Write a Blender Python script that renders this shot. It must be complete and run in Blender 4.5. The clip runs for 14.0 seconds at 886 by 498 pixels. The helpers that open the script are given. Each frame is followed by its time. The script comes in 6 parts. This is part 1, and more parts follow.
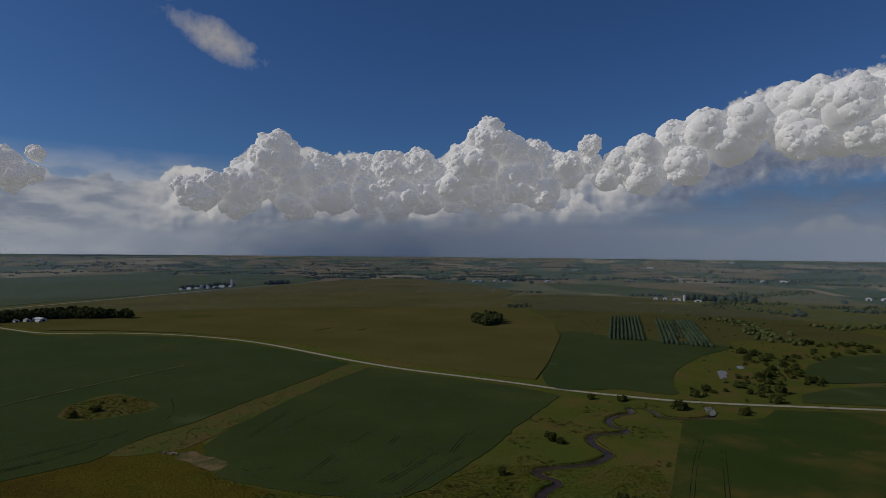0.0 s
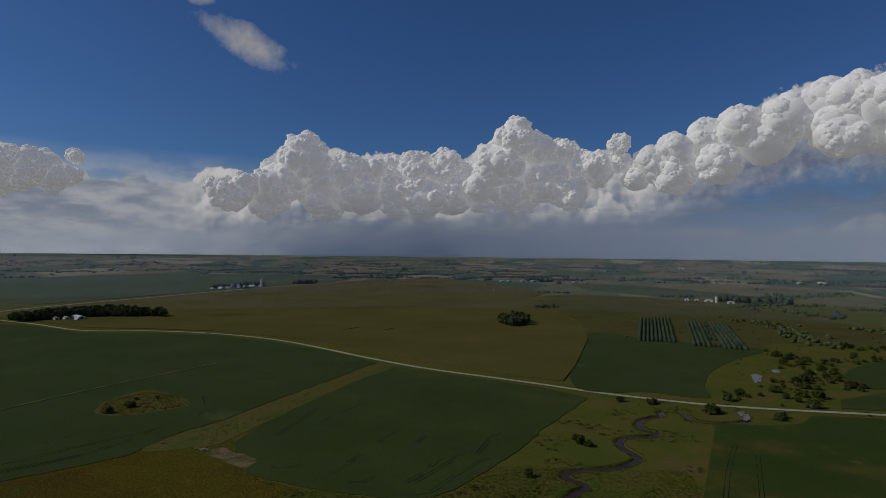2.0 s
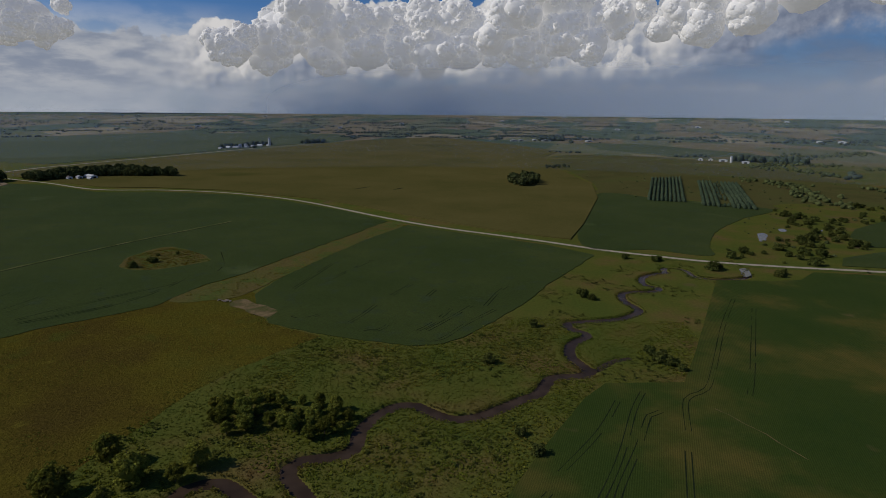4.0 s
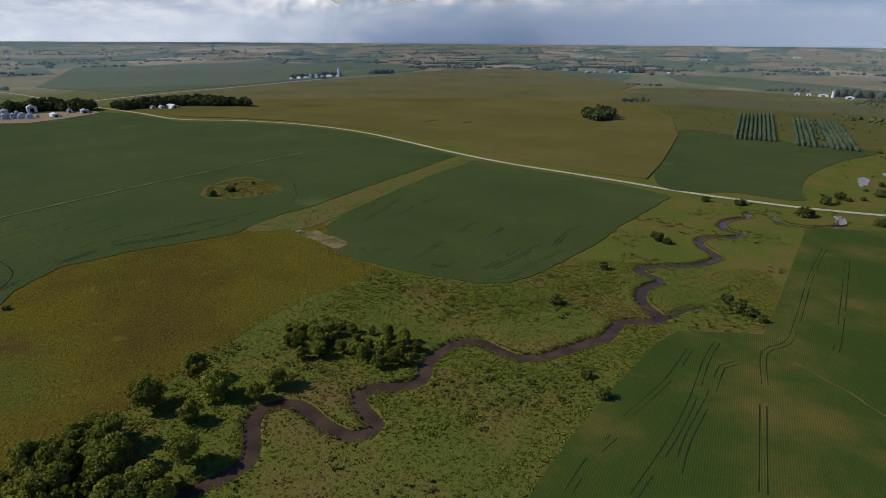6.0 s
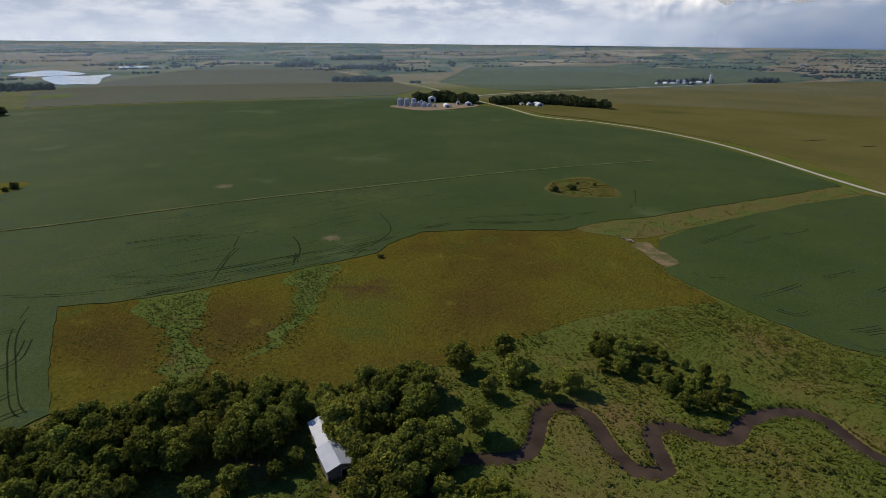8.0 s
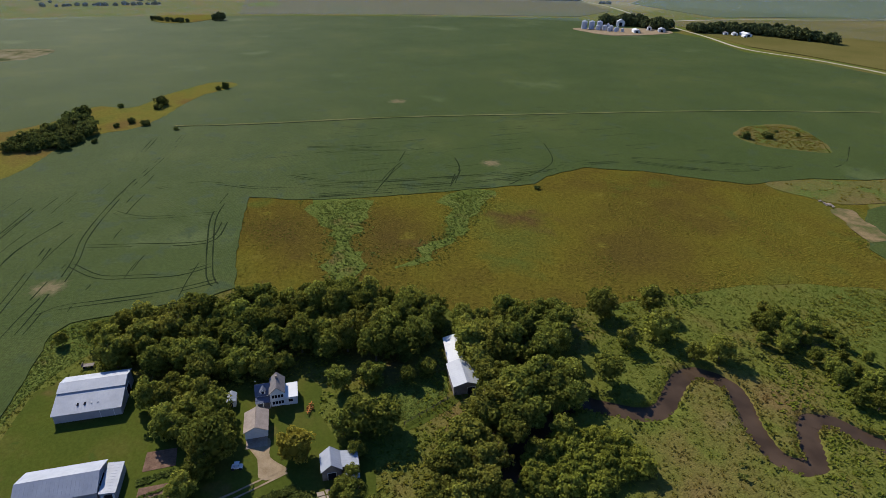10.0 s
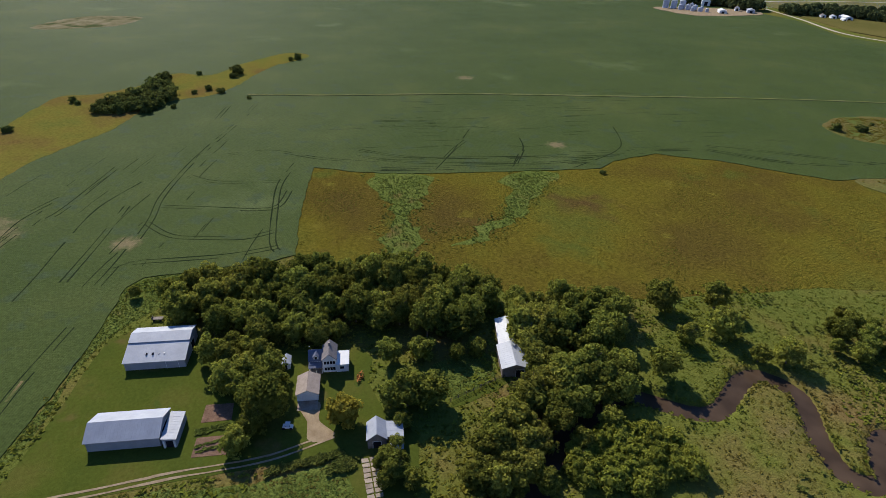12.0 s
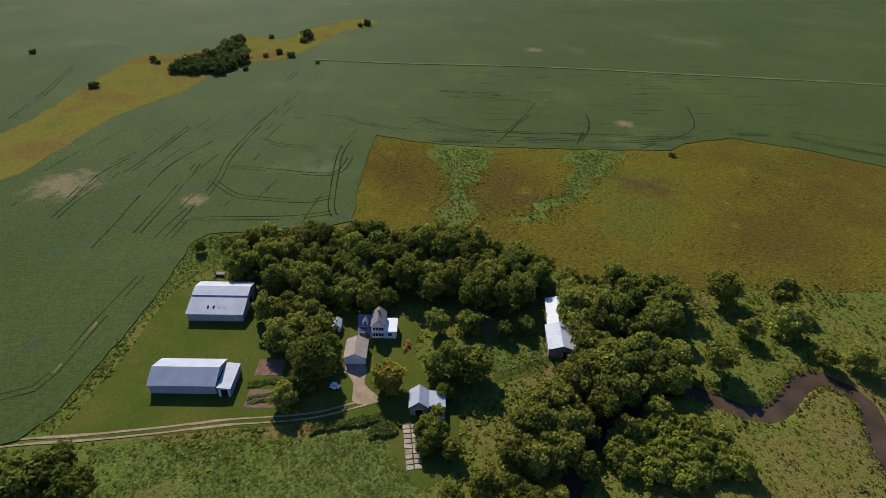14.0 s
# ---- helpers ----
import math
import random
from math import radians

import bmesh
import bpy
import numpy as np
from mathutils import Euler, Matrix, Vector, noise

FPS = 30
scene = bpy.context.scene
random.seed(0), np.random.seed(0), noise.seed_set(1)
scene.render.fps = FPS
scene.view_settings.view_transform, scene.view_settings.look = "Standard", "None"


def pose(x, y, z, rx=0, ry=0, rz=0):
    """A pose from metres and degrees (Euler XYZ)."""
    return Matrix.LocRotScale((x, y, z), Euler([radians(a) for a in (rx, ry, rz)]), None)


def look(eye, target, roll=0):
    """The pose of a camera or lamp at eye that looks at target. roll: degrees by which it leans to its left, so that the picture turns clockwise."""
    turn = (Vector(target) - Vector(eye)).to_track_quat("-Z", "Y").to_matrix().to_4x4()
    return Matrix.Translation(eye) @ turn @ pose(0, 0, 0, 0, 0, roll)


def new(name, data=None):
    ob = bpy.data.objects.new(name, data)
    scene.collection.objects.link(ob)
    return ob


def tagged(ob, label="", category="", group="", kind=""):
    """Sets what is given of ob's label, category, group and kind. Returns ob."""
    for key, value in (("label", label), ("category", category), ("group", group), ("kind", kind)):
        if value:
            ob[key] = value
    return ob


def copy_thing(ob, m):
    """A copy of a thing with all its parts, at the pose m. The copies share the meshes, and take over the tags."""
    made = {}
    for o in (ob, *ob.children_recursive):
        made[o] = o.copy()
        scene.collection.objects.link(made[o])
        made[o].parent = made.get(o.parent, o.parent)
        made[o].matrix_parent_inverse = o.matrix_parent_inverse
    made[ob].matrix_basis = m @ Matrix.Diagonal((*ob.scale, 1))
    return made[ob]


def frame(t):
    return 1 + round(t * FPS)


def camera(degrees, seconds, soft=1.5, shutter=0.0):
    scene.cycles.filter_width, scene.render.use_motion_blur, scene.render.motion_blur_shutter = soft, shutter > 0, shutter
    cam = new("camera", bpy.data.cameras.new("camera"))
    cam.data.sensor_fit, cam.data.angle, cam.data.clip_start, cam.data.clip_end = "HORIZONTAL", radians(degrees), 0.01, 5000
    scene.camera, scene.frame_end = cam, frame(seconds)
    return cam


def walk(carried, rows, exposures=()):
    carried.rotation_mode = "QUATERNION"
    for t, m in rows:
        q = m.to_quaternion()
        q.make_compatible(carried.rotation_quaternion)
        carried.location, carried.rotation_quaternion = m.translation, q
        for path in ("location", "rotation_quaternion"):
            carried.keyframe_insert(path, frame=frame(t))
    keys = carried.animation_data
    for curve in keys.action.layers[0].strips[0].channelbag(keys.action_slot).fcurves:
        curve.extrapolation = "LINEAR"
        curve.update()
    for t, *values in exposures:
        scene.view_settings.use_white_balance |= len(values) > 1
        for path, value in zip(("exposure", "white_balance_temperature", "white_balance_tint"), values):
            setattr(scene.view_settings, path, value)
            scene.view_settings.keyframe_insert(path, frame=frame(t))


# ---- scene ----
cam = camera(76.6, 14.0, soft=0.7)
# seconds, eye x y z in metres, yaw, pitch, lean to the right in degrees
ROWS = [
    (0.0, 0.0, 0.0, 120.0, 0.0, 0.51, -0.53),
    (0.5, -0.1, 0.5, 120.1, 1.26, 0.49, -0.55),
    (1.0, 0.0, 0.8, 120.2, 1.98, 0.48, -0.57),
    (1.5, 0.0, 0.9, 120.2, 2.4, 0.46, -0.57),
    (2.0, 0.1, 1.0, 120.0, 2.72, 0.49, -0.6),
    (2.5, 0.1, 1.3, 119.7, 2.98, 0.5, -0.61),
    (3.0, 0.0, 1.5, 119.4, 3.29, 0.54, -0.61),
    (3.5, -0.1, 1.8, 118.9, 3.5, -4.59, -0.6),
    (3.7, -0.1, 2.1, 118.9, 3.53, -8.29, -0.6),
    (4.5, -1.0, 3.2, 119.0, 3.65, -19.4, -0.5),
    (5.2, -2.0, 4.3, 119.1, 4.6, -20.4, -0.45),
    (5.8, -2.9, 5.2, 119.1, 7.8, -20.41, -0.42),
    (6.0, -2.9, 5.5, 119.1, 10.35, -20.4, -0.44),
    (6.5, -2.9, 6.8, 118.8, 18.66, -20.33, -0.5),
    (7.0, -3.7, 8.2, 118.7, 27.45, -20.36, -0.52),
    (7.5, -4.2, 9.6, 118.5, 36.27, -20.39, -0.53),
    (8.0, -4.6, 10.5, 118.4, 44.97, -20.35, -0.6),
    (8.5, -4.6, 11.4, 118.6, 53.46, -20.38, -0.6),
    (8.7, -4.8, 11.6, 118.6, 56.3, -20.43, -0.7),
    (9.2, -4.9, 12.4, 118.7, 61.2, -20.8, -1.0),
    (9.7, -4.9, 13.2, 118.7, 62.1, -25.0, -1.3),
    (10.3, -5.0, 14.0, 118.7, 62.3, -29.8, -1.5),
    (10.8, -5.0, 14.4, 118.7, 62.36, -30.25, -1.52),
    (11.0, -5.0, 14.4, 118.7, 62.42, -30.26, -1.52),
    (11.5, -5.3, 14.2, 118.6, 62.79, -30.3, -1.62),
    (12.0, -5.7, 14.4, 118.0, 68.89, -30.27, -1.78),
    (12.5, -5.9, 15.0, 117.7, 73.42, -30.29, -1.88),
    (13.0, -5.7, 15.3, 117.6, 74.68, -31.28, -1.92),
    (13.5, -6.0, 15.6, 117.8, 75.28, -33.19, -1.97),
    (14.0, -6.1, 15.6, 117.9, 75.57, -33.21, -2.03),
]
walk(cam, [(t, pose(x, y, z, 90 + pitch, 0, yaw) @ pose(0, 0, 0, 0, 0, -lean)) for t, x, y, z, yaw, pitch, lean in ROWS],
     exposures=[(0.0, -1.4), (3.3, -1.4), (3.7, -1.3), (4.8, -0.2), (5.8, -0.1), (8.7, -0.1), (10.3, 0.62), (14.0, 0.62)])

# ---- light: afternoon sun from the west, blue sky with banks of cumulus ----
SUN_YAW, SUN_UP = 98.0, 37.0
sun_way = Vector((-math.sin(radians(SUN_YAW)) * math.cos(radians(SUN_UP)), math.cos(radians(SUN_YAW)) * math.cos(radians(SUN_UP)), math.sin(radians(SUN_UP))))
sun = new("sun", bpy.data.lights.new("sun", "SUN"))
sun.data.energy, sun.data.angle, sun.data.color = 5.0, radians(0.5), (1.0, 0.93, 0.82)
sun.matrix_world = look(sun_way * 1000, (0, 0, 0))

world = bpy.data.worlds.new("sky")
scene.world = world
world.use_nodes = True


def link_all(tree, *pairs):
    for a, b in pairs:
        tree.links.new(a, b)


def sky_world():
    nt = world.node_tree
    nt.nodes.clear()
    N = nt.nodes.new
    out, bg = N("ShaderNodeOutputWorld"), N("ShaderNodeBackground")
    sky = N("ShaderNodeTexSky")
    sky.sky_type, sky.sun_disc = "NISHITA", False
    sky.sun_elevation, sky.sun_rotation = radians(SUN_UP), radians(-SUN_YAW)
    sky.altitude, sky.air_density, sky.dust_density, sky.ozone_density = 300, 1.0, 0.6, 2.5
    tint = N("ShaderNodeMixRGB")
    tint.blend_type = "MULTIPLY"
    tint.inputs["Fac"].default_value = 1.0
    tint.inputs["Color2"].default_value = (0.48, 0.79, 1.27, 1)
    # a low belt of grey-blue rain haze and thin layered cloud along the horizon
    geo, sep = N("ShaderNodeTexCoord"), N("ShaderNodeSeparateXYZ")
    stretch = N("ShaderNodeMapping")
    stretch.inputs["Scale"].default_value = (8, 8, 20)
    layers = N("ShaderNodeTexNoise")
    layers.inputs["Scale"].default_value, layers.inputs["Detail"].default_value, layers.inputs["Roughness"].default_value = 1.6, 9, 0.55
    layers.inputs["Distortion"].default_value = 0.0
    band = N("ShaderNodeValToRGB")
    el = band.color_ramp.elements
    el[0].position, el[0].color = 0.0, (1, 1, 1, 1)
    el[1].position, el[1].color = 0.16, (0, 0, 0, 1)
    el.new(0.09).color = (0.92, 0.92, 0.92, 1)
    # the belt is bright towards the sun's side, dull blue under the rain in the east
    side = N("ShaderNodeMapRange")
    side.inputs["From Min"].default_value, side.inputs["From Max"].default_value = 0.35, -0.75
    dull, bright, tone = N("ShaderNodeValToRGB"), N("ShaderNodeValToRGB"), N("ShaderNodeMixRGB")
    for r, lo, hi in ((dull, (1.8, 2.8, 4.8), (2.5, 3.3, 5.0)), (bright, (8.6, 9.1, 9.9), (12.5, 12.3, 12.2))):
        r.color_ramp.elements[0].position, r.color_ramp.elements[0].color = 0.44, (*lo, 1)
        r.color_ramp.elements[1].position, r.color_ramp.elements[1].color = 0.60, (*hi, 1)
        nt.links.new(layers.outputs["Fac"], r.inputs[0])
    link_all(nt, (sep.outputs["X"], side.inputs["Value"]), (side.outputs[0], tone.inputs["Fac"]), (dull.outputs[0], tone.inputs["Color1"]), (bright.outputs[0], tone.inputs["Color2"]))
    cover = N("ShaderNodeMath")
    cover.operation = "MULTIPLY"
    patchy = N("ShaderNodeMapRange")
    patchy.inputs["From Min"].default_value, patchy.inputs["From Max"].default_value = 0.36, 0.52
    patchy.inputs["To Min"].default_value, patchy.inputs["To Max"].default_value = 0.6, 0.97
    mix = N("ShaderNodeMixRGB")
    link_all(nt, (geo.outputs["Generated"], sep.inputs[0]), (geo.outputs["Generated"], stretch.inputs["Vector"]),
             (stretch.outputs[0], layers.inputs["Vector"]), (sep.outputs["Z"], band.inputs[0]), 
             (layers.outputs["Fac"], patchy.inputs["Value"]), (band.outputs["Color"], cover.inputs[0]), (patchy.outputs[0], cover.inputs[1]),
             (sky.outputs[0], tint.inputs["Color1"]), (tint.outputs[0], mix.inputs["Color1"]), (tone.outputs[0], mix.inputs["Color2"]),
             (cover.outputs[0], mix.inputs["Fac"]), (bg.outputs[0], out.inputs["Surface"]))
    bg.inputs["Strength"].default_value = 0.1
    # cumulus banks: heaped billows between an upper outline and a grey flat base
    def calc(op, a, b=0.0, c=0.0):
        n = N("ShaderNodeMath")
        n.operation = op
        for k, v in enumerate((a, b, c)):
            if isinstance(v, (int, float)):
                n.inputs[k].default_value = v
            else:
                nt.links.new(v, n.inputs[k])
        return n.outputs[0]

    def step(v, lo, hi, a=0.0, b=1.0):
        n = N("ShaderNodeMapRange")
        n.interpolation_type = "SMOOTHSTEP"
        n.inputs["From Min"].default_value, n.inputs["From Max"].default_value, n.inputs["To Min"].default_value, n.inputs["To Max"].default_value = lo, hi, a, b
        nt.links.new(v, n.inputs["Value"])
        return n.outputs[0]

    def outline(points):
        """Elevation over bearing, both in degrees."""
        n = N("ShaderNodeValToRGB")
        n.color_ramp.interpolation = "EASE"
        e = n.color_ramp.elements
        pts = sorted(points)
        for k, (y, up) in enumerate(pts):
            p = e[k] if k < 2 else e.new((y + 54) / 108)
            p.position, p.color = (y + 54) / 108, (up / 20, up / 20, up / 20, 1)
        nt.links.new(calc("MULTIPLY_ADD", bearing, 1 / 108, 0.5), n.inputs[0])
        return calc("MULTIPLY", n.outputs[0], 20.0)

    def mixed(fac, a, b):
        n = N("ShaderNodeMixRGB")
        for socket, v in ((n.inputs["Fac"], fac), (n.inputs["Color1"], a), (n.inputs["Color2"], b)):
            if isinstance(v, tuple):
                socket.default_value = (*v, 1)
            else:
                nt.links.new(v, socket)
        return n.outputs[0]

    bearing = calc("MULTIPLY", calc("ARCTAN2", calc("MULTIPLY", sep.outputs["X"], -1.0), sep.outputs["Y"]), 57.2958)
    height = calc("MULTIPLY", calc("ARCSINE", sep.outputs["Z"]), 57.2958)

    def field(kind, scale, dy=0.0, de=0.0, detail=5.0, rough=0.5, z=0.0, flat=1.0):
        at = N("ShaderNodeCombineXYZ")
        nt.links.new(calc("ADD", bearing, dy), at.inputs[0])
        nt.links.new(calc("MULTIPLY", calc("ADD", height, de), flat), at.inputs[1])
        at.inputs[2].default_value = z
        if kind == "noise":
            n = N("ShaderNodeTexNoise")
            n.inputs["Distortion"].default_value = 0.0
        else:
            # the heaps are bent by a coarse noise so that no two look alike
            bend, push, add = N("ShaderNodeTexNoise"), N("ShaderNodeVectorMath"), N("ShaderNodeVectorMath")
            bend.inputs["Scale"].default_value, bend.inputs["Detail"].default_value = 0.5, 5
            push.operation, add.operation = "SCALE", "ADD"
            push.inputs["Scale"].default_value = 0.8
            link_all(nt, (at.outputs[0], bend.inputs["Vector"]), (bend.outputs["Color"], push.inputs[0]), (push.outputs[0], add.inputs[0]), (at.outputs[0], add.inputs[1]))
            n = N("ShaderNodeTexVoronoi")
            n.feature, n.normalize = "F1", True
            at = add
        n.inputs["Scale"].default_value, n.inputs["Detail"].default_value, n.inputs["Roughness"].default_value = scale, detail, rough
        nt.links.new(at.outputs[0], n.inputs["Vector"])
        return n.outputs["Fac"] if kind == "noise" else calc("SUBTRACT", 1.0, n.outputs["Distance"])

    upper = outline([(54, 6.0), (46, 6.6), (43, 8.0), (40.5, 8.8), (38.4, 8.4), (36.4, 6.4), (33.5, 6.2), (29, 6.1), (27, 6.6), (25, 7.9), (21.5, 7.8), (19.0, 10.0), (16.8, 11.3), (14.0, 10.2), (11.4, 9.4),
                     (7.7, 9.9), (4.8, 10.2), (1.0, 9.2), (-1.4, 11.0), (-4.7, 13.4), (-7.5, 11.0), (-9.5, 11.3), (-12.4, 10.0), (-14.4, 10.9), (-16.8, 8.0), (-19.2, 10.8), (-23.7, 12.5), (-29.7, 14.2), (-38, 15.0), (-54, 15)])
    lower = outline([(54, 0.2), (34, 0.6), (26, 1.8), (20, 2.2), (10, 2.5), (-6, 2.6), (-12, 3.0), (-18, 3.6), (-22.5, 4.8), (-26, 6.2), (-31, 7.0), (-54, 6.8)])
    soft, soft_sun = field("noise", 0.55, detail=9, rough=0.55, z=3.0), field("noise", 0.55, 0.4, 0.4, detail=9, rough=0.55, z=3.0)
    layered = field("noise", 0.22, detail=8, rough=0.55, z=5.0, flat=3.2)
    under = calc("ADD", calc("SUBTRACT", height, lower), calc("MULTIPLY_ADD", soft, 3.0, -1.5))
    low_edge = step(under, -0.9, 1.1)
    knobs = field("heap", 0.75, detail=4, rough=0.55, z=2.0)
    # light from the upper left: each rank of heaps is bright at its crown and grey towards its foot
    body, shown, heaps, relief = None, None, None, None
    for crown, drop, scale, z, deep, front in ((1.0, 0.0, 0.26, 0.0, 6.0, False), (0.80, 0.3, 0.30, 4.0, 4.0, True), (0.58, 0.4, 0.36, 9.0, 3.2, True)):
        mound, mound_sun = field("heap", scale, detail=4, rough=0.5, z=z), field("heap", scale, 0.42, 0.42, detail=4, rough=0.5, z=z)
        large = field("noise", 0.15, detail=3, rough=0.5, z=8.0 + z)
        line = calc("MULTIPLY_ADD", upper, crown, -drop)
        if front:
            line = calc("ADD", line, calc("MULTIPLY_ADD", large, 9.0, -4.5))
        depth = calc("SUBTRACT", line, height)
        inner = calc("ADD", depth, calc("ADD", calc("MULTIPLY_ADD", mound, 6.2, -4.2), calc("MULTIPLY_ADD", knobs, 2.5, -1.7)))
        edge = step(inner, 0.0, 0.42)
        roll = calc("ADD", calc("MULTIPLY", calc("SUBTRACT", mound, mound_sun), 2.1), calc("MULTIPLY", calc("SUBTRACT", soft, soft_sun), 1.0))
        lit = calc("ADD", calc("ADD", step(depth, 0.3, deep, 0.80, 0.26), roll), calc("MULTIPLY_ADD", large, 0.9, -0.45))
        shade = N("ShaderNodeValToRGB")
        se = shade.color_ramp.elements
        se[0].position, se[0].color = 0.0, (2.9, 3.5, 5.0, 1)
        se[1].position, se[1].color = 1.0, (12.6, 12.3, 12.2, 1)
        se.new(0.35).color = (4.9, 5.5, 6.9, 1)
        se.new(0.68).color = (8.5, 8.6, 9.0, 1)
        nt.links.new(lit, shade.inputs[0])
        if not front:
            body, shown, heaps, relief = edge, shade.outputs[0], mound, roll
        else:
            edge = calc("MULTIPLY", edge, step(bearing, -21.0, -15.0))
            shown = mixed(edge, shown, shade.outputs[0])
    body = calc("MULTIPLY", body, low_edge)
    # towards the sun's side the bank turns into flat layers of dull cloud
    flat_side = step(bearing, 25.0, 30.0)
    tall_left = step(bearing, 34.5, 37.0)
    flat_tone = mixed(step(layered, 0.36, 0.64), (4.4, 5.1, 6.6), (8.0, 8.3, 9.0))
    shown = mixed(calc("MULTIPLY", flat_side, calc("SUBTRACT", 1.0, calc("MULTIPLY", tall_left, step(height, 5.0, 6.4)))), shown, flat_tone)
    last = mixed(body, mix.outputs[0], shown)
    # small far cumulus low over the horizon in the east
    crest = calc("ADD", calc("MULTIPLY_ADD", field("noise", 0.16, detail=2, z=12.0, flat=0.0), 7.0, -0.9), calc("MULTIPLY_ADD", heaps, 3.0, -1.95))
    far_puff = calc("MULTIPLY", step(calc("SUBTRACT", crest, height), 0.0, 0.5), step(calc("ADD", height, calc("MULTIPLY_ADD", soft, 1.2, -0.6)), 1.2, 2.3))
    far_puff = calc("MULTIPLY", far_puff, step(bearing, 16.0, 4.0))
    far_tone = mixed(step(calc("ADD", relief, calc("MULTIPLY", height, 0.12)), -0.1, 0.75), (3.0, 3.7, 5.2), (7.6, 7.4, 7.5))
    last = mixed(calc("MULTIPLY", far_puff, 0.8), last, far_tone)
    # rain haze veils the lowest degrees
    last = mixed(step(height, 3.6, 0.4, 0.0, 0.75), last, mixed(step(bearing, 14.0, 34.0), (2.5, 3.4, 5.2), (6.2, 6.9, 8.2)))
    # two ragged scraps of thin cloud: soft ovals broken up by noise
    shred = N("ShaderNodeTexNoise")
    shred.inputs["Scale"].default_value, shred.inputs["Detail"].default_value, shred.inputs["Roughness"].default_value = 26, 10, 0.6
    nt.links.new(geo.outputs["Generated"], shred.inputs["Vector"])
    for yaw, up, lean, long, wide in ((22.1, 19.3, -21, 0.100, 0.036), (26.6, 22.8, -10, 0.030, 0.018), (32.9, 22.9, 0, 0.012, 0.008)):
        y, e, a = radians(yaw), radians(up), radians(lean)
        out_way = Vector((-math.sin(y) * math.cos(e), math.cos(y) * math.cos(e), math.sin(e)))
        right = Vector((math.cos(y), math.sin(y), 0))
        over = right.cross(out_way)
        one, two = right * math.cos(a) + over * math.sin(a), over * math.cos(a) - right * math.sin(a)
        parts = []
        for axis, size in ((one, long), (two, wide)):
            d, sq = N("ShaderNodeVectorMath"), N("ShaderNodeMath")
            d.operation, sq.operation = "DOT_PRODUCT", "MULTIPLY"
            off = N("ShaderNodeVectorMath")
            off.operation = "SUBTRACT"
            off.inputs[1].default_value = out_way
            d.inputs[1].default_value = axis / size
            link_all(nt, (geo.outputs["Generated"], off.inputs[0]), (off.outputs[0], d.inputs[0]), (d.outputs["Value"], sq.inputs[0]), (d.outputs["Value"], sq.inputs[1]))
            parts.append(sq.outputs[0])
        total, minus, edge, blend = N("ShaderNodeMath"), N("ShaderNodeMath"), N("ShaderNodeMapRange"), N("ShaderNodeMixRGB")
        minus.operation = "MULTIPLY_ADD"
        minus.inputs[1].default_value = -0.55
        edge.inputs["From Min"].default_value, edge.inputs["From Max"].default_value, edge.inputs["To Max"].default_value = 0.12, 0.62, 0.95
        blend.inputs["Color2"].default_value = (7.4, 7.3, 7.5, 1)
        link_all(nt, (parts[0], total.inputs[0]), (parts[1], total.inputs[1]), (total.outputs[0], minus.inputs[0]), (shred.outputs["Fac"], minus.inputs[2]),
                 (minus.outputs[0], edge.inputs["Value"]), (edge.outputs[0], blend.inputs["Fac"]), (last, blend.inputs["Color1"]))
        last = blend.outputs[0]
    nt.links.new(last, bg.inputs["Color"])


sky_world()


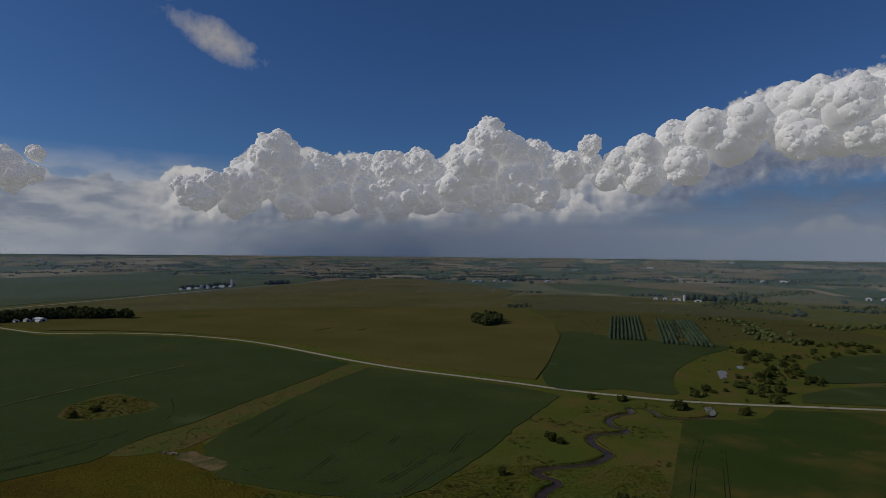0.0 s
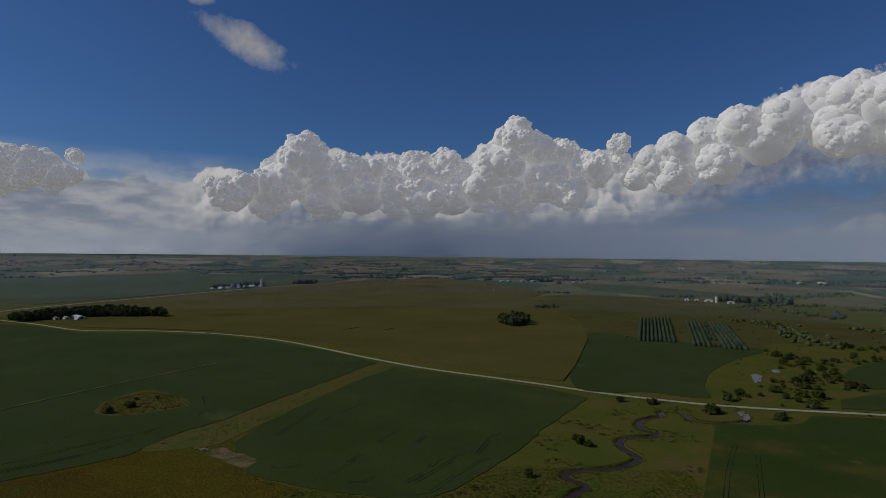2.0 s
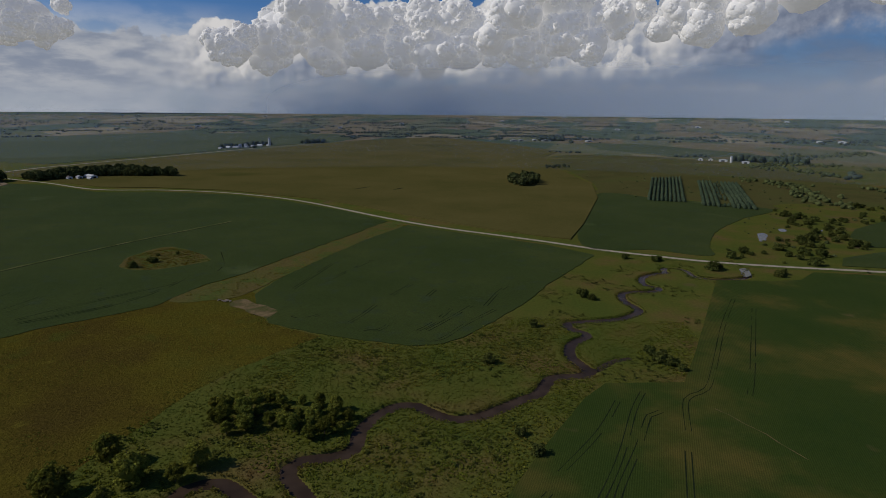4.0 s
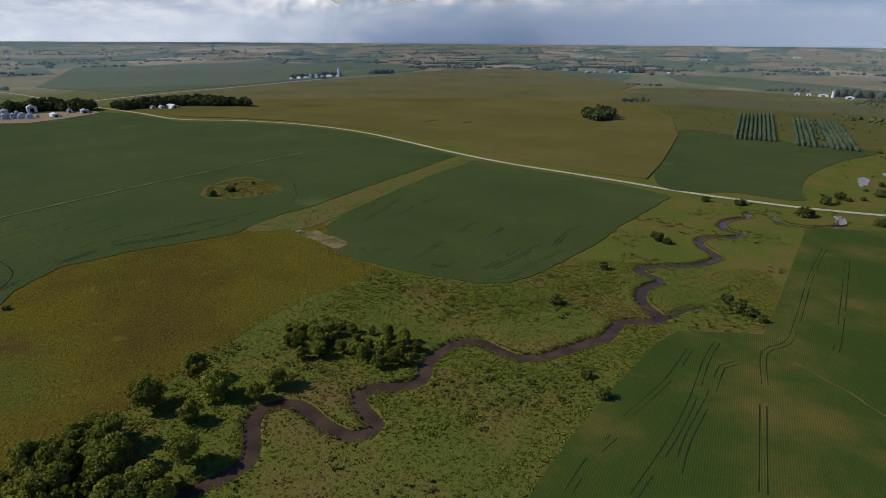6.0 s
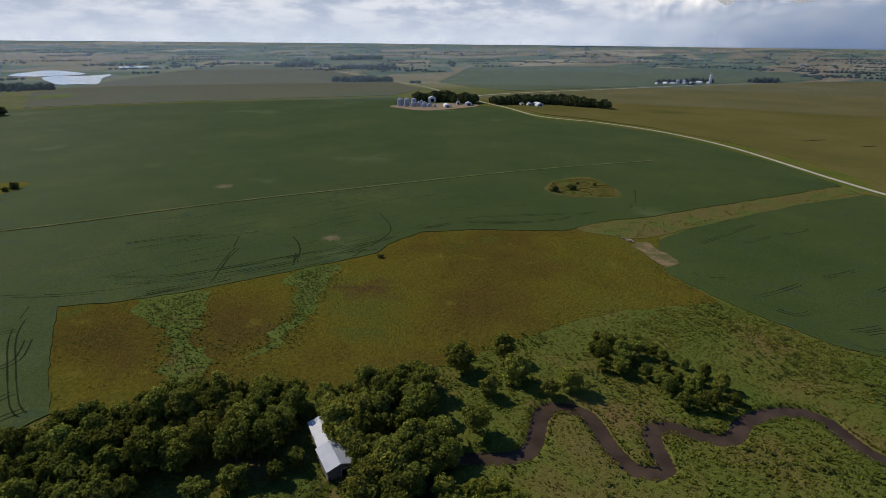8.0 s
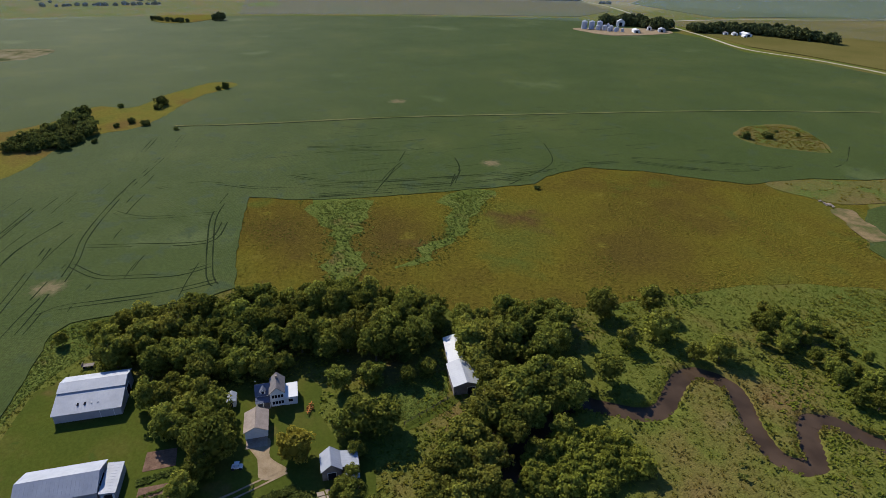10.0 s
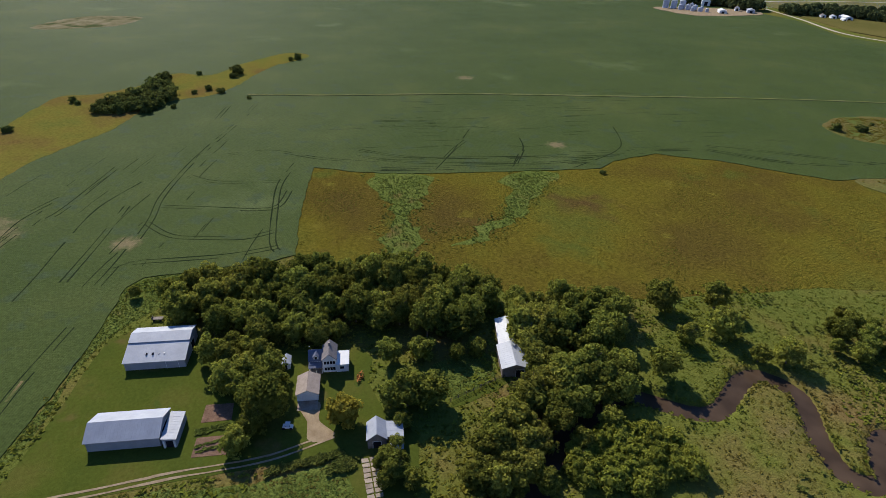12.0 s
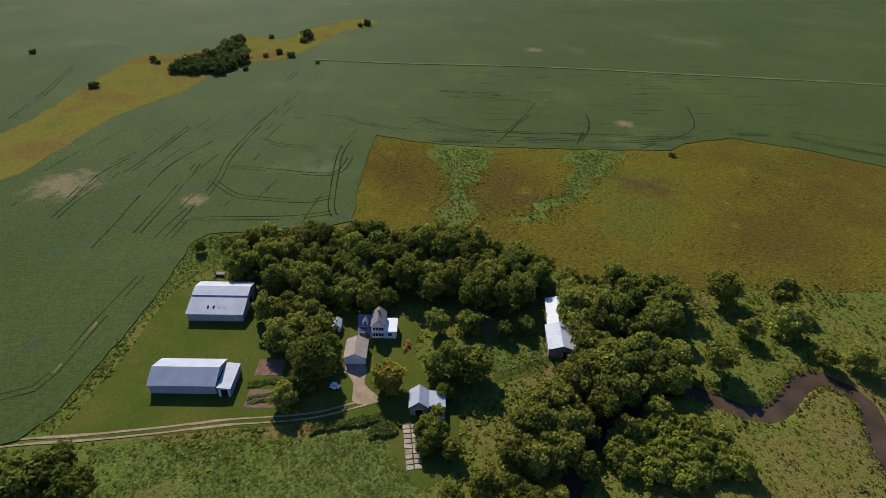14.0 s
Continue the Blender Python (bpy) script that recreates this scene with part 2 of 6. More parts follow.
# ---- materials ----
def material(name, ramp, scale=0.1, fine=2.0, fine_amount=0.35, rough=0.9, bump=0.0, bump_scale=3.0, rows=None, patches=None, island=0.0, per_thing=0.0,
             metal=0.0, translucent=0.0, specular=0.0, stretch=(1, 1, 1), bare=()):
    """ramp: (position, colour) stops laid over a large noise; fine: scale of the grain; rows: (angle, spacing, strength) of planted rows;
    patches: (colour, scale, threshold) of bare or yellowed spots; island, per_thing: random shift of brightness."""
    m = bpy.data.materials.new(name)
    m.use_nodes = True
    nt = m.node_tree
    N = nt.nodes.new
    bsdf = nt.nodes["Principled BSDF"]
    bsdf.inputs["Roughness"].default_value = rough
    bsdf.inputs["Metallic"].default_value = metal
    bsdf.inputs["Specular IOR Level"].default_value = specular
    place = N("ShaderNodeNewGeometry")
    mapping = N("ShaderNodeMapping")
    mapping.inputs["Scale"].default_value = stretch
    nt.links.new(place.outputs["Position"], mapping.inputs["Vector"])
    pos = mapping.outputs[0]

    def noise_at(s, detail=5.0, roughness=0.6):
        n = N("ShaderNodeTexNoise")
        n.inputs["Scale"].default_value, n.inputs["Detail"].default_value, n.inputs["Roughness"].default_value = s, detail, roughness
        nt.links.new(pos, n.inputs["Vector"])
        return n.outputs["Fac"]

    def math_node(op, a, b):
        n = N("ShaderNodeMath")
        n.operation = op
        for i, v in enumerate((a, b)):
            if isinstance(v, (int, float)):
                n.inputs[i].default_value = v
            else:
                nt.links.new(v, n.inputs[i])
        return n.outputs[0]

    big = N("ShaderNodeValToRGB")
    el = big.color_ramp.elements
    el[0].position, el[0].color = ramp[0][0], (*ramp[0][1], 1)
    el[1].position, el[1].color = ramp[-1][0], (*ramp[-1][1], 1)
    for p, c in ramp[1:-1]:
        el.new(p).color = (*c, 1)
    nt.links.new(noise_at(scale), big.inputs[0])
    colour = big.outputs[0]
    if patches:
        for c, s, lo in patches:
            spots = N("ShaderNodeMapRange")
            spots.inputs["From Min"].default_value, spots.inputs["From Max"].default_value = lo, lo + 0.1
            nt.links.new(noise_at(s, 3.0), spots.inputs["Value"])
            mixer = N("ShaderNodeMixRGB")
            mixer.inputs["Color2"].default_value = (*c, 1)
            link_all(nt, (spots.outputs[0], mixer.inputs["Fac"]), (colour, mixer.inputs["Color1"]))
            colour = mixer.outputs[0]
    # stunted spots where the soil shows: (x, y, radius)
    for x, y, r in bare:
        off, long = N("ShaderNodeVectorMath"), N("ShaderNodeVectorMath")
        off.operation, long.operation = "SUBTRACT", "LENGTH"
        off.inputs[1].default_value = (x, y, 0.3)
        link_all(nt, (pos, off.inputs[0]), (off.outputs[0], long.inputs[0]))
        near = N("ShaderNodeMapRange")
        near.interpolation_type = "SMOOTHSTEP"
        near.inputs["From Min"].default_value, near.inputs["From Max"].default_value, near.inputs["To Max"].default_value = 1.1, 0.15, 0.8
        nt.links.new(math_node("ADD", math_node("MULTIPLY", long.outputs["Value"], 1 / r), math_node("MULTIPLY", math_node("SUBTRACT", noise_at(2.2 / r, 6.0, 0.65), 0.5), 2.0)), near.inputs["Value"])
        mixer = N("ShaderNodeMixRGB")
        mixer.inputs["Color2"].default_value = (0.15, 0.115, 0.06, 1)
        link_all(nt, (near.outputs[0], mixer.inputs["Fac"]), (colour, mixer.inputs["Color1"]))
        colour = mixer.outputs[0]
    value = math_node("ADD", math_node("MULTIPLY", noise_at(fine, 4.0, 0.7), 2 * fine_amount), 1 - fine_amount)
    if rows:
        angle, spacing, strength = rows
        turn = N("ShaderNodeVectorMath")
        turn.operation = "DOT_PRODUCT"
        turn.inputs[1].default_value = (math.cos(radians(angle)) / spacing, math.sin(radians(angle)) / spacing, 0)
        across = N("ShaderNodeCombineXYZ")
        wave = N("ShaderNodeTexWave")
        wave.inputs["Scale"].default_value, wave.inputs["Distortion"].default_value, wave.inputs["Detail"].default_value = 0.314, 0.0, 0
        link_all(nt, (place.outputs["Position"], turn.inputs[0]), (turn.outputs["Value"], across.inputs[0]), (across.outputs[0], wave.inputs["Vector"]))
        value = math_node("MULTIPLY", value, math_node("ADD", math_node("MULTIPLY", wave.outputs["Fac"], strength), 1 - strength / 2))
    if island:
        value = math_node("MULTIPLY", value, math_node("ADD", math_node("MULTIPLY", place.outputs["Random Per Island"], 2 * island), 1 - island))
    if per_thing:
        info = N("ShaderNodeObjectInfo")
        value = math_node("MULTIPLY", value, math_node("ADD", math_node("MULTIPLY", info.outputs["Random"], 2 * per_thing), 1 - per_thing))
    mult = N("ShaderNodeVectorMath")
    mult.operation = "SCALE"
    link_all(nt, (colour, mult.inputs[0]), (value, mult.inputs["Scale"]), (mult.outputs[0], bsdf.inputs["Base Color"]))
    if bump:
        b = N("ShaderNodeBump")
        b.inputs["Strength"].default_value, b.inputs["Distance"].default_value = 1.0, bump
        link_all(nt, (noise_at(bump_scale, 4.0, 0.65), b.inputs["Height"]), (b.outputs[0], bsdf.inputs["Normal"]))
    if translucent:
        tr, add = N("ShaderNodeBsdfTranslucent"), N("ShaderNodeMixShader")
        add.inputs[0].default_value = translucent
        link_all(nt, (mult.outputs[0], tr.inputs["Color"]), (bsdf.outputs[0], add.inputs[1]), (tr.outputs[0], add.inputs[2]),
                 (add.outputs[0], nt.nodes["Material Output"].inputs["Surface"]))
    return m


SOY = [(0.3, (0.034, 0.051, 0.013)), (0.55, (0.044, 0.060, 0.016)), (0.75, (0.060, 0.071, 0.019))]
M = dict(
    soy=material("soybean_canopy", SOY, 0.012, 0.9, 0.6, 0.7, 0.3, 1.6, specular=0.010, rows=(70, 0.76, 0.15), patches=[((0.068, 0.086, 0.03), 0.009, 0.62), ((0.039, 0.056, 0.022), 0.07, 0.56)], bare=((-262, -93, 17), (-237.6, -35.8, 7), (-292.8, 198.4, 7), (-467, 208, 9))),
    soy_rows=material("young_crop_rows", [(0.3, (0.029, 0.050, 0.010)), (0.50, (0.038, 0.056, 0.011)), (0.66, (0.088, 0.076, 0.018))], 0.017, 1.4, 0.3, 0.7, 0.2, 2.5, specular=0.010,
                      rows=(-17.2, 0.76, 0.3), patches=[((0.11, 0.085, 0.034), 0.028, 0.66)]),
    corn=material("ripening_corn", [(0.3, (0.07696, 0.072, 0.0204)), (0.5, (0.09568, 0.084, 0.0255)), (0.7, (0.1102, 0.094, 0.0306))], 0.006, 0.5, 0.3, 0.95, 0.5, 0.8,
                  patches=[((0.06864, 0.068, 0.0187), 0.0035, 0.6)]),
    # the soy again for far fields, paled and blued as haze would do
    soy_hazed=material("hazed_far_crop", [(0.3, (0.062, 0.080, 0.040)), (0.7, (0.082, 0.095, 0.048))], 0.006, 0.5, 0.3, 0.95),
    gold=material("goldenrod_meadow", [(0.32, (0.06254, 0.04428, 0.0119)), (0.45, (0.0767, 0.05832, 0.01105)), (0.56, (0.09086, 0.0756, 0.01105)), (0.68, (0.07434, 0.07668, 0.0136))], 0.011, 0.55, 0.8, 0.95, 0.9, 0.9,
                  patches=[((0.06844, 0.0756, 0.0136), 0.024, 0.6), ((0.06844, 0.04536, 0.0153), 0.02, 0.6), ((0.1086, 0.09072, 0.0153), 0.06, 0.62)]),
    grazed=material("grazed_grass", [(0.32, (0.066, 0.066, 0.022)), (0.5, (0.082, 0.076, 0.026)), (0.68, (0.074, 0.082, 0.024))], 0.012, 0.4, 0.4, 0.95, 0.4, 0.8, patches=[((0.066, 0.05, 0.022), 0.02, 0.62)]),
    lush=material("lush_green_weeds", [(0.3, (0.06458, 0.08638, 0.0171)), (0.7, (0.09579, 0.1125, 0.02565))], 0.08, 0.7, 0.7, 0.95, 0.6, 1.2, patches=[((0.10, 0.08, 0.026), 0.05, 0.6)]),
    lawn=material("mown_lawn", [(0.3, (0.042, 0.056, 0.010)), (0.5, (0.052, 0.064, 0.011)), (0.68, (0.074, 0.070, 0.016))], 0.05, 1.0, 0.4, 0.95, 0.08, 4.0, patches=[((0.088, 0.068, 0.022), 0.055, 0.6), ((0.046, 0.062, 0.012), 0.2, 0.6)]),
    strip=material("dry_grass_strip", [(0.3, (0.110, 0.085, 0.032)), (0.5, (0.100, 0.092, 0.028)), (0.68, (0.08, 0.094, 0.026))], 0.03, 0.6, 0.7, 0.95, 0.4, 1.2, patches=[((0.115, 0.075, 0.032), 0.03, 0.6), ((0.078, 0.098, 0.024), 0.06, 0.52)]),
    gravel=material("pale_gravel", [(0.3, (0.30, 0.255, 0.18)), (0.7, (0.40, 0.35, 0.26))], 0.2, 3.0, 0.25, 0.95, 0.05, 8),
    spot=material("thin_crop_soil", [(0.36, (0.070, 0.076, 0.026)), (0.5, (0.12, 0.095, 0.044)), (0.64, (0.18, 0.13, 0.068))], 0.12, 1.2, 0.4, 0.95, 0.1, 3),
    dirt=material("bare_dirt", [(0.3, (0.17, 0.125, 0.075)), (0.7, (0.26, 0.20, 0.13))], 0.3, 2.5, 0.35, 0.95, 0.08, 5),
    garden=material("dug_garden_soil", [(0.3, (0.10, 0.062, 0.042)), (0.7, (0.16, 0.10, 0.07))], 0.5, 2.0, 0.4, 0.95, 0.15, 2),
    # soil made near black: the shade between the plants is in the colour
    track=material("shaded_track_soil", [(0.3, (0.012, 0.019, 0.009)), (0.7, (0.024, 0.03, 0.014))], 0.2, 1.0, 0.4, 0.95),
    track_pale=material("worn_track_soil", [(0.3, (0.16, 0.12, 0.07)), (0.7, (0.24, 0.19, 0.12))], 0.2, 1.0, 0.4, 0.95),
    concrete=material("weathered_concrete", [(0.3, (0.19, 0.15, 0.115)), (0.7, (0.29, 0.24, 0.19))], 0.4, 3.0, 0.4, 0.9, 0.03, 6, per_thing=0.2),
    metal_roof=material("galvanised_steel_sheet", [(0.3, (0.25, 0.265, 0.295)), (0.7, (0.32, 0.335, 0.365))], 0.3, 1.5, 0.1, 0.55, metal=0.0, specular=0.2, per_thing=0.06),
    metal_dark=material("dull_steel_sheet", [(0.3, (0.20, 0.21, 0.24)), (0.7, (0.26, 0.27, 0.30))], 0.3, 1.5, 0.12, 0.6, specular=0.5),
    white_wall=material("white_siding", [(0.3, (0.50, 0.51, 0.52)), (0.7, (0.60, 0.60, 0.59))], 0.5, 2.0, 0.08, 0.6),
    white_roof=material("white_membrane", [(0.3, (0.4756, 0.4838, 0.492)), (0.7, (0.5412, 0.5412, 0.5412))], 0.4, 2.0, 0.06, 0.6),
    shingle=material("grey_shingles", [(0.3, (0.12, 0.11, 0.11)), (0.7, (0.17, 0.155, 0.15))], 0.6, 4.0, 0.3, 0.9),
    shingle_brown=material("brown_shingles", [(0.3, (0.20, 0.165, 0.14)), (0.7, (0.27, 0.225, 0.19))], 0.6, 4.0, 0.3, 0.9),
    shingle_blue=material("slate_blue_shingles", [(0.3, (0.085, 0.095, 0.13)), (0.7, (0.12, 0.13, 0.17))], 0.6, 4.0, 0.3, 0.9),
    old_wood=material("weathered_boards", [(0.3, (0.13, 0.11, 0.095)), (0.7, (0.22, 0.19, 0.165))], 0.6, 4.0, 0.35, 0.9),
    dark=material("dark_opening", [(0.3, (0.012, 0.012, 0.014)), (0.7, (0.02, 0.02, 0.024))], 1.0, 2.0, 0.2, 0.4),
    steel_bin=material("corrugated_bin_steel", [(0.3, (0.26, 0.29, 0.35)), (0.7, (0.36, 0.39, 0.46))], 0.2, 1.0, 0.15, 0.45, specular=0.5, per_thing=0.1),
    bark=material("grey_bark", [(0.3, (0.09, 0.07, 0.05)), (0.7, (0.15, 0.12, 0.09))], 0.8, 5.0, 0.4, 0.95),
    leaf=material("broad_leaves", [(0.3, (0.118, 0.138, 0.026)), (0.5, (0.152, 0.162, 0.028)), (0.7, (0.196, 0.184, 0.034))], 0.05, 0.6, 0.3, 0.9, island=0.35, per_thing=0.36, translucent=0.44),
    leaf_valley=material("valley_tree_leaves", [(0.3, (0.066, 0.086, 0.022)), (0.7, (0.100, 0.106, 0.027))], 0.03, 0.6, 0.3, 0.9, island=0.35, per_thing=0.25, translucent=0.35),
    # far corn with distance haze in its colour: less saturated than the near corn
    tan_hazed=material("hazed_ripe_crop", [(0.3, (0.075, 0.074, 0.036)), (0.5, (0.088, 0.082, 0.042)), (0.7, (0.070, 0.080, 0.040))], 0.004, 0.3, 0.3, 0.95),
    leaf_yellow=material("yellowing_leaves", [(0.3, (0.24, 0.21, 0.03)), (0.7, (0.30, 0.24, 0.04))], 0.1, 0.6, 0.3, 0.9, island=0.3, per_thing=0.1, translucent=0.45),
    leaf_dark=material("dark_leaves", [(0.3, (0.062, 0.080, 0.030)), (0.7, (0.098, 0.108, 0.040))], 0.02, 0.3, 0.3, 0.95, island=0.35, translucent=0.15),
    # far foliage keeps a blue-grey tint that stands in for haze
    leaf_hazed=material("hazed_tree_foliage", [(0.3, (0.036, 0.052, 0.036)), (0.7, (0.054, 0.068, 0.046))], 0.004, 0.1, 0.3, 0.95, island=0.3),
    shrub=material("valley_shrubs", [(0.3, (0.075, 0.098, 0.02)), (0.7, (0.125, 0.125, 0.03))], 0.05, 0.8, 0.35, 0.95, island=0.35, translucent=0.4),
    willow=material("willow_leaves", [(0.3, (0.165, 0.1887, 0.0272)), (0.7, (0.22, 0.2226, 0.0374))], 0.06, 0.6, 0.3, 0.9, island=0.3, per_thing=0.12, translucent=0.45),
    reed=material("rank_meadow_tufts", [(0.36, (0.1037, 0.1333, 0.0204)), (0.5, (0.1318, 0.1401, 0.02295)), (0.59, (0.1586, 0.1333, 0.0306)), (0.68, (0.1769, 0.1198, 0.0391))], 0.022, 0.4, 0.35, 0.95, island=0.3, translucent=0.5),
    herb=material("tall_herb_leaves", [(0.36, (0.1214, 0.1488, 0.0216)), (0.5, (0.1558, 0.1659, 0.0243)), (0.64, (0.1822, 0.1537, 0.0288))], 0.03, 0.5, 0.35, 0.95, island=0.35, translucent=0.45),
    weed=material("lush_weed_tufts", [(0.3, (0.1232, 0.1604, 0.03366)), (0.7, (0.1663, 0.1842, 0.04158))], 0.06, 0.5, 0.35, 0.95, island=0.3, translucent=0.5),
    gold_tuft=material("goldenrod_tufts", [(0.3, (0.1176, 0.0874, 0.018)), (0.55, (0.15, 0.1219, 0.0162)), (0.7, (0.12, 0.1219, 0.0198))], 0.02, 0.5, 0.3, 0.95, island=0.25, translucent=0.5),
    conifer=material("plantation_needles", [(0.3, (0.04, 0.06, 0.036)), (0.7, (0.062, 0.084, 0.048))], 0.02, 0.4, 0.3, 0.95, island=0.25),
    rust=material("rusty_machine_paint", [(0.3, (0.26, 0.09, 0.03)), (0.7, (0.34, 0.15, 0.05))], 1.0, 4.0, 0.35, 0.8),
    silo=material("silo_concrete_staves", [(0.3, (0.5, 0.5, 0.5)), (0.7, (0.62, 0.62, 0.61))], 0.2, 1.0, 0.15, 0.8),
)


def ground_material():
    """Rough valley grass near by; far off a patchwork of fields, its colours paled for haze."""
    m = material("rough_grassland", [(0.36, (0.070, 0.088, 0.017)), (0.5, (0.088, 0.094, 0.019)), (0.59, (0.106, 0.090, 0.025)), (0.68, (0.120, 0.085, 0.031))], 0.022, 0.6, 0.5, 0.95, 0.35, 1.5,
                 patches=[((0.11, 0.08, 0.04), 0.018, 0.63)])
    nt = m.node_tree
    N = nt.nodes.new
    bsdf = nt.nodes["Principled BSDF"]
    near = bsdf.inputs["Base Color"].links[0].from_socket
    place, turn = N("ShaderNodeNewGeometry"), N("ShaderNodeMapping")
    turn.inputs["Rotation"].default_value = (0, 0, radians(24))
    turn.inputs["Scale"].default_value = (1 / 210, 1 / 380, 0)
    cells = N("ShaderNodeTexVoronoi")
    cells.distance = "CHEBYCHEV"
    cells.inputs["Scale"].default_value, cells.inputs["Randomness"].default_value = 1.0, 0.75
    crops = N("ShaderNodeValToRGB")
    crops.color_ramp.interpolation = "CONSTANT"
    el = crops.color_ramp.elements
    # far crops lighter and greyer than near ones: haze put into the base colour
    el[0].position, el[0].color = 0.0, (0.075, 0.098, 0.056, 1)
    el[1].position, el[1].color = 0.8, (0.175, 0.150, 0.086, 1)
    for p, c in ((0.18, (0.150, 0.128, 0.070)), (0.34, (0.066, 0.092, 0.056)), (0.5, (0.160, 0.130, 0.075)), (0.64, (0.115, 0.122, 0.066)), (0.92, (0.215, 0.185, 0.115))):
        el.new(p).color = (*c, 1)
    split, dist, far, mix = N("ShaderNodeSeparateColor"), N("ShaderNodeVectorMath"), N("ShaderNodeMapRange"), N("ShaderNodeMixRGB")
    dist.operation = "LENGTH"
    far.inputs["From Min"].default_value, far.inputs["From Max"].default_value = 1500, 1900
    grain = N("ShaderNodeTexNoise")
    grain.inputs["Scale"].default_value, grain.inputs["Detail"].default_value = 0.012, 6
    vary = N("ShaderNodeMapRange")
    vary.inputs["To Min"].default_value, vary.inputs["To Max"].default_value = 0.7, 1.3
    scale = N("ShaderNodeVectorMath")
    scale.operation = "SCALE"
    link_all(nt, (place.outputs["Position"], turn.inputs["Vector"]), (turn.outputs[0], cells.inputs["Vector"]), (cells.outputs["Color"], split.inputs[0]),
             (split.outputs[0], crops.inputs[0]), (place.outputs["Position"], dist.inputs[0]), (dist.outputs["Value"], far.inputs["Value"]),
             (place.outputs["Position"], grain.inputs["Vector"]), (grain.outputs["Fac"], vary.inputs["Value"]), (crops.outputs[0], scale.inputs[0]),
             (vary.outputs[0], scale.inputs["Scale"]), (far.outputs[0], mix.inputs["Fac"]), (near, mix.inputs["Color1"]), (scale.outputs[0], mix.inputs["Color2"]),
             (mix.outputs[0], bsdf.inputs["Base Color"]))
    return m


def water_material(name, colour, rough, gloss):
    m = bpy.data.materials.new(name)
    m.use_nodes = True
    nt = m.node_tree
    bsdf = nt.nodes["Principled BSDF"]
    bsdf.inputs["Base Color"].default_value = (*colour, 1)
    bsdf.inputs["Roughness"].default_value = rough
    bsdf.inputs["IOR"].default_value = 1.33
    bsdf.inputs["Specular IOR Level"].default_value = gloss
    ripple, b = nt.nodes.new("ShaderNodeTexNoise"), nt.nodes.new("ShaderNodeBump")
    place = nt.nodes.new("ShaderNodeNewGeometry")
    ripple.inputs["Scale"].default_value = 0.9
    b.inputs["Distance"].default_value = 0.02
    mud, tone = nt.nodes.new("ShaderNodeTexNoise"), nt.nodes.new("ShaderNodeValToRGB")
    mud.inputs["Scale"].default_value = 0.12
    tone.color_ramp.elements[0].position, tone.color_ramp.elements[0].color = 0.35, (*[c * 0.7 for c in colour], 1)
    tone.color_ramp.elements[1].position, tone.color_ramp.elements[1].color = 0.7, (*[c * 1.25 for c in colour], 1)
    link_all(nt, (place.outputs["Position"], ripple.inputs["Vector"]), (place.outputs["Position"], mud.inputs["Vector"]), (ripple.outputs["Fac"], b.inputs["Height"]),
             (b.outputs[0], bsdf.inputs["Normal"]), (mud.outputs["Fac"], tone.inputs[0]), (tone.outputs[0], bsdf.inputs["Base Color"]))
    return m


M["pale"] = material("bleached_grass", [(0.35, (0.075, 0.09, 0.03)), (0.6, (0.15, 0.145, 0.065))], 0.06, 0.5, 0.4, 0.95)
M["tongue"] = material("damp_meadow", [(0.34, (0.084, 0.092, 0.02)), (0.5, (0.112, 0.098, 0.020)), (0.64, (0.104, 0.072, 0.022))], 0.02, 0.6, 0.6, 0.95, 0.5, 1.1)
M["wet"] = material("drowned_crop_weeds", [(0.38, (0.045, 0.055, 0.022)), (0.48, (0.12, 0.105, 0.055)), (0.6, (0.16, 0.14, 0.085))], 0.05, 0.5, 0.5, 0.95)
M["ground"] = ground_material()
M["stream"] = water_material("muddy_stream_water", (0.050, 0.033, 0.021), 0.2, 0.1)
M["pond"] = water_material("still_pond_water", (0.05, 0.05, 0.045), 0.05, 0.6)


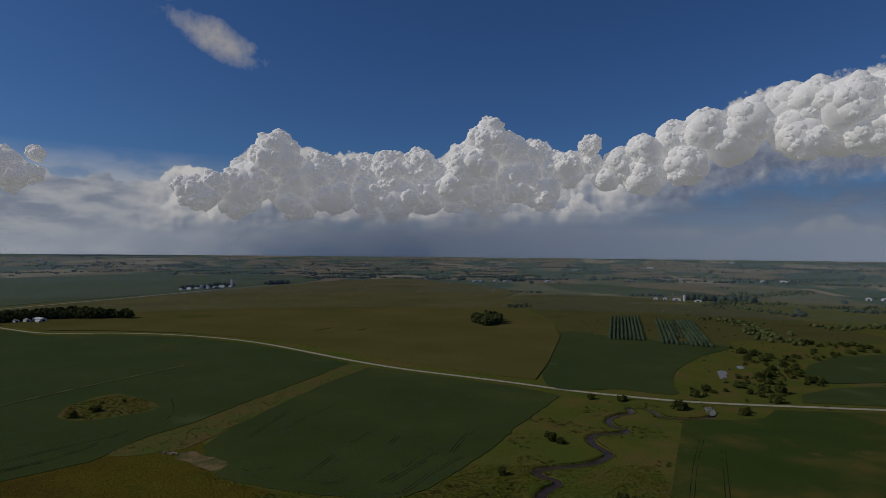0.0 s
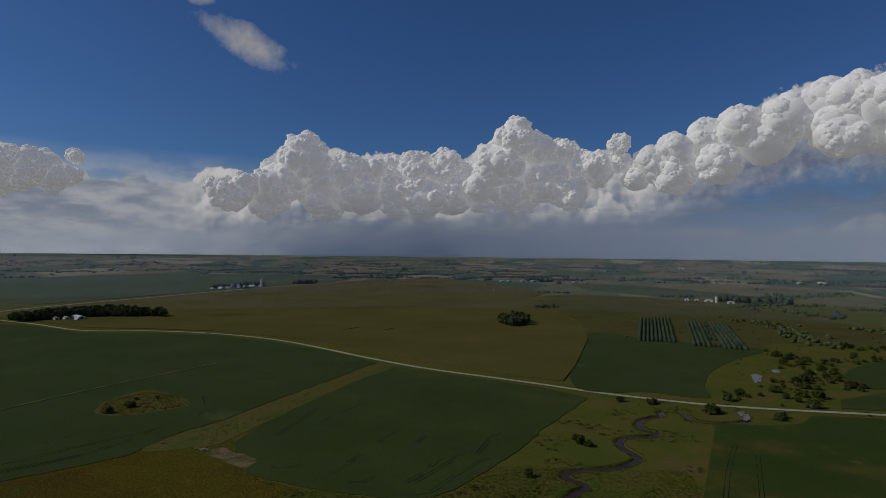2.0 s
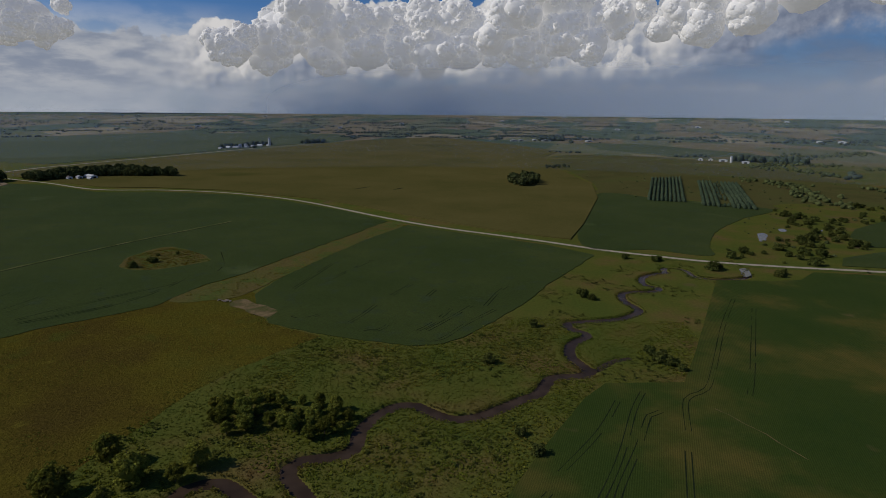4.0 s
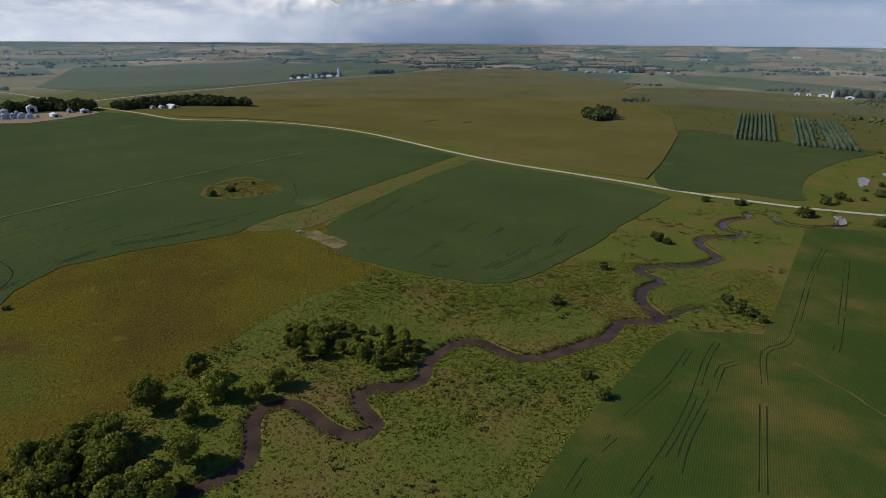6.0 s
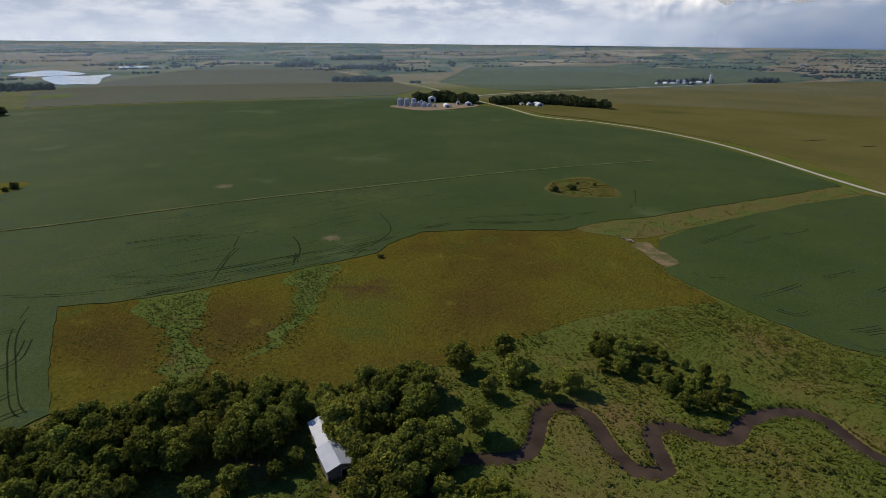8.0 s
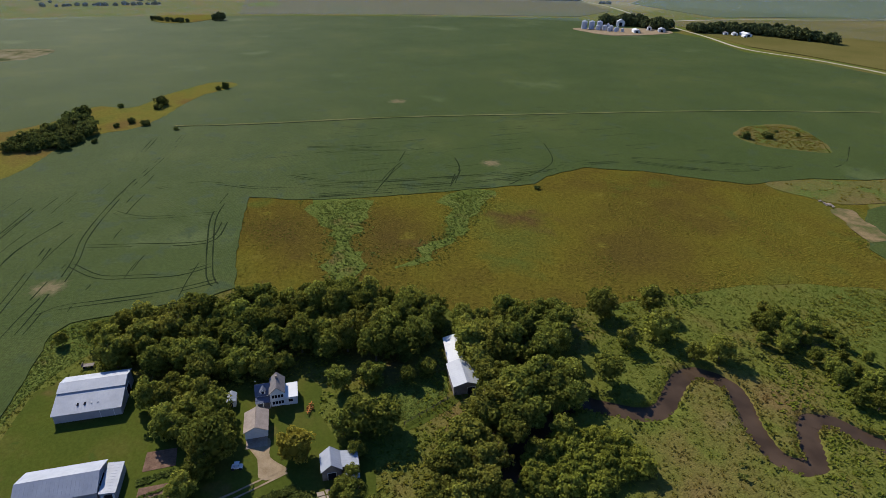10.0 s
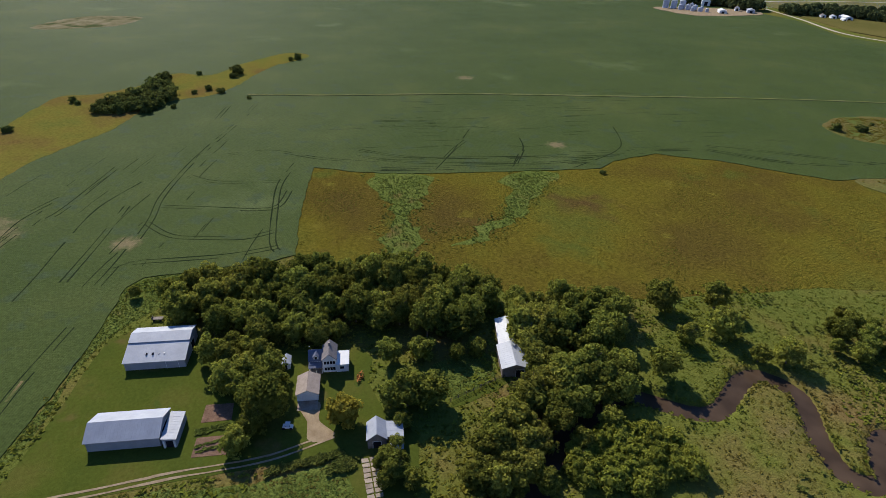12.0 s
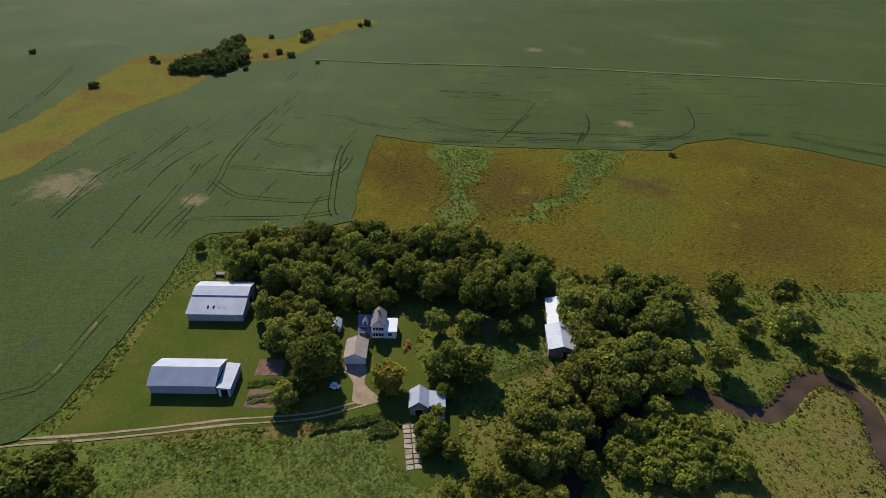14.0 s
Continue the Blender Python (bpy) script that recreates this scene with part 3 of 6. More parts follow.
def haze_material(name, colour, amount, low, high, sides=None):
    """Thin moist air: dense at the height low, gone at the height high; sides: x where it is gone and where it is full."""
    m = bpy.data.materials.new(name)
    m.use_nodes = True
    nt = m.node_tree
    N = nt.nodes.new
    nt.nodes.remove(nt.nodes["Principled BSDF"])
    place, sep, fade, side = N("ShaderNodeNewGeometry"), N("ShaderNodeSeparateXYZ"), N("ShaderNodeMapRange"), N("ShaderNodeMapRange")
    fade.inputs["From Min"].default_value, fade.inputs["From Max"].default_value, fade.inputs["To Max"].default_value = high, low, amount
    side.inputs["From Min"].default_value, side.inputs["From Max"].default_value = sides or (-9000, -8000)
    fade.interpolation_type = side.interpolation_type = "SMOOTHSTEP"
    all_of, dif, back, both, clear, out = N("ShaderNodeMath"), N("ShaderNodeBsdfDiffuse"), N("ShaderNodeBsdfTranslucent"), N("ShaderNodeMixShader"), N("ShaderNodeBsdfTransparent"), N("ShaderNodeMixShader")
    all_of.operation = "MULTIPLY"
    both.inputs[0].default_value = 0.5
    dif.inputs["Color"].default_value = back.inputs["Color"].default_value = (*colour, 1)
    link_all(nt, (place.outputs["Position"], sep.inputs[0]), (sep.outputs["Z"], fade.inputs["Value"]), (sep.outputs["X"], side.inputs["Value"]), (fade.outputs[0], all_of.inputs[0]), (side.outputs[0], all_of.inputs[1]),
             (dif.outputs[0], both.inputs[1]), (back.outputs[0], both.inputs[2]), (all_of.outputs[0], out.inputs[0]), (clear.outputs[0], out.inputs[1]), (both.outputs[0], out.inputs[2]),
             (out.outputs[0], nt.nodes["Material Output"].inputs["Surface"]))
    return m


M["cloud"] = material("cloud", [(0.3, (0.56, 0.555, 0.54)), (0.7, (0.64, 0.63, 0.61))], 0.004, 0.02, 0.05, 1.0, 7.0, 0.03)
cloud = M["cloud"].node_tree.nodes["Principled BSDF"]
cloud.inputs["Emission Color"].default_value, cloud.inputs["Emission Strength"].default_value = (0.97, 0.97, 1.0, 1), 0.42  # even glow added in place of sunlight scattered within the cloud
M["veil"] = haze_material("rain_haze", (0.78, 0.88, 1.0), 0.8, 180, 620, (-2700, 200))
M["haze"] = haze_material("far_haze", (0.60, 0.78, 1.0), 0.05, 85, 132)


# ---- shape helpers ----
def part(name, bm, mat, parent=None, label="", smooth=False):
    me = bpy.data.meshes.new(name)
    bm.to_mesh(me)
    bm.free()
    return mesh_part(name, me, mat, parent, label, smooth)


def mesh_part(name, me, mat, parent=None, label="", smooth=False):
    me.materials.append(mat)
    if smooth:
        me.polygons.foreach_set("use_smooth", [True] * len(me.polygons))
    ob = new(name, me)
    if parent:
        ob.parent = parent
    if label:
        tagged(ob, label)
    return ob


def land_height(r):
    """The plain is level near by and climbs gently to a far rim."""
    r = np.asarray(r, float)
    z = 97.5 * np.clip((r - 1500) / 2800, 0, 1) ** 1.5
    return z - np.clip(r - 4300, 0, None) * 0.03


def lift(x, y):
    return float(land_height(math.hypot(x, y)))


def curve_through(pts, step=3.0, closed=False):
    """A smooth line through the points (Catmull-Rom), in pieces of about step metres."""
    p = [Vector((a, b)) for a, b in pts]
    n = len(p)
    out = []
    for i in range(n if closed else n - 1):
        if closed:
            a, b, c, d = (p[(i + k) % n] for k in (-1, 0, 1, 2))
        else:
            a, b, c, d = p[max(i - 1, 0)], p[i], p[i + 1], p[min(i + 2, n - 1)]
        k = max(1, int((c - b).length / step))
        for j in range(k):
            u = j / k
            out.append(0.5 * ((2 * b) + (c - a) * u + (2 * a - 5 * b + 4 * c - d) * u * u + (3 * b - a - 3 * c + d) * u ** 3))
    if not closed:
        out.append(p[-1])
    return out


def ribbon(bm, pts, width, z, step=4.0, wobble=0.0, smooth=True):
    line = curve_through(pts, step) if smooth else [Vector(q) for q in pts]
    rows = []
    for i, q in enumerate(line):
        d = (line[min(i + 1, len(line) - 1)] - line[max(i - 1, 0)]).normalized()
        s = Vector((-d.y, d.x))
        w = width / 2 * (1 + wobble * noise.noise((q.x * 0.07, q.y * 0.07, z)))
        rows.append([bm.verts.new((*(q + s * k * w), lift(*(q + s * k * w)) + z)) for k in (-1, 1)])
    for a, b in zip(rows, rows[1:]):
        bm.faces.new((a[0], a[1], b[1], b[0]))


def inside(poly, x, y):
    """Which of the points x, y (arrays) lie in the polygon."""
    x, y = np.asarray(x, float), np.asarray(y, float)
    hit = np.zeros(x.shape, bool)
    for (x0, y0), (x1, y1) in zip(poly, poly[1:] + poly[:1]):
        if y0 != y1:
            hit ^= ((y0 > y) != (y1 > y)) & (x < (x1 - x0) * (y - y0) / (y1 - y0) + x0)
    return hit


def patch(name, pts, mat, z0, z1, label, category, ragged=0.7, rounded=True, step=4.0):
    """A piece of land with its growth: a slab from z0 to z1 above the plain with an uneven outline."""
    line = curve_through(pts, step, True) if rounded else []
    if not rounded or len(pts) > 16 and max(abs(c) for q in pts for c in q) < 1300 and ragged <= 1.6:
        line = []
        for a, b in zip(pts, pts[1:] + pts[:1]):
            n = max(1, int(math.dist(a, b) / max(step, math.dist(a, b) / 60))) if rounded else 1
            line += [Vector(a).lerp(Vector(b), i / n) for i in range(n)]
    poly = []
    for q in line:
        k = Vector((noise.noise((q.x * 0.11, q.y * 0.11, 1.7)), noise.noise((q.x * 0.11, q.y * 0.11, 9.1))))
        j = Vector((noise.noise((q.x * 0.4, q.y * 0.4, 4.7)), noise.noise((q.x * 0.4, q.y * 0.4, 6.1))))
        poly.append(q + k * ragged + j * min(ragged * 0.5, 1.2))
    bm = bmesh.new()
    face = bm.faces.new([bm.verts.new((q.x, q.y, 0)) for q in poly])
    xs, ys = [q.x for q in poly], [q.y for q in poly]
    if max(map(abs, xs + ys)) > 1000:
        bmesh.ops.triangulate(bm, faces=[face])
        for axis, lo, hi in ((0, min(xs), max(xs)), (1, min(ys), max(ys))):
            k = lo + 160
            while k < hi:
                co, no = ((k, 0, 0), (1, 0, 0)) if axis == 0 else ((0, k, 0), (0, 1, 0))
                bmesh.ops.bisect_plane(bm, geom=bm.verts[:] + bm.edges[:] + bm.faces[:], plane_co=co, plane_no=no)
                k += 160
    bmesh.ops.recalc_face_normals(bm, faces=bm.faces)
    if bm.faces[:][0].normal.z < 0:
        bmesh.ops.reverse_faces(bm, faces=bm.faces)
    rim = [e for e in bm.edges if e.is_boundary]
    for v in bm.verts:
        v.co.z = lift(v.co.x, v.co.y) + z1
    made = bmesh.ops.extrude_edge_only(bm, edges=rim)["geom"]
    for v in made:
        if isinstance(v, bmesh.types.BMVert):
            v.co.z -= z1 - z0
    ob = part(name, bm, mat)
    return tagged(ob, label, category, kind="structure")


def merged(name, verts, faces, mat, label, category, smooth=False, kind="stuff"):
    me = bpy.data.meshes.new(name)
    me.from_pydata(verts, [], faces)
    ob = mesh_part(name, me, mat, None, "", smooth)
    return tagged(ob, label, category, kind=kind)


# ---- plan of the land, in metres from the first eye ----
ROAD = [(-3282, 1578), (-2631, 1451), (-1950, 1289), (-1344, 1145), (-1137, 1083), (-846, 937), (-700, 873), (-575, 812), (-469, 819), (-361, 801), (-245, 745),
        (-107.9, 633), (-40.2, 584), (16.7, 553), (66.5, 526), (109.8, 500), (149.8, 482), (192.9, 466), (243, 456), (302, 449), (350, 443), (700, 405), (1500, 330), (3000, 180)]
LANE = [(-870, 949), (-895, 1000), (-890, 1108), (-855, 1254), (-817, 1364), (-752, 1552), (-690, 1720)]
FIELD_WEST = [(-100.8, 612), (-126.3, 532), (-152.5, 461), (-173, 396), (-189.6, 364), (-199.7, 319), (-241.3, 278.8), (-262, 249.8), (-259.4, 216.5), (-252, 202.6),
              (-257, 176.5), (-262, 153.1), (-269.9, 117.6), (-279.5, 82.7), (-298.4, 50.3), (-269.2, 42.2), (-238.7, 34.6), (-207.6, 28.9), (-205.8, 18.5), (-206.4, -3.6),
              (-207.7, -27), (-202.5, -32.6), (-181.1, -37.3), (-157.9, -43.6), (-141.5, -49.3), (-124, -55.8), (-116, -62), (-115, -120), (-150, -330), (-700, -420),
              (-1260, -300), (-1257, -16), (-1219, 198.5), (-1152, 449), (-1010, 830), (-830, 872), (-682, 850), (-556, 785), (-458, 801), (-354, 785), (-252.5, 735), (-164.7, 672)]
FIELD_MID = [(-75.7, 592), (-108.7, 511), (-128.1, 443), (-142.6, 386), (-146.9, 347), (-118.7, 298.1), (-87.7, 286.4), (-60, 278), (-34.9, 273.8), (-20.3, 276.1),
             (-6, 286.6), (12.4, 316), (34, 352), (52, 391), (77.4, 435), (101, 480), (65.3, 513), (16.4, 540), (-39.1, 570)]
FIELD_NORTH = [(180.1, 863), (264.2, 827), (331, 789), (380, 744), (309, 671), (249.2, 593), (216.4, 527), (202.2, 487), (160.4, 503), (97, 534)]
FIELD_EAST = [(342, 433), (262, 441), (240.1, 418), (215.2, 413), (177.3, 412), (139.5, 334), (112.5, 276.7), (95.5, 243.2), (78.9, 241.4), (59.7, 239.2), (48, 225.4),
              (36.4, 205.4), (26.3, 187.9), (17.2, 169.5), (9.4, 153.7), (2.7, 139.9), (-1, 129.9), (0, 60), (60, -200), (700, -200), (720, 385)]
FIELD_CORN = [(90, 539), (116.4, 618), (172.7, 822), (193.5, 974), (175.7, 1232), (180.3, 1585), (249.1, 1784), (100.4, 2064), (-173.9, 2377), (-463, 2108), (-652, 1735),
              (-736, 1517), (-837, 1227), (-875, 1081), (-853, 965), (-700, 890), (-586, 838), (-502, 842), (-386, 828), (-300, 795), (-222, 760), (-154, 711), (-88, 651), (-41, 614), (15, 577), (60, 552)]
FIELD_TAN = [(-1030, 873), (-1185, 462), (-1252, 204), (-1560, 268.7), (-2049, 759), (-2287, 1144), (-1808, 1227), (-1279, 1105), (-1118, 1040)]
FIELD_FAR_GREEN = [(382, 2151), (587, 2107), (821, 1748), (748, 1626), (540, 1692), (386, 1857)]
FIELD_TEAL = [(-940, 1180), (-1250, 1230), (-1650, 1800), (-1300, 2300), (-620, 2450), (-480, 2180), (-700, 1760), (-790, 1560)]
FIELD_E1 = [(552, 698), (477, 679), (405, 621), (374, 579), (369, 533), (427, 540), (700, 520), (760, 680)]
FIELD_E2 = [(412, 522), (362, 515), (314, 489), (296.7, 463), (359, 455), (640, 425), (680, 500)]
POND = [(-1981, 374), (-1759, 362), (-1739, 401), (-1717, 444), (-1873, 498), (-2023, 564), (-2000, 497), (-2029, 435)]
POND_WEST = [(-2108, 315), (-2212, 390), (-2240, 464), (-2077, 508), (-2036, 420), (-2038, 358)]
POOLS = [[(289, 588), (297, 588), (285, 562), (273, 551)], [(209, 446), (215, 446), (208, 426), (202, 425)], [(324, 616), (331, 616), (324, 602), (318, 602)], [(360, 614), (368, 614), (362, 606), (354, 606)]]
STREAM = [(-52, 40), (-66, 58), (-75, 66), (-83, 73.5), (-90.5, 83.7), (-95.4, 94.5), (-98.8, 103.5), (-98.2, 111.5), (-94.1, 115.8), (-90.2, 119.8), (-87.2, 123.2), (-85.0, 128), (-85.8, 133),
          (-89.8, 140.7), (-93.2, 148), (-92.8, 154.2), (-88.3, 157.6), (-82.9, 158.6), (-77.1, 156), (-69.9, 150.7), (-62.6, 147.1), (-57.8, 145.8), (-53.1, 148.6), (-52, 153.3), (-56, 157.6),
          (-60.6, 162.4), (-62.7, 168.1), (-59.5, 172.9), (-53.4, 174.7), (-45.7, 177.8), (-42.6, 183.6), (-43.4, 191.4), (-41.6, 198.5), (-37, 207.2), (-31.1, 213.2), (-23.4, 213.6), (-19.1, 210.3), (-11.9, 205.7), (-5.3, 204.6), (3, 207.6)]
STREAM_UP = [(3, 207.6), (13.4, 216), (21, 222.7), (27.6, 227.5), (31.4, 234.7), (34.6, 242.3), (40, 245.6), (47.8, 246.7), (54.4, 250.4), (53.5, 256.1), (50.9, 261.7), (48.5, 269.5), (50.3, 282.1), (55.8, 290),
             (61.8, 295.6), (61.1, 300.9), (55.2, 305.7), (52.8, 312.6), (59.6, 317.4), (70.8, 320.4), (84.8, 324.4), (94.1, 330.9), (101.4, 339.4), (101.3, 347), (97.3, 358), (98.8, 372.6), (107.9, 379.2), (120.1, 381),
             (127.6, 385.5), (128.3, 391), (122.3, 395), (120.8, 405.3), (126.6, 418), (138.7, 427.2), (146.6, 431), (147.2, 440), (154.9, 446.5), (163.5, 439), (166, 421), (182.9, 415), (202.8, 422), (209.4, 434)]
SIDE_ARM = [(58.3, 253.7), (68.5, 264.7), (78.5, 269.2)]
HILL = [(-76.4, 592), (-106.4, 510), (-126.6, 439), (-142.9, 388), (-150.7, 357), (-122, 300), (-84.9, 282.1), (-96.3, 264.5), (-113.8, 236.9), (-122.9, 214.6), (-128.6, 186.4), (-131.9, 172),
        (-138, 140), (-151.3, 98.2), (-168.1, 96.3), (-180, 79.3), (-186, 44), (-200, 28.5), (-208, 27), (-238.7, 34.6), (-269.2, 42.2), (-298.4, 50.3), (-279.5, 82.7), (-269.9, 117.6), (-262, 153.1),
        (-257, 176.5), (-252, 202.6), (-259.4, 216.5), (-262, 249.8), (-241.3, 278.8), (-199.7, 319), (-189.6, 364), (-173, 396), (-152.5, 461), (-126.3, 532), (-100, 608)]
STRIP = [(-80, 588), (-106.4, 510), (-126.6, 439), (-142.9, 388), (-152, 350), (-168, 335), (-195, 330), (-188, 364), (-172, 396), (-151.5, 461), (-125.3, 532), (-101, 604)]
GULLY_A = [(-278, 76.7), (-268.7, 108.4), (-246.5, 96.4), (-224.5, 83.1), (-201.2, 81.5), (-196.7, 68.1), (-211.3, 66.8), (-231.3, 76.8)]
GULLY_B = [(-260, 148.3), (-252.2, 175.8), (-230.6, 150.9), (-210.6, 129.7), (-196.5, 107.6), (-194.6, 91.8), (-212.4, 119.5), (-233, 137)]
BARE_SPOT = [(-153.3, 328), (-149.4, 337), (-129.5, 327), (-120.9, 318), (-124.1, 307), (-142.2, 318)]
ISLAND = [(-273.8, 402), (-286, 433), (-276.7, 468), (-256.7, 465), (-232.3, 448), (-216, 428), (-231.1, 411), (-249.7, 396)]
WEST_MEADOW = [(-271.9, -121.9), (-301, -107.9), (-347, -92.6), (-394, -59.8), (-435, -42.5), (-455, -24.2), (-470, 9), (-544, 49.8), (-584, 91.2), (-604, 71.3), (-569, 30.9),
               (-528, 0.3), (-541, -28.3), (-504, -52.8), (-485, -83.9), (-484, -103.7), (-440, -117.1), (-377, -130), (-329, -142.6), (-270, -180)]
LAWN = [(-175.7, -26.5), (-172.3, -34.2), (-162.4, -37.8), (-148.4, -41.7), (-137.3, -45.4), (-125.6, -49.6), (-116.5, -54.2), (-113, -47.6), (-110.9, -26.5), (-108.6, -1.9),
        (-106.3, 15.1), (-103, 26), (-95.8, 26.8), (-87.8, 27.7), (-81.9, 32.6), (-85.6, 40.2), (-92.2, 43.6), (-104.3, 47.3), (-114, 40.8), (-128.1, 39.5), (-137.8, 43.2),
        (-146, 40), (-147, 30), (-147, 24), (-150, 14), (-151.8, 0.9), (-156.3, -7.1), (-165.5, -7.5), (-172.4, -9.6)]
MOWN = [(-115, 79.6), (-112.7, 74.6), (-110.5, 63.3), (-110.5, 58.5), (-114.2, 60.9), (-115.6, 69.8), (-117.3, 79.2)]
DRIVE = [(-117, -110), (-116, -65.8), (-114.1, -47.8), (-112.4, -26.8), (-111.7, -13.1), (-110.3, -1.9), (-109.4, 9.5), (-110.4, 18.5), (-111.6, 25.9)]
YARD = [(-125.2, 18.6), (-124.1, 24.3), (-117.6, 23.1), (-111.9, 26.5), (-110.3, 22.6), (-112.2, 19.0), (-118.2, 20.0)]
PASTURE = [(200, 1600), (487, 1629), (653, 1388), (660, 835), (420, 800), (385, 748), (269.8, 845), (182.7, 876), (200, 1000)]
LINE_GRASS = [(-458, 25.8), (-441, 84.7), (-426, 155), (-411, 213), (-381, 305), (-357, 380), (-336, 440), (-311, 502), (-270, 590)]


# ---- ground ----
def spread(lo, hi, fine):
    out = list(np.arange(lo, hi, fine))
    step, v = fine, hi
    while v < 5600:
        out.append(v)
        step = min(step * 1.22, 130)
        v += step
    step, v = fine, lo
    while v > -5600:
        step = min(step * 1.22, 130)
        v -= step
        out.append(v)
    return np.array(sorted(out))


def away_from(line, x, y):
    """Distance of the points to a polyline."""
    best = np.full(x.shape, 1e9)
    for a, b in zip(line, line[1:]):
        d = b - a
        u = np.clip(((x - a.x) * d.x + (y - a.y) * d.y) / d.length_squared, 0, 1)
        best = np.minimum(best, np.hypot(x - a.x - u * d.x, y - a.y - u * d.y))
    return best


STREAM_LINE = curve_through(STREAM, 3) + curve_through(STREAM_UP, 3)[1:]
gx, gy = np.meshgrid(spread(-128, 215, 1.5), spread(36, 440, 1.5))
gz = land_height(np.hypot(gx, gy))
close = (gx > -135) & (gx < 222) & (gy > 30) & (gy < 446)
half = np.interp(gy, [60, 250, 440], [2.6, 2.9, 2.3])
far_off = np.full(gx.shape, 1e9)
far_off[close] = away_from(STREAM_LINE, gx[close], gy[close])
far_off[close] = np.minimum(far_off[close], away_from(curve_through(SIDE_ARM, 3), gx[close], gy[close]) + 1.2)
bank = np.clip((half + 0.9 - far_off) / 1.6, 0, 1)
gz = gz - 1.6 * bank
ny_, nx_ = gx.shape
idx = np.arange(nx_ * ny_).reshape(ny_, nx_)
quads = np.stack([idx[:-1, :-1], idx[:-1, 1:], idx[1:, 1:], idx[1:, :-1]], -1).reshape(-1, 4)
tagged(merged("ground", np.stack([gx, gy, gz], -1).reshape(-1, 3).tolist(), quads.tolist(), M["ground"], "rough green and tawny valley grassland reaching the horizon", "ground", True), kind="structure")

bm = bmesh.new()
ribbon(bm, STREAM, 9.5, -0.75, 3)
tagged(part("stream", bm, M["stream"]), "winding muddy brown stream between grassy banks", "stream", kind="structure")
bm = bmesh.new()
ribbon(bm, STREAM_UP, 9.0, -0.746, 3)
ribbon(bm, SIDE_ARM, 6.0, -0.742, 3)
tagged(part("stream", bm, M["stream"]), "narrow upper reach of the muddy stream", "stream", kind="structure")

patch("pasture", PASTURE, M["grazed"], -0.5, 0.1, "dry grazed pasture slope dotted with bushes", "pasture", 3, step=20)
patch("soybean_field", FIELD_WEST, M["soy"], -0.3, 0.30, "wide dark green soybean field", "field", 1.2, True)
patch("soybean_field", FIELD_MID, M["soy"], -0.3, 0.30, "dark green soybean field with curved wheel tracks", "field", 1.2, True)
patch("soybean_field", FIELD_NORTH, M["soy"], -0.3, 0.30, "dark green crop field beyond the gravel road", "field", 1.2, True)
patch("crop_field", FIELD_EAST, M["soy_rows"], -0.3, 0.30, "green crop in fine rows with yellowed patches", "field", 0.6, False)
patch("corn_field", FIELD_CORN, M["corn"], -0.5, 1.0, "broad tan field of ripening corn", "field", 1.0, False)
patch("corn_field", FIELD_TAN, M["tan_hazed"], -0.5, 0.6, "far tan corn field beside the straight road", "field", 1.0, False)
patch("soybean_field", FIELD_FAR_GREEN, M["soy_hazed"], -0.8, 0.8, "far strip of green crop", "field", 1.0, False)
patch("soybean_field", FIELD_TEAL, M["soy_hazed"], -0.8, 0.8, "far dull green field behind the corn", "field", 1.0, False)
patch("crop_field", FIELD_E1, M["soy"], -0.3, 0.5, "green crop field behind the river trees", "field", 1.0, False)
patch("crop_field", FIELD_E2, M["soy"], -0.3, 0.5, "green crop wedge beside the gravel road", "field", 1.0, False)
patch("goldenrod_meadow", HILL, M["gold"], -0.3, 0.05, "golden brown meadow of goldenrod on a low hill", "meadow", 1.6, True)
patch("grass_strip", STRIP, M["strip"], 0.0, 0.20, "tawny dry grass waterway strip between the fields", "grass strip", 1.5)
patch("gully", GULLY_A, M["lush"], 0.0, 0.10, "bright green weedy gully in the golden meadow", "gully", 6.0)
patch("gully", GULLY_B, M["lush"], 0.0, 0.10, "bright green weedy gully below the crop edge", "gully", 6.0)
patch("bare_spot", BARE_SPOT, M["spot"], 0.1, 0.36, "pale bare soil spot beside the crop", "bare soil", 4.0)
patch("grass_island", ISLAND, M["strip"], 0.1, 0.36, "tawny grass island in the soybeans", "grass island", 2.0)
patch("grass_island", [(-800, -185), (-845, -180), (-890, -142), (-870, -80), (-815, -95), (-796, -130)], M["wet"], 0.1, 0.36, "brown weedy wet spot in the far soybeans", "grass island", 5.0)
patch("west_meadow", WEST_MEADOW, M["tongue"], 0.1, 0.36, "yellow green meadow tongue between crop fields", "meadow", 2.0)
patch("lawn", LAWN, M["lawn"], -0.1, 0.06, "mown green farmyard lawn", "lawn", 0.4)
patch("weed_patch", [(-129, 60), (-130, 72), (-127, 79.5), (-118, 76.5), (-114, 61), (-119, 56)], M["lush"], -0.1, 0.05, "bright green weeds behind the wire fence", "weeds", 1.0)
patch("lawn", MOWN, M["lawn"], -0.1, 0.06, "mown grass path beside the long shed", "lawn", 0.3)
patch("pond", POND, M["pond"], -0.5, 1.5, "shallow pond shining white with sky", "pond", 4, step=12)
patch("pond", POND_WEST, M["pond"], -0.5, 1.5, "far shallow pond shining white with sky", "pond", 4, step=12)
patch("pond", [(-2280, 670), (-2248, 745), (-2308, 765), (-2340, 688)], M["pond"], -0.5, 1.5, "narrow far pond shining with sky", "pond", 4, step=12)
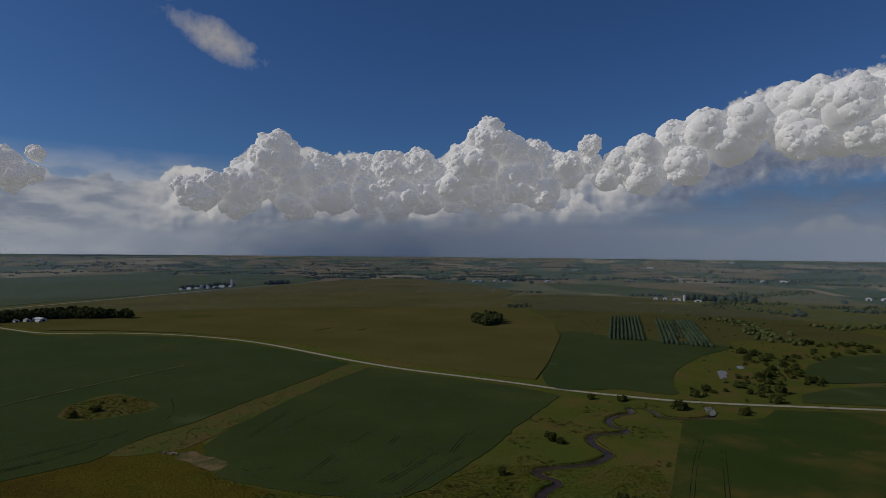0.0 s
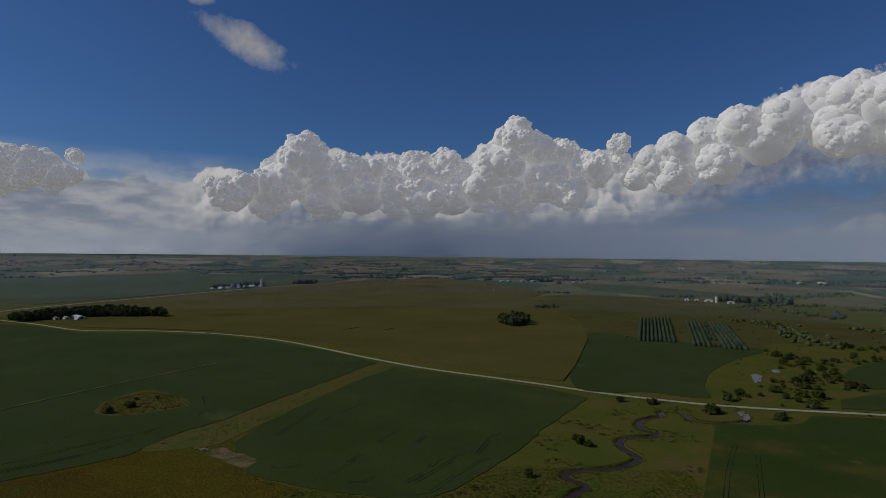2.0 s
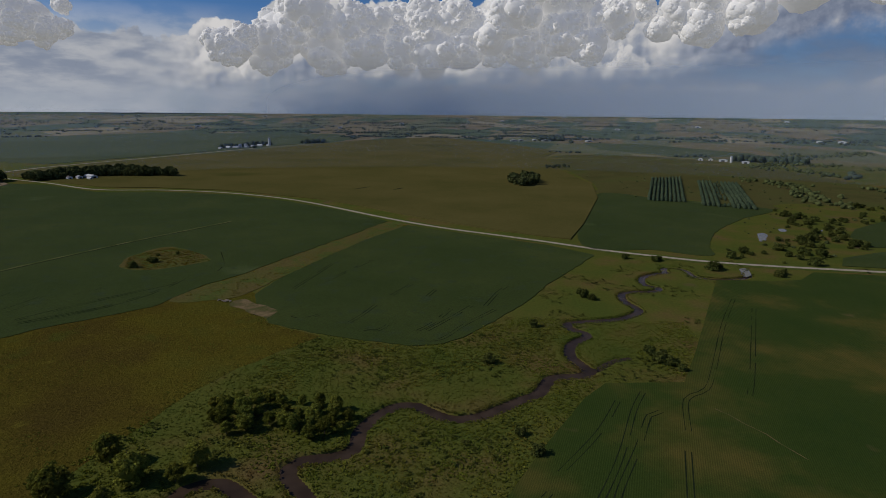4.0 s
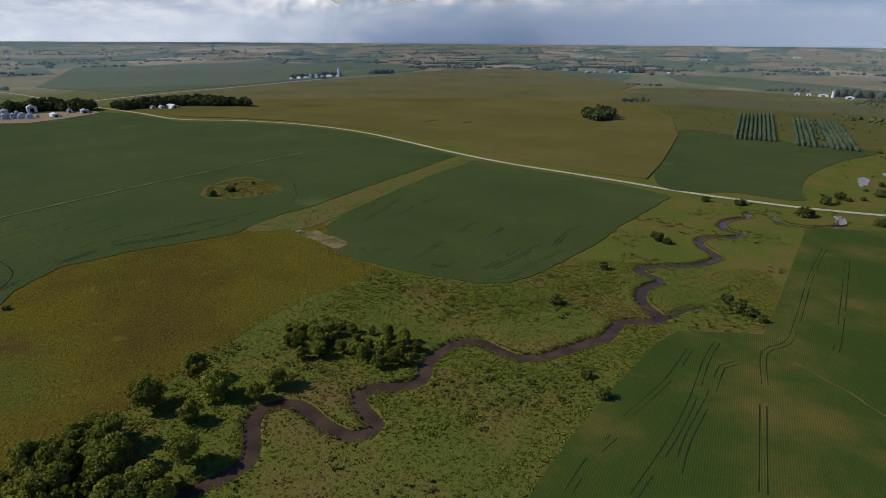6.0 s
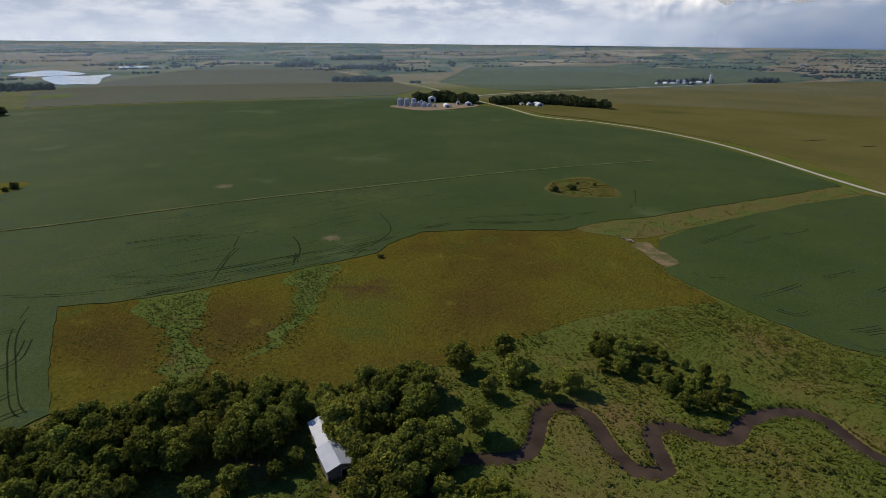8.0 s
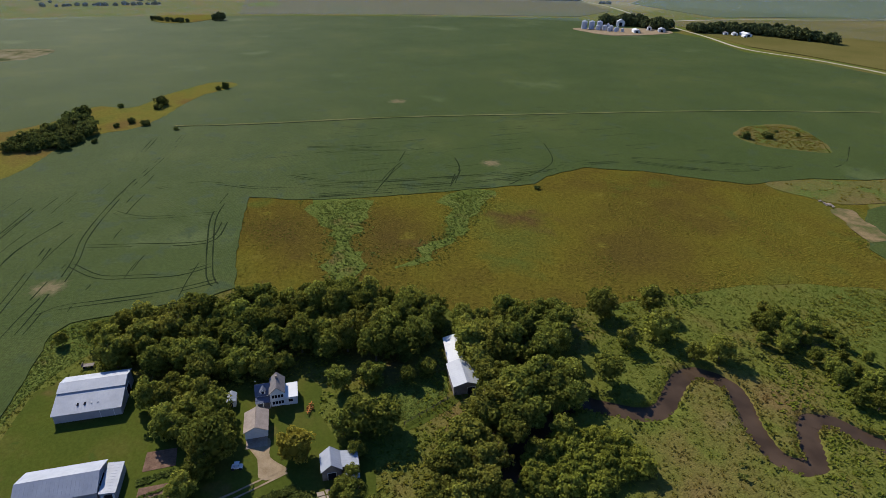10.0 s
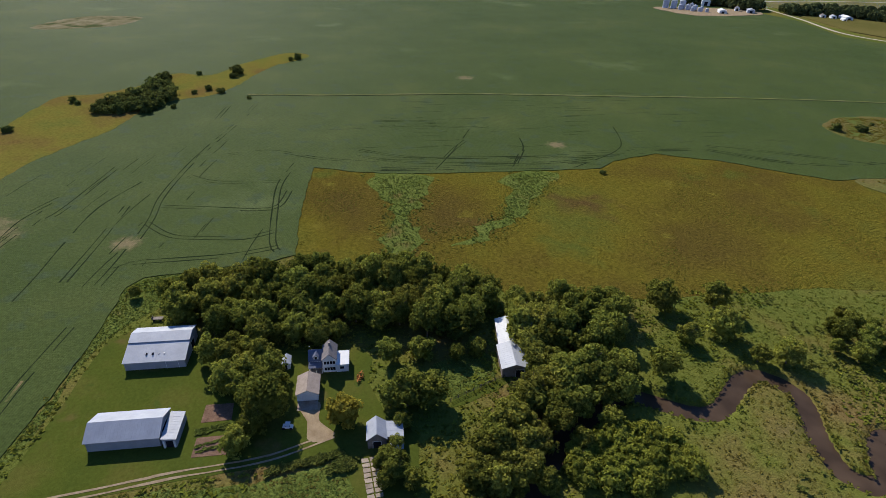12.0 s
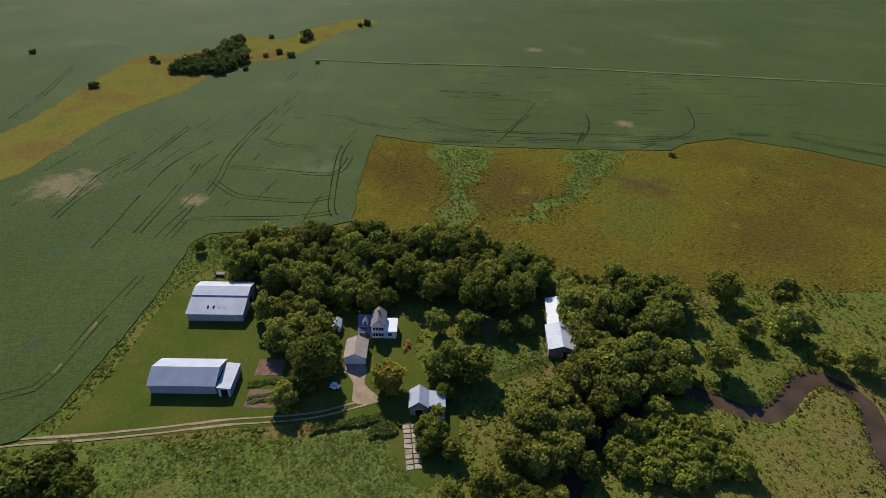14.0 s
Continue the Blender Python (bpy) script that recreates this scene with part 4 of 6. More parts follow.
patch("pond", [(-2669, 36), (-2686, 88), (-2787, 92), (-2767, 38)], M["pond"], -0.5, 1.5, "narrow far pond shining with sky", "pond", 4, step=12)
patch("grass_island", [(-1171, 43), (-1120, 81), (-1168, 140), (-1285, 150), (-1323, 89), (-1283, 59)], M["tongue"], 0.1, 0.7, "grassy wet hollow between far crop fields", "grass island", 5.0)
patch("grass_island", [(-1437, 247), (-1398, 285), (-1437, 330), (-1518, 311)], M["lush"], 0.1, 0.75, "small green hollow in the far crop", "grass island", 5.0)
for pool in POOLS:
    patch("pool", pool, M["pond"], -0.3, 0.14, "small pool glinting in the river meadow", "pool", 1.5, step=3)

bm = bmesh.new()
ribbon(bm, ROAD, 5.4, 0.30, 8, 0.08)
tagged(part("road", bm, M["gravel"]), "pale gravel country road across the fields", "road", kind="structure")
bm = bmesh.new()
ribbon(bm, ROAD, 15, 0.12, 8, 0.1)
tagged(part("road_verge", bm, M["lush"]), "grassy verge along the gravel road", "verge", kind="structure")
bm = bmesh.new()
ribbon(bm, LANE, 7, 0.75, 10)
tagged(part("lane", bm, M["gravel"]), "narrow pale farm lane", "lane", kind="structure")
bm = bmesh.new()
ribbon(bm, LINE_GRASS, 2.6, 0.38, 4, 0.9)
tagged(part("grass_line", bm, M["pale"]), "thin pale grass line across the soybeans", "grass line", kind="structure")
# the shade along the grass line, put in as a dark strip on the canopy
bm = bmesh.new()
ribbon(bm, [(x + 2.3, y - 0.7) for x, y in LINE_GRASS], 1.7, 0.36, 4, 0.9)
tagged(part("furrow", bm, M["track"]), "dark strip put in as shade beside the grass line", "furrow", kind="structure")

# ---- trees ----
def crown_data(seed, radius, height, boughs, leaves, size, low=-0.75):
    """A crown of leaf sprays on rounded boughs round a dark core: vertices and quads, its middle at the origin."""
    rng = np.random.default_rng(seed)
    v, q = [], []
    for k in range(boughs):
        u = rng.normal(size=3)
        u /= np.linalg.norm(u)
        if u[2] < low:
            u[2] = -u[2] * 0.5
        c = u * np.array([radius, radius, height]) * rng.uniform(0.5, 0.86)
        br = radius * rng.uniform(0.2, 0.4)
        d = rng.normal(size=(leaves, 3))
        d /= np.linalg.norm(d, axis=1)[:, None]
        d[:, 2] = np.abs(d[:, 2]) * rng.choice([1, 1, 1, -0.6], leaves)
        p = c + d * br * rng.uniform(0.75, 1.12, (leaves, 1)) * np.array([1, 1, 0.85])
        n = d + rng.normal(size=(leaves, 3)) * 0.5
        n /= np.linalg.norm(n, axis=1)[:, None]
        a = np.cross(n, rng.normal(size=(leaves, 3)))
        a /= np.linalg.norm(a, axis=1)[:, None] + 1e-9
        b = np.cross(n, a)
        s = size * rng.uniform(0.6, 1.3, (leaves, 1))
        base = len(v)
        for i in range(leaves):
            v += [p[i] - a[i] * s[i] - b[i] * s[i] * 0.6, p[i] + a[i] * s[i] * 0.9 - b[i] * s[i] * 0.7, p[i] + a[i] * s[i] * 0.7 + b[i] * s[i] * 0.8, p[i] - a[i] * s[i] * 0.8 + b[i] * s[i] * 0.6]
            q.append((base + 4 * i, base + 4 * i + 1, base + 4 * i + 2, base + 4 * i + 3))
    core = bmesh.new()
    bmesh.ops.create_icosphere(core, subdivisions=2, radius=1.0)
    base = len(v)
    for w in core.verts:
        k = 0.62 + 0.2 * noise.noise(Vector(w.co) * 2.3 + Vector((seed, 0, 0)))
        v.append(np.array((w.co.x * radius * k, w.co.y * radius * k, w.co.z * height * k)))
    core.verts.index_update()
    q += [tuple(base + w.index for w in f.verts) for f in core.faces]
    core.free()
    return [tuple(map(float, w)) for w in v], q


def trunk_bm(height, radius, seed):
    rng = random.Random(seed)
    bm = bmesh.new()

    def limb(a, b, r0, r1):
        a, b = Vector(a), Vector(b)
        rot = (b - a).to_track_quat("Z", "Y").to_matrix()
        rings = []
        for p, r in ((a, r0), ((a + b) / 2 + Vector((rng.uniform(-0.1, 0.1), rng.uniform(-0.1, 0.1), 0)), (r0 + r1) / 2), (b, r1)):
            rings.append([bm.verts.new(p + rot @ Vector((math.cos(t) * r, math.sin(t) * r, 0))) for t in [i * math.pi / 3 for i in range(6)]])
        for s, t in zip(rings, rings[1:]):
            for i in range(6):
                bm.faces.new((s[i], s[(i + 1) % 6], t[(i + 1) % 6], t[i]))
    limb((0, 0, -0.3), (0, 0, height * 0.55), radius, radius * 0.6)
    for k in range(5):
        t = k * 1.257 + rng.uniform(-0.3, 0.3)
        limb((0, 0, height * rng.uniform(0.3, 0.5)), (math.cos(t) * height * 0.22, math.sin(t) * height * 0.22, height * rng.uniform(0.6, 0.8)), radius * 0.45, radius * 0.12)
    return bm


def tree_kind(name, seed, radius, crown_height, height, boughs, leaves, size, mat, label, category="tree"):
    top = new(name)
    tagged(top, label, category)
    part("trunk", trunk_bm(height, 0.05 * radius + 0.05, seed), M["bark"], top)
    v, q = crown_data(seed, radius, crown_height, boughs, leaves, size)
    me = bpy.data.meshes.new("crown")
    me.from_pydata(v, [], q)
    ob = mesh_part("crown", me, mat, top)
    ob.location.z = height - crown_height - 0.12 * height * (name != 'grove_tree')
    return top


BROAD = [tree_kind("broadleaf_tree", 11 + k, 4.6, 5.0 + 0.5 * (k % 3), 11.5 + (k % 2), 50, 60, 0.33, M["leaf"], "tall full-crowned green broadleaf tree") for k in range(5)]
MAPLE = tree_kind("maple_tree", 31, 4.4, 4.4, 9.5, 44, 54, 0.34, M["leaf_yellow"], "yellowing maple tree beside the garage")
WILLOW = [tree_kind("willow_shrub", 41 + k, 3.2, 2.6, 5.0, 30, 46, 0.3, M["willow"], "dense bushy willow beside the stream", "shrub") for k in range(2)]
DISTANT = [tree_kind("grove_tree", 51 + k, 5.2, 5.2, 9.4, 26, 18, 0.85, M["leaf_dark"], "dark green tree of a far farm grove") for k in range(3)]
VALLEY = [tree_kind("valley_tree", 61 + k, 4.0, 3.4, 6.0, 30, 26, 0.45, M["leaf_valley"], "bushy green tree in the stream valley") for k in range(3)]
for k, ob in enumerate(BROAD + [MAPLE] + WILLOW + DISTANT + VALLEY):
    ob.location = (-190.0 + 0.0 * k, 60.0, 0.0)
first_use = {}


def plant(kind, x, y, size, turn=None, squash=1.0, group="", label=""):
    z = lift(x, y)
    m = Matrix.Translation((x, y, z)) @ Matrix.Rotation(random.uniform(0, 6.28) if turn is None else turn, 4, "Z") @ Matrix.Diagonal((size, size, size * squash, 1))
    if kind not in first_use:
        first_use[kind] = True
        kind.matrix_basis = m
        ob = kind
    else:
        me = kind.matrix_basis.copy()
        kind.matrix_basis = Matrix.Identity(4)
        ob = copy_thing(kind, m)
        kind.matrix_basis = me
    if group:
        tagged(ob, label, group=group)
    return ob


def scatter(poly, spacing, seed, keep=lambda x, y: True):
    """Uneven points at least spacing apart within a polygon."""
    rng = random.Random(seed)
    xs, ys = [p[0] for p in poly], [p[1] for p in poly]
    out = []
    for _ in range(4000):
        x, y = rng.uniform(min(xs), max(xs)), rng.uniform(min(ys), max(ys))
        if inside(poly, np.array([x]), np.array([y]))[0] and keep(x, y) and all((x - a) ** 2 + (y - b) ** 2 > spacing ** 2 for a, b in out):
            out.append((x, y))
    return out


WOOD_BELT = [(-193, -18), (-197, -10), (-189.4, 22.3), (-181.3, 55.2), (-177.4, 76.1), (-166.7, 90.2), (-151.6, 91.8), (-140, 79), (-140, 67.6), (-146, 54.6), (-153, 44.8), (-149, 34.9),
             (-149.5, 20.6), (-157.1, 12.5), (-162.3, 1.8), (-173.8, -14.8)]
WOOD_YARD = [(-153, -4), (-154, 12.3), (-146, 13), (-131, 14), (-118, 11.5), (-116, 6.9), (-122, 4.5), (-132, 2.5), (-143.1, -2.5)]
WOOD_EAST = [(-147.5, 95.5), (-146, 112.6), (-137.4, 130.1), (-127, 126.6), (-118.7, 118.3), (-118.6, 102), (-120, 91), (-133, 93)]
WOOD_BANK = [(-112, 87), (-114.7, 98.8), (-108, 110), (-104, 105), (-101, 84), (-101, 74.8), (-99, 69.6)]
WOOD_LOW = [(-97.5, 66), (-95, 77), (-89, 72), (-83, 63), (-76.5, 52), (-79.1, 48), (-88.3, 57)]
THICKET = [(-84.7, 80.4), (-87.2, 89.7), (-86.3, 107.2), (-75, 113.8), (-69.7, 108), (-70.4, 90.3), (-75.9, 78.8)]
BROOK_WOOD = [(-109.4, 207.6), (-97.2, 212.8), (-76.9, 214.1), (-60.4, 209.5), (-46, 202.9), (-50, 188.8), (-57.6, 184), (-75.9, 191), (-89.5, 184), (-100.8, 190.4)]
WEST_WOOD = [(-448, -77.2), (-483, -49.9), (-525, -33.6), (-471, -26.3), (-429, -37.3), (-431, -74.5)]

for poly, gap, sizes, kinds, group in ((WOOD_BELT, 6.0, (0.7, 1.3), BROAD, "trees of the farm wood"), (WOOD_YARD, 5.4, (0.8, 1.0), BROAD, "trees of the farm wood"),
                                       (WOOD_EAST, 5.6, (0.85, 1.15), BROAD, "trees of the farm wood"), (WOOD_BANK, 5.6, (0.8, 1.05), BROAD, "trees along the stream"),
                                       (WOOD_LOW, 5.0, (0.7, 0.9), BROAD, "trees along the stream"), (THICKET, 3.1, (0.8, 1.1), WILLOW, "willow thicket"),
                                       (BROOK_WOOD, 5.8, (0.38, 0.78), BROAD, "trees beside the brook"), (WEST_WOOD, 6.0, (0.9, 1.7), VALLEY, "trees of the field grove")):
    for k, (x, y) in enumerate(scatter(poly, gap, len(group) + int(gap * 10))):
        plant(kinds[k % len(kinds)], x, y, random.uniform(*sizes), None, random.uniform(0.9, 1.12), group)

SINGLES = [(-130.4, 146.7, 1.1), (-125.1, 165.8, 0.95), (-112, 156.7, 1.05), (-102, 123.9, 0.9), (-112.2, 142.3, 0.7), (-94, 166, 0.85), (-123.1, 10, 1.15), (-129.8, 74.6, 0.6),
           (-128.5, 67.7, 0.5), (-115.4, 47.5, 1.05), (-114.3, 53.5, 1.0), (-117, 43, 0.7), (-133.3, 57.4, 0.8), (-135.1, 47.9, 0.7), (-93.9, 38, 0.62), (-90, 41, 0.5), (-195.3, -28.5, 0.42),
           (-101, -48.3, 1.1), (-97.9, -53.1, 1.1), (-96.6, -43, 0.95), (-92, 35, 0.45), (-77.8, 45.9, 0.75), (-73.3, 53.6, 0.75), (-76.1, 37.6, 0.6), (-179.9, -5, 0.9), (-97.5, 157.9, 0.6), (-130.6, 91.2, 1.1), (-123.6, 90.0, 1.1), (-114.5, 88.6, 0.95), (-137, 93.4, 1.05), (-98.2, 36.6, 0.5), (-96, 39, 0.55), (-103.5, 80, 1.1), (-104.5, 91, 1.15), (-108, 101, 1.1), (-97, 70, 1.0), (-91.5, 64, 0.9), (-85, 58, 0.85), (-104, 110, 0.9), (-86.2, 86, 0.62), (-90.2, 97, 0.62), (-78.3, 71, 0.62), (-72, 61, 0.55), (-98, 88, 0.95), (-104, 98, 1.0), (-102.5, 106, 0.95), (-89, 71, 0.85), (-82, 65, 0.8), (-106, 111, 0.9), (-100.5, 37.5, 0.36), (-102.3, 40.5, 0.4), (-98, 34.5, 0.3), (-108.5, 44, 0.5), (-93.5, 82.5, 0.85), (-97.7, 92, 0.9), (-98.5, 99.5, 0.85), (-97.5, 107, 0.8), (-88.5, 74.5, 0.8), (-83, 68, 0.8), (-104, 103, 0.9)]
for k, (x, y, s) in enumerate(SINGLES):
    plant(BROAD[k % 5], x, y, s * 1.18, None, 0.9, "single trees", "green broadleaf tree standing by itself")
plant(MAPLE, -115, 29.4, 1.12)
plant(BROAD[2], -114.3, 1.7, 0.8, None, 1.0, "single trees", "dark leafy tree beside the garden")
for k, (x, y, s) in enumerate([(-528, 22, 1.5), (-468, 7, 0.9), (-575, 79, 1.0), (-570, 72, 0.7), (-435, -25, 0.6), (-466, -92, 0.8), (-460, -88, 0.6), (-407, -117, 0.9), (-531, -9, 0.7), (-500, -182, 0.7),
                               (-470, -12, 0.6), (-446, 26, 0.5), (-515, 18, 0.9), (-478, -2, 0.8), (-264.7, 403, 0.95), (-257.7, 419, 1.0), (-265.4, 440, 0.45), (-251.8, 446, 0.5), (-245.3, 200, 0.45),
                               (91.5, 265, 1.1), (96, 262, 0.95), (88.9, 274, 0.8), (99, 256, 0.6), (7, 257, 0.9), (71, 364, 1.0), (76, 359, 0.8), (23.4, 182.5, 0.75), (148, 464, 1.0), (125, 470, 0.9),
                               (186, 441, 1.4), (190, 444, 1.1), (217, 481, 1.2), (33, 307, 0.7), (18, 194.5, 0.6), (229, 427, 1.1), (152, 468, 0.7), (235, 433, 0.8)]):
    plant(VALLEY[k % 3], x, y, s, None, random.uniform(0.85, 1.15), "valley trees")


def blobs(points, sizes, seed, sub=1, squash=0.75, rough=0.35):
    """Low uneven clumps: one joined mesh."""
    proto = bmesh.new()
    bmesh.ops.create_icosphere(proto, subdivisions=sub, radius=1.0)
    base = np.array([v.co[:] for v in proto.verts])
    proto.verts.index_update()
    tri = np.array([[v.index for v in f.verts] for f in proto.faces])
    proto.free()
    rng = np.random.default_rng(seed)
    n, k = len(points), len(base)
    shape = base[None] * (1 + rng.uniform(-rough, rough, (n, k, 1)))
    shape = shape * np.asarray(sizes)[:, None, None] * np.array([1, 1, squash])
    v = shape + np.asarray(points)[:, None, :]
    f = (tri[None] + (np.arange(n) * k)[:, None, None]).reshape(-1, 3)
    return v.reshape(-1, 3).tolist(), f.tolist()


# ---- far trees: groves, hedges and river woods as things where they can be told apart ----
def grove(poly, spacing, size, group, seed, kinds=DISTANT):
    """Near groves tree by tree; windbreaks far off as one wood each."""
    spots = scatter(poly, spacing, seed)
    if poly[0][1] > 1250 or abs(poly[0][0]) > 1250:
        rng = random.Random(seed)
        s = [7.4 * size * rng.uniform(0.75, 1.2) for _ in spots]
        v, f = blobs([(x, y, lift(x, y) + k * 0.7) for (x, y), k in zip(spots, s)], s, seed, 2, 0.95, 0.2)
        merged("windbreak", v, f, M["leaf_hazed"], "dense dark windbreak of far trees", "woods", True)
        return
    for k, (x, y) in enumerate(spots):
        plant(kinds[k % len(kinds)], x, y, random.uniform(0.8, 1.2) * size, None, random.uniform(0.85, 1.1), group)


grove([(54, 968), (74, 940), (98, 960), (103, 1000), (92, 1030), (66, 1030)], 10, 1.6, "trees of the hill grove", 5)
grove([(-770, 905), (-700, 1030), (-560, 1012), (-556, 995), (-640, 985), (-700, 960), (-735, 895)], 9, 1.65, "trees of a far farmstead", 6)
grove([(-913, 826), (-902, 864), (-805, 902), (-783, 880), (-805, 853), (-853, 864), (-891, 815)], 9, 1.9, "trees of the grain farm", 7)
grove([(-1440, 985), (-1350, 1135), (-1375, 1150), (-1465, 1005)], 9, 1.2, "trees of the far windbreak", 8)
grove([(-1855, 1310), (-1765, 1500), (-1790, 1515), (-1880, 1330)], 11, 1.3, "trees of the far windbreak", 9)
grove([(-2055, 1160), (-2047, 1320), (-2090, 1330), (-2090, 1165)], 12, 1.3, "trees of the far windbreak", 10)
grove([(-2290, 1575), (-2220, 1800), (-2260, 1805), (-2330, 1585)], 12, 1.3, "trees of the far windbreak", 11)
grove([(-1690, 115), (-1630, 325), (-1660, 335), (-1720, 120)], 11, 1.2, "trees of the far windbreak", 12)
grove([(-1176, 42), (-1124, 90), (-1130, 100), (-1182, 52)], 8, 0.75, "trees at the field edge", 13)
grove([(-1150, 140), (-1140, 150), (-1150, 158), (-1158, 148)], 6, 1.3, "trees at the field edge", 14)
grove([(-600, 1935), (-545, 2010), (-560, 2020), (-620, 1950)], 11, 1.1, "trees of a far farmstead", 15)
grove([(-790, 1695), (-690, 1850), (-705, 1862), (-805, 1708)], 11, 1.1, "trees of a far farmstead", 19)
grove([(235, 2240), (330, 2230), (330, 2262), (240, 2275)], 11, 1.2, "trees of a far farmstead", 16)
grove([(150, 1250), (205, 1290), (195, 1320), (150, 1280)], 11, 0.7, "bushes on the pasture slope", 17)
grove([(660, 1520), (800, 1440), (820, 1480), (690, 1570)], 11, 1.2, "trees along the far creek", 18)


# river woods east of the road: trees in lines and clumps along the winding river
def river_woods():
    rng = random.Random(77)
    lines = [[(228, 500), (238, 481), (261, 482), (284, 495)], [(284, 495), (318, 520), (360, 548), (373, 541)], [(330, 563), (381, 617), (438, 667), (500, 699), (583, 747)],
             [(379, 727), (379, 693), (361, 616)], [(502, 907), (479, 827), (496, 794), (512, 764), (558, 766)], [(501, 1099), (523, 1058), (536, 1004), (496, 866)],
             [(651, 962), (686, 942), (764, 970)], [(709, 1329), (712, 1244), (715, 1170)], [(735, 1526), (825, 1586), (944, 1649), (1129, 1753)],
             [(880, 1340), (922, 1300), (1009, 1304)], [(1311, 2057), (1415, 2053), (1469, 1982)], [(636, 1322), (758, 1474), (787, 1407), (865, 1430)], [(268, 515), (302, 546), (320, 547)]]
    road = curve_through(ROAD[12:22], 20)
    n, rest, size = 0, [], []
    for line in lines:
        for q in curve_through(line, 6):
            for _ in range(rng.choice([0, 1, 2, 2]) if q.y < 780 else 2):
                x, y = q.x + rng.gauss(0, 5 + 0.008 * q.y), q.y + rng.gauss(0, 5 + 0.012 * q.y)
                a, b = np.array([x]), np.array([y])
                if any(inside(p, a, b)[0] for p in (FIELD_NORTH, FIELD_E1, FIELD_E2, *POOLS)) or away_from(road, a, b)[0] < 8:
                    continue
                if q.y < 780:
                    plant(VALLEY[n % 3], x, y, rng.choice([0.45, 0.6, 0.8, 1.0, 1.3]) * rng.uniform(0.8, 1.15), None, rng.uniform(0.8, 1.1), "river trees")
                    n += 1
                else:
                    s = rng.uniform(2.0, 4.6)
                    rest.append((x, y, s * 0.6 + lift(x, y)))
                    size.append(s)
    v, f = blobs(rest, size, 5, 2, 0.9, 0.22)
    merged("river_woods", v, f, M["leaf_dark"], "uneven dark woods along the far river", "woods")


# ---- growth that nobody could count ----
def tufts(points, sizes, seed, blades=4):
    """Low sprays of broad leaves, gently tilted every way and open to the sky: one joined mesh."""
    rng = np.random.default_rng(seed)
    n = len(points)
    p, s = np.asarray(points), np.asarray(sizes)[:, None]
    vs = []
    for b in range(blades):
        a = rng.uniform(0, 6.28, n)
        d = np.stack([np.cos(a), np.sin(a), np.zeros(n)], -1)
        side = np.stack([-np.sin(a), np.cos(a), np.zeros(n)], -1)
        up = np.array([0, 0, 1.0])
        rise, reach = rng.uniform(0.3, 0.65, (n, 1)), rng.uniform(0.8, 1.3, (n, 1))
        foot = p - d * s * 0.25 + up * s * 0.1
        mid = p + d * s * reach * 0.42 + up * s * rise
        tip = p + d * s * reach + up * s * rng.uniform(0.1, 0.4, (n, 1))
        vs.append(np.stack([foot, mid - side * s * 0.5, tip, mid + side * s * 0.5], 1))
    v = np.stack(vs, 1).reshape(-1, 3)
    f = np.arange(n * blades * 4).reshape(-1, 4)
    return v.tolist(), f.tolist()


river_woods()
DRY = [FIELD_WEST, FIELD_MID, FIELD_EAST, LAWN, HILL]


def valley_points(n, seed, box, keep_out=True, dens=None):
    rng = np.random.default_rng(seed)
    x, y = rng.uniform(box[0], box[1], n), rng.uniform(box[2], box[3], n)
    ok = np.ones(n, bool)
    if keep_out:
        for poly in DRY:
            loose = 5.0 if poly is HILL else 0.8 if poly is FIELD_WEST or poly is FIELD_MID else 0.0
            ok &= ~inside(poly, x + rng.normal(size=n) * loose, y + rng.normal(size=n) * loose)
        ok &= away_from(STREAM_LINE, x, y) > 4.2
        ok &= away_from(curve_through(DRIVE, 8), x, y) > 2.2
    if dens is not None:
        v = np.array([noise.noise((a * dens[0], b * dens[0], 5.0)) for a, b in zip(x, y)])
        ok &= v > dens[1]
    return x[ok], y[ok], rng


x, y, rng = valley_points(230000, 3, (-212, 122, -85, 322))
v, f = tufts(np.stack([x, y, np.full(len(x), -0.1)], -1), 0.14 + 0.6 * rng.random(len(x)) ** 2.2, 4, 2)
merged("meadow_tufts", v, f, M["reed"], "rank green and tawny weeds of the wet valley", "weeds")
x, y, rng = valley_points(9000, 8, (-150, 215, 60, 470), True, (0.03, 0.12))
pts, sizes = [], []
for a, b in zip(x, y):
    k = rng.uniform(0.5, 1.3)
    for _ in range(4):
        pts.append((a + rng.normal() * 0.5 * k, b + rng.normal() * 0.5 * k, rng.uniform(0.0, 0.7) * k))
        sizes.append(k * rng.uniform(0.4, 0.75))
v, f = tufts(pts, sizes, 9, 4)
merged("low_shrubs", v, f, M["shrub"], "low dark green shrubs scattered in the stream valley", "shrubs")
# leafy clumps of tall herbs in the meanders, and reeds hanging over the banks
x, y, rng = valley_points(60000, 31, (-205, 122, -85, 322), True, (0.02, -0.05))
v, f = tufts(np.stack([x, y, np.full(len(x), 0.0)], -1), 0.35 + 0.65 * rng.random(len(x)) ** 1.5, 32, 3)
merged("tall_herbs", v, f, M["herb"], "leafy clumps of tall green herbs in the valley", "weeds")
rng = np.random.default_rng(33)
pts = []
for q, q2 in zip(STREAM_LINE, STREAM_LINE[1:]):
    d = (q2 - q).normalized()
    for _ in range(16):
        off = rng.choice([-1, 1]) * (float(np.interp(q.y, [60, 250, 440], [2.9, 3.2, 2.6])) + abs(rng.normal()) * 0.9)
        at = q + (q2 - q) * rng.random()
        pts.append((at.x - d.y * off, at.y + d.x * off, 0.0))
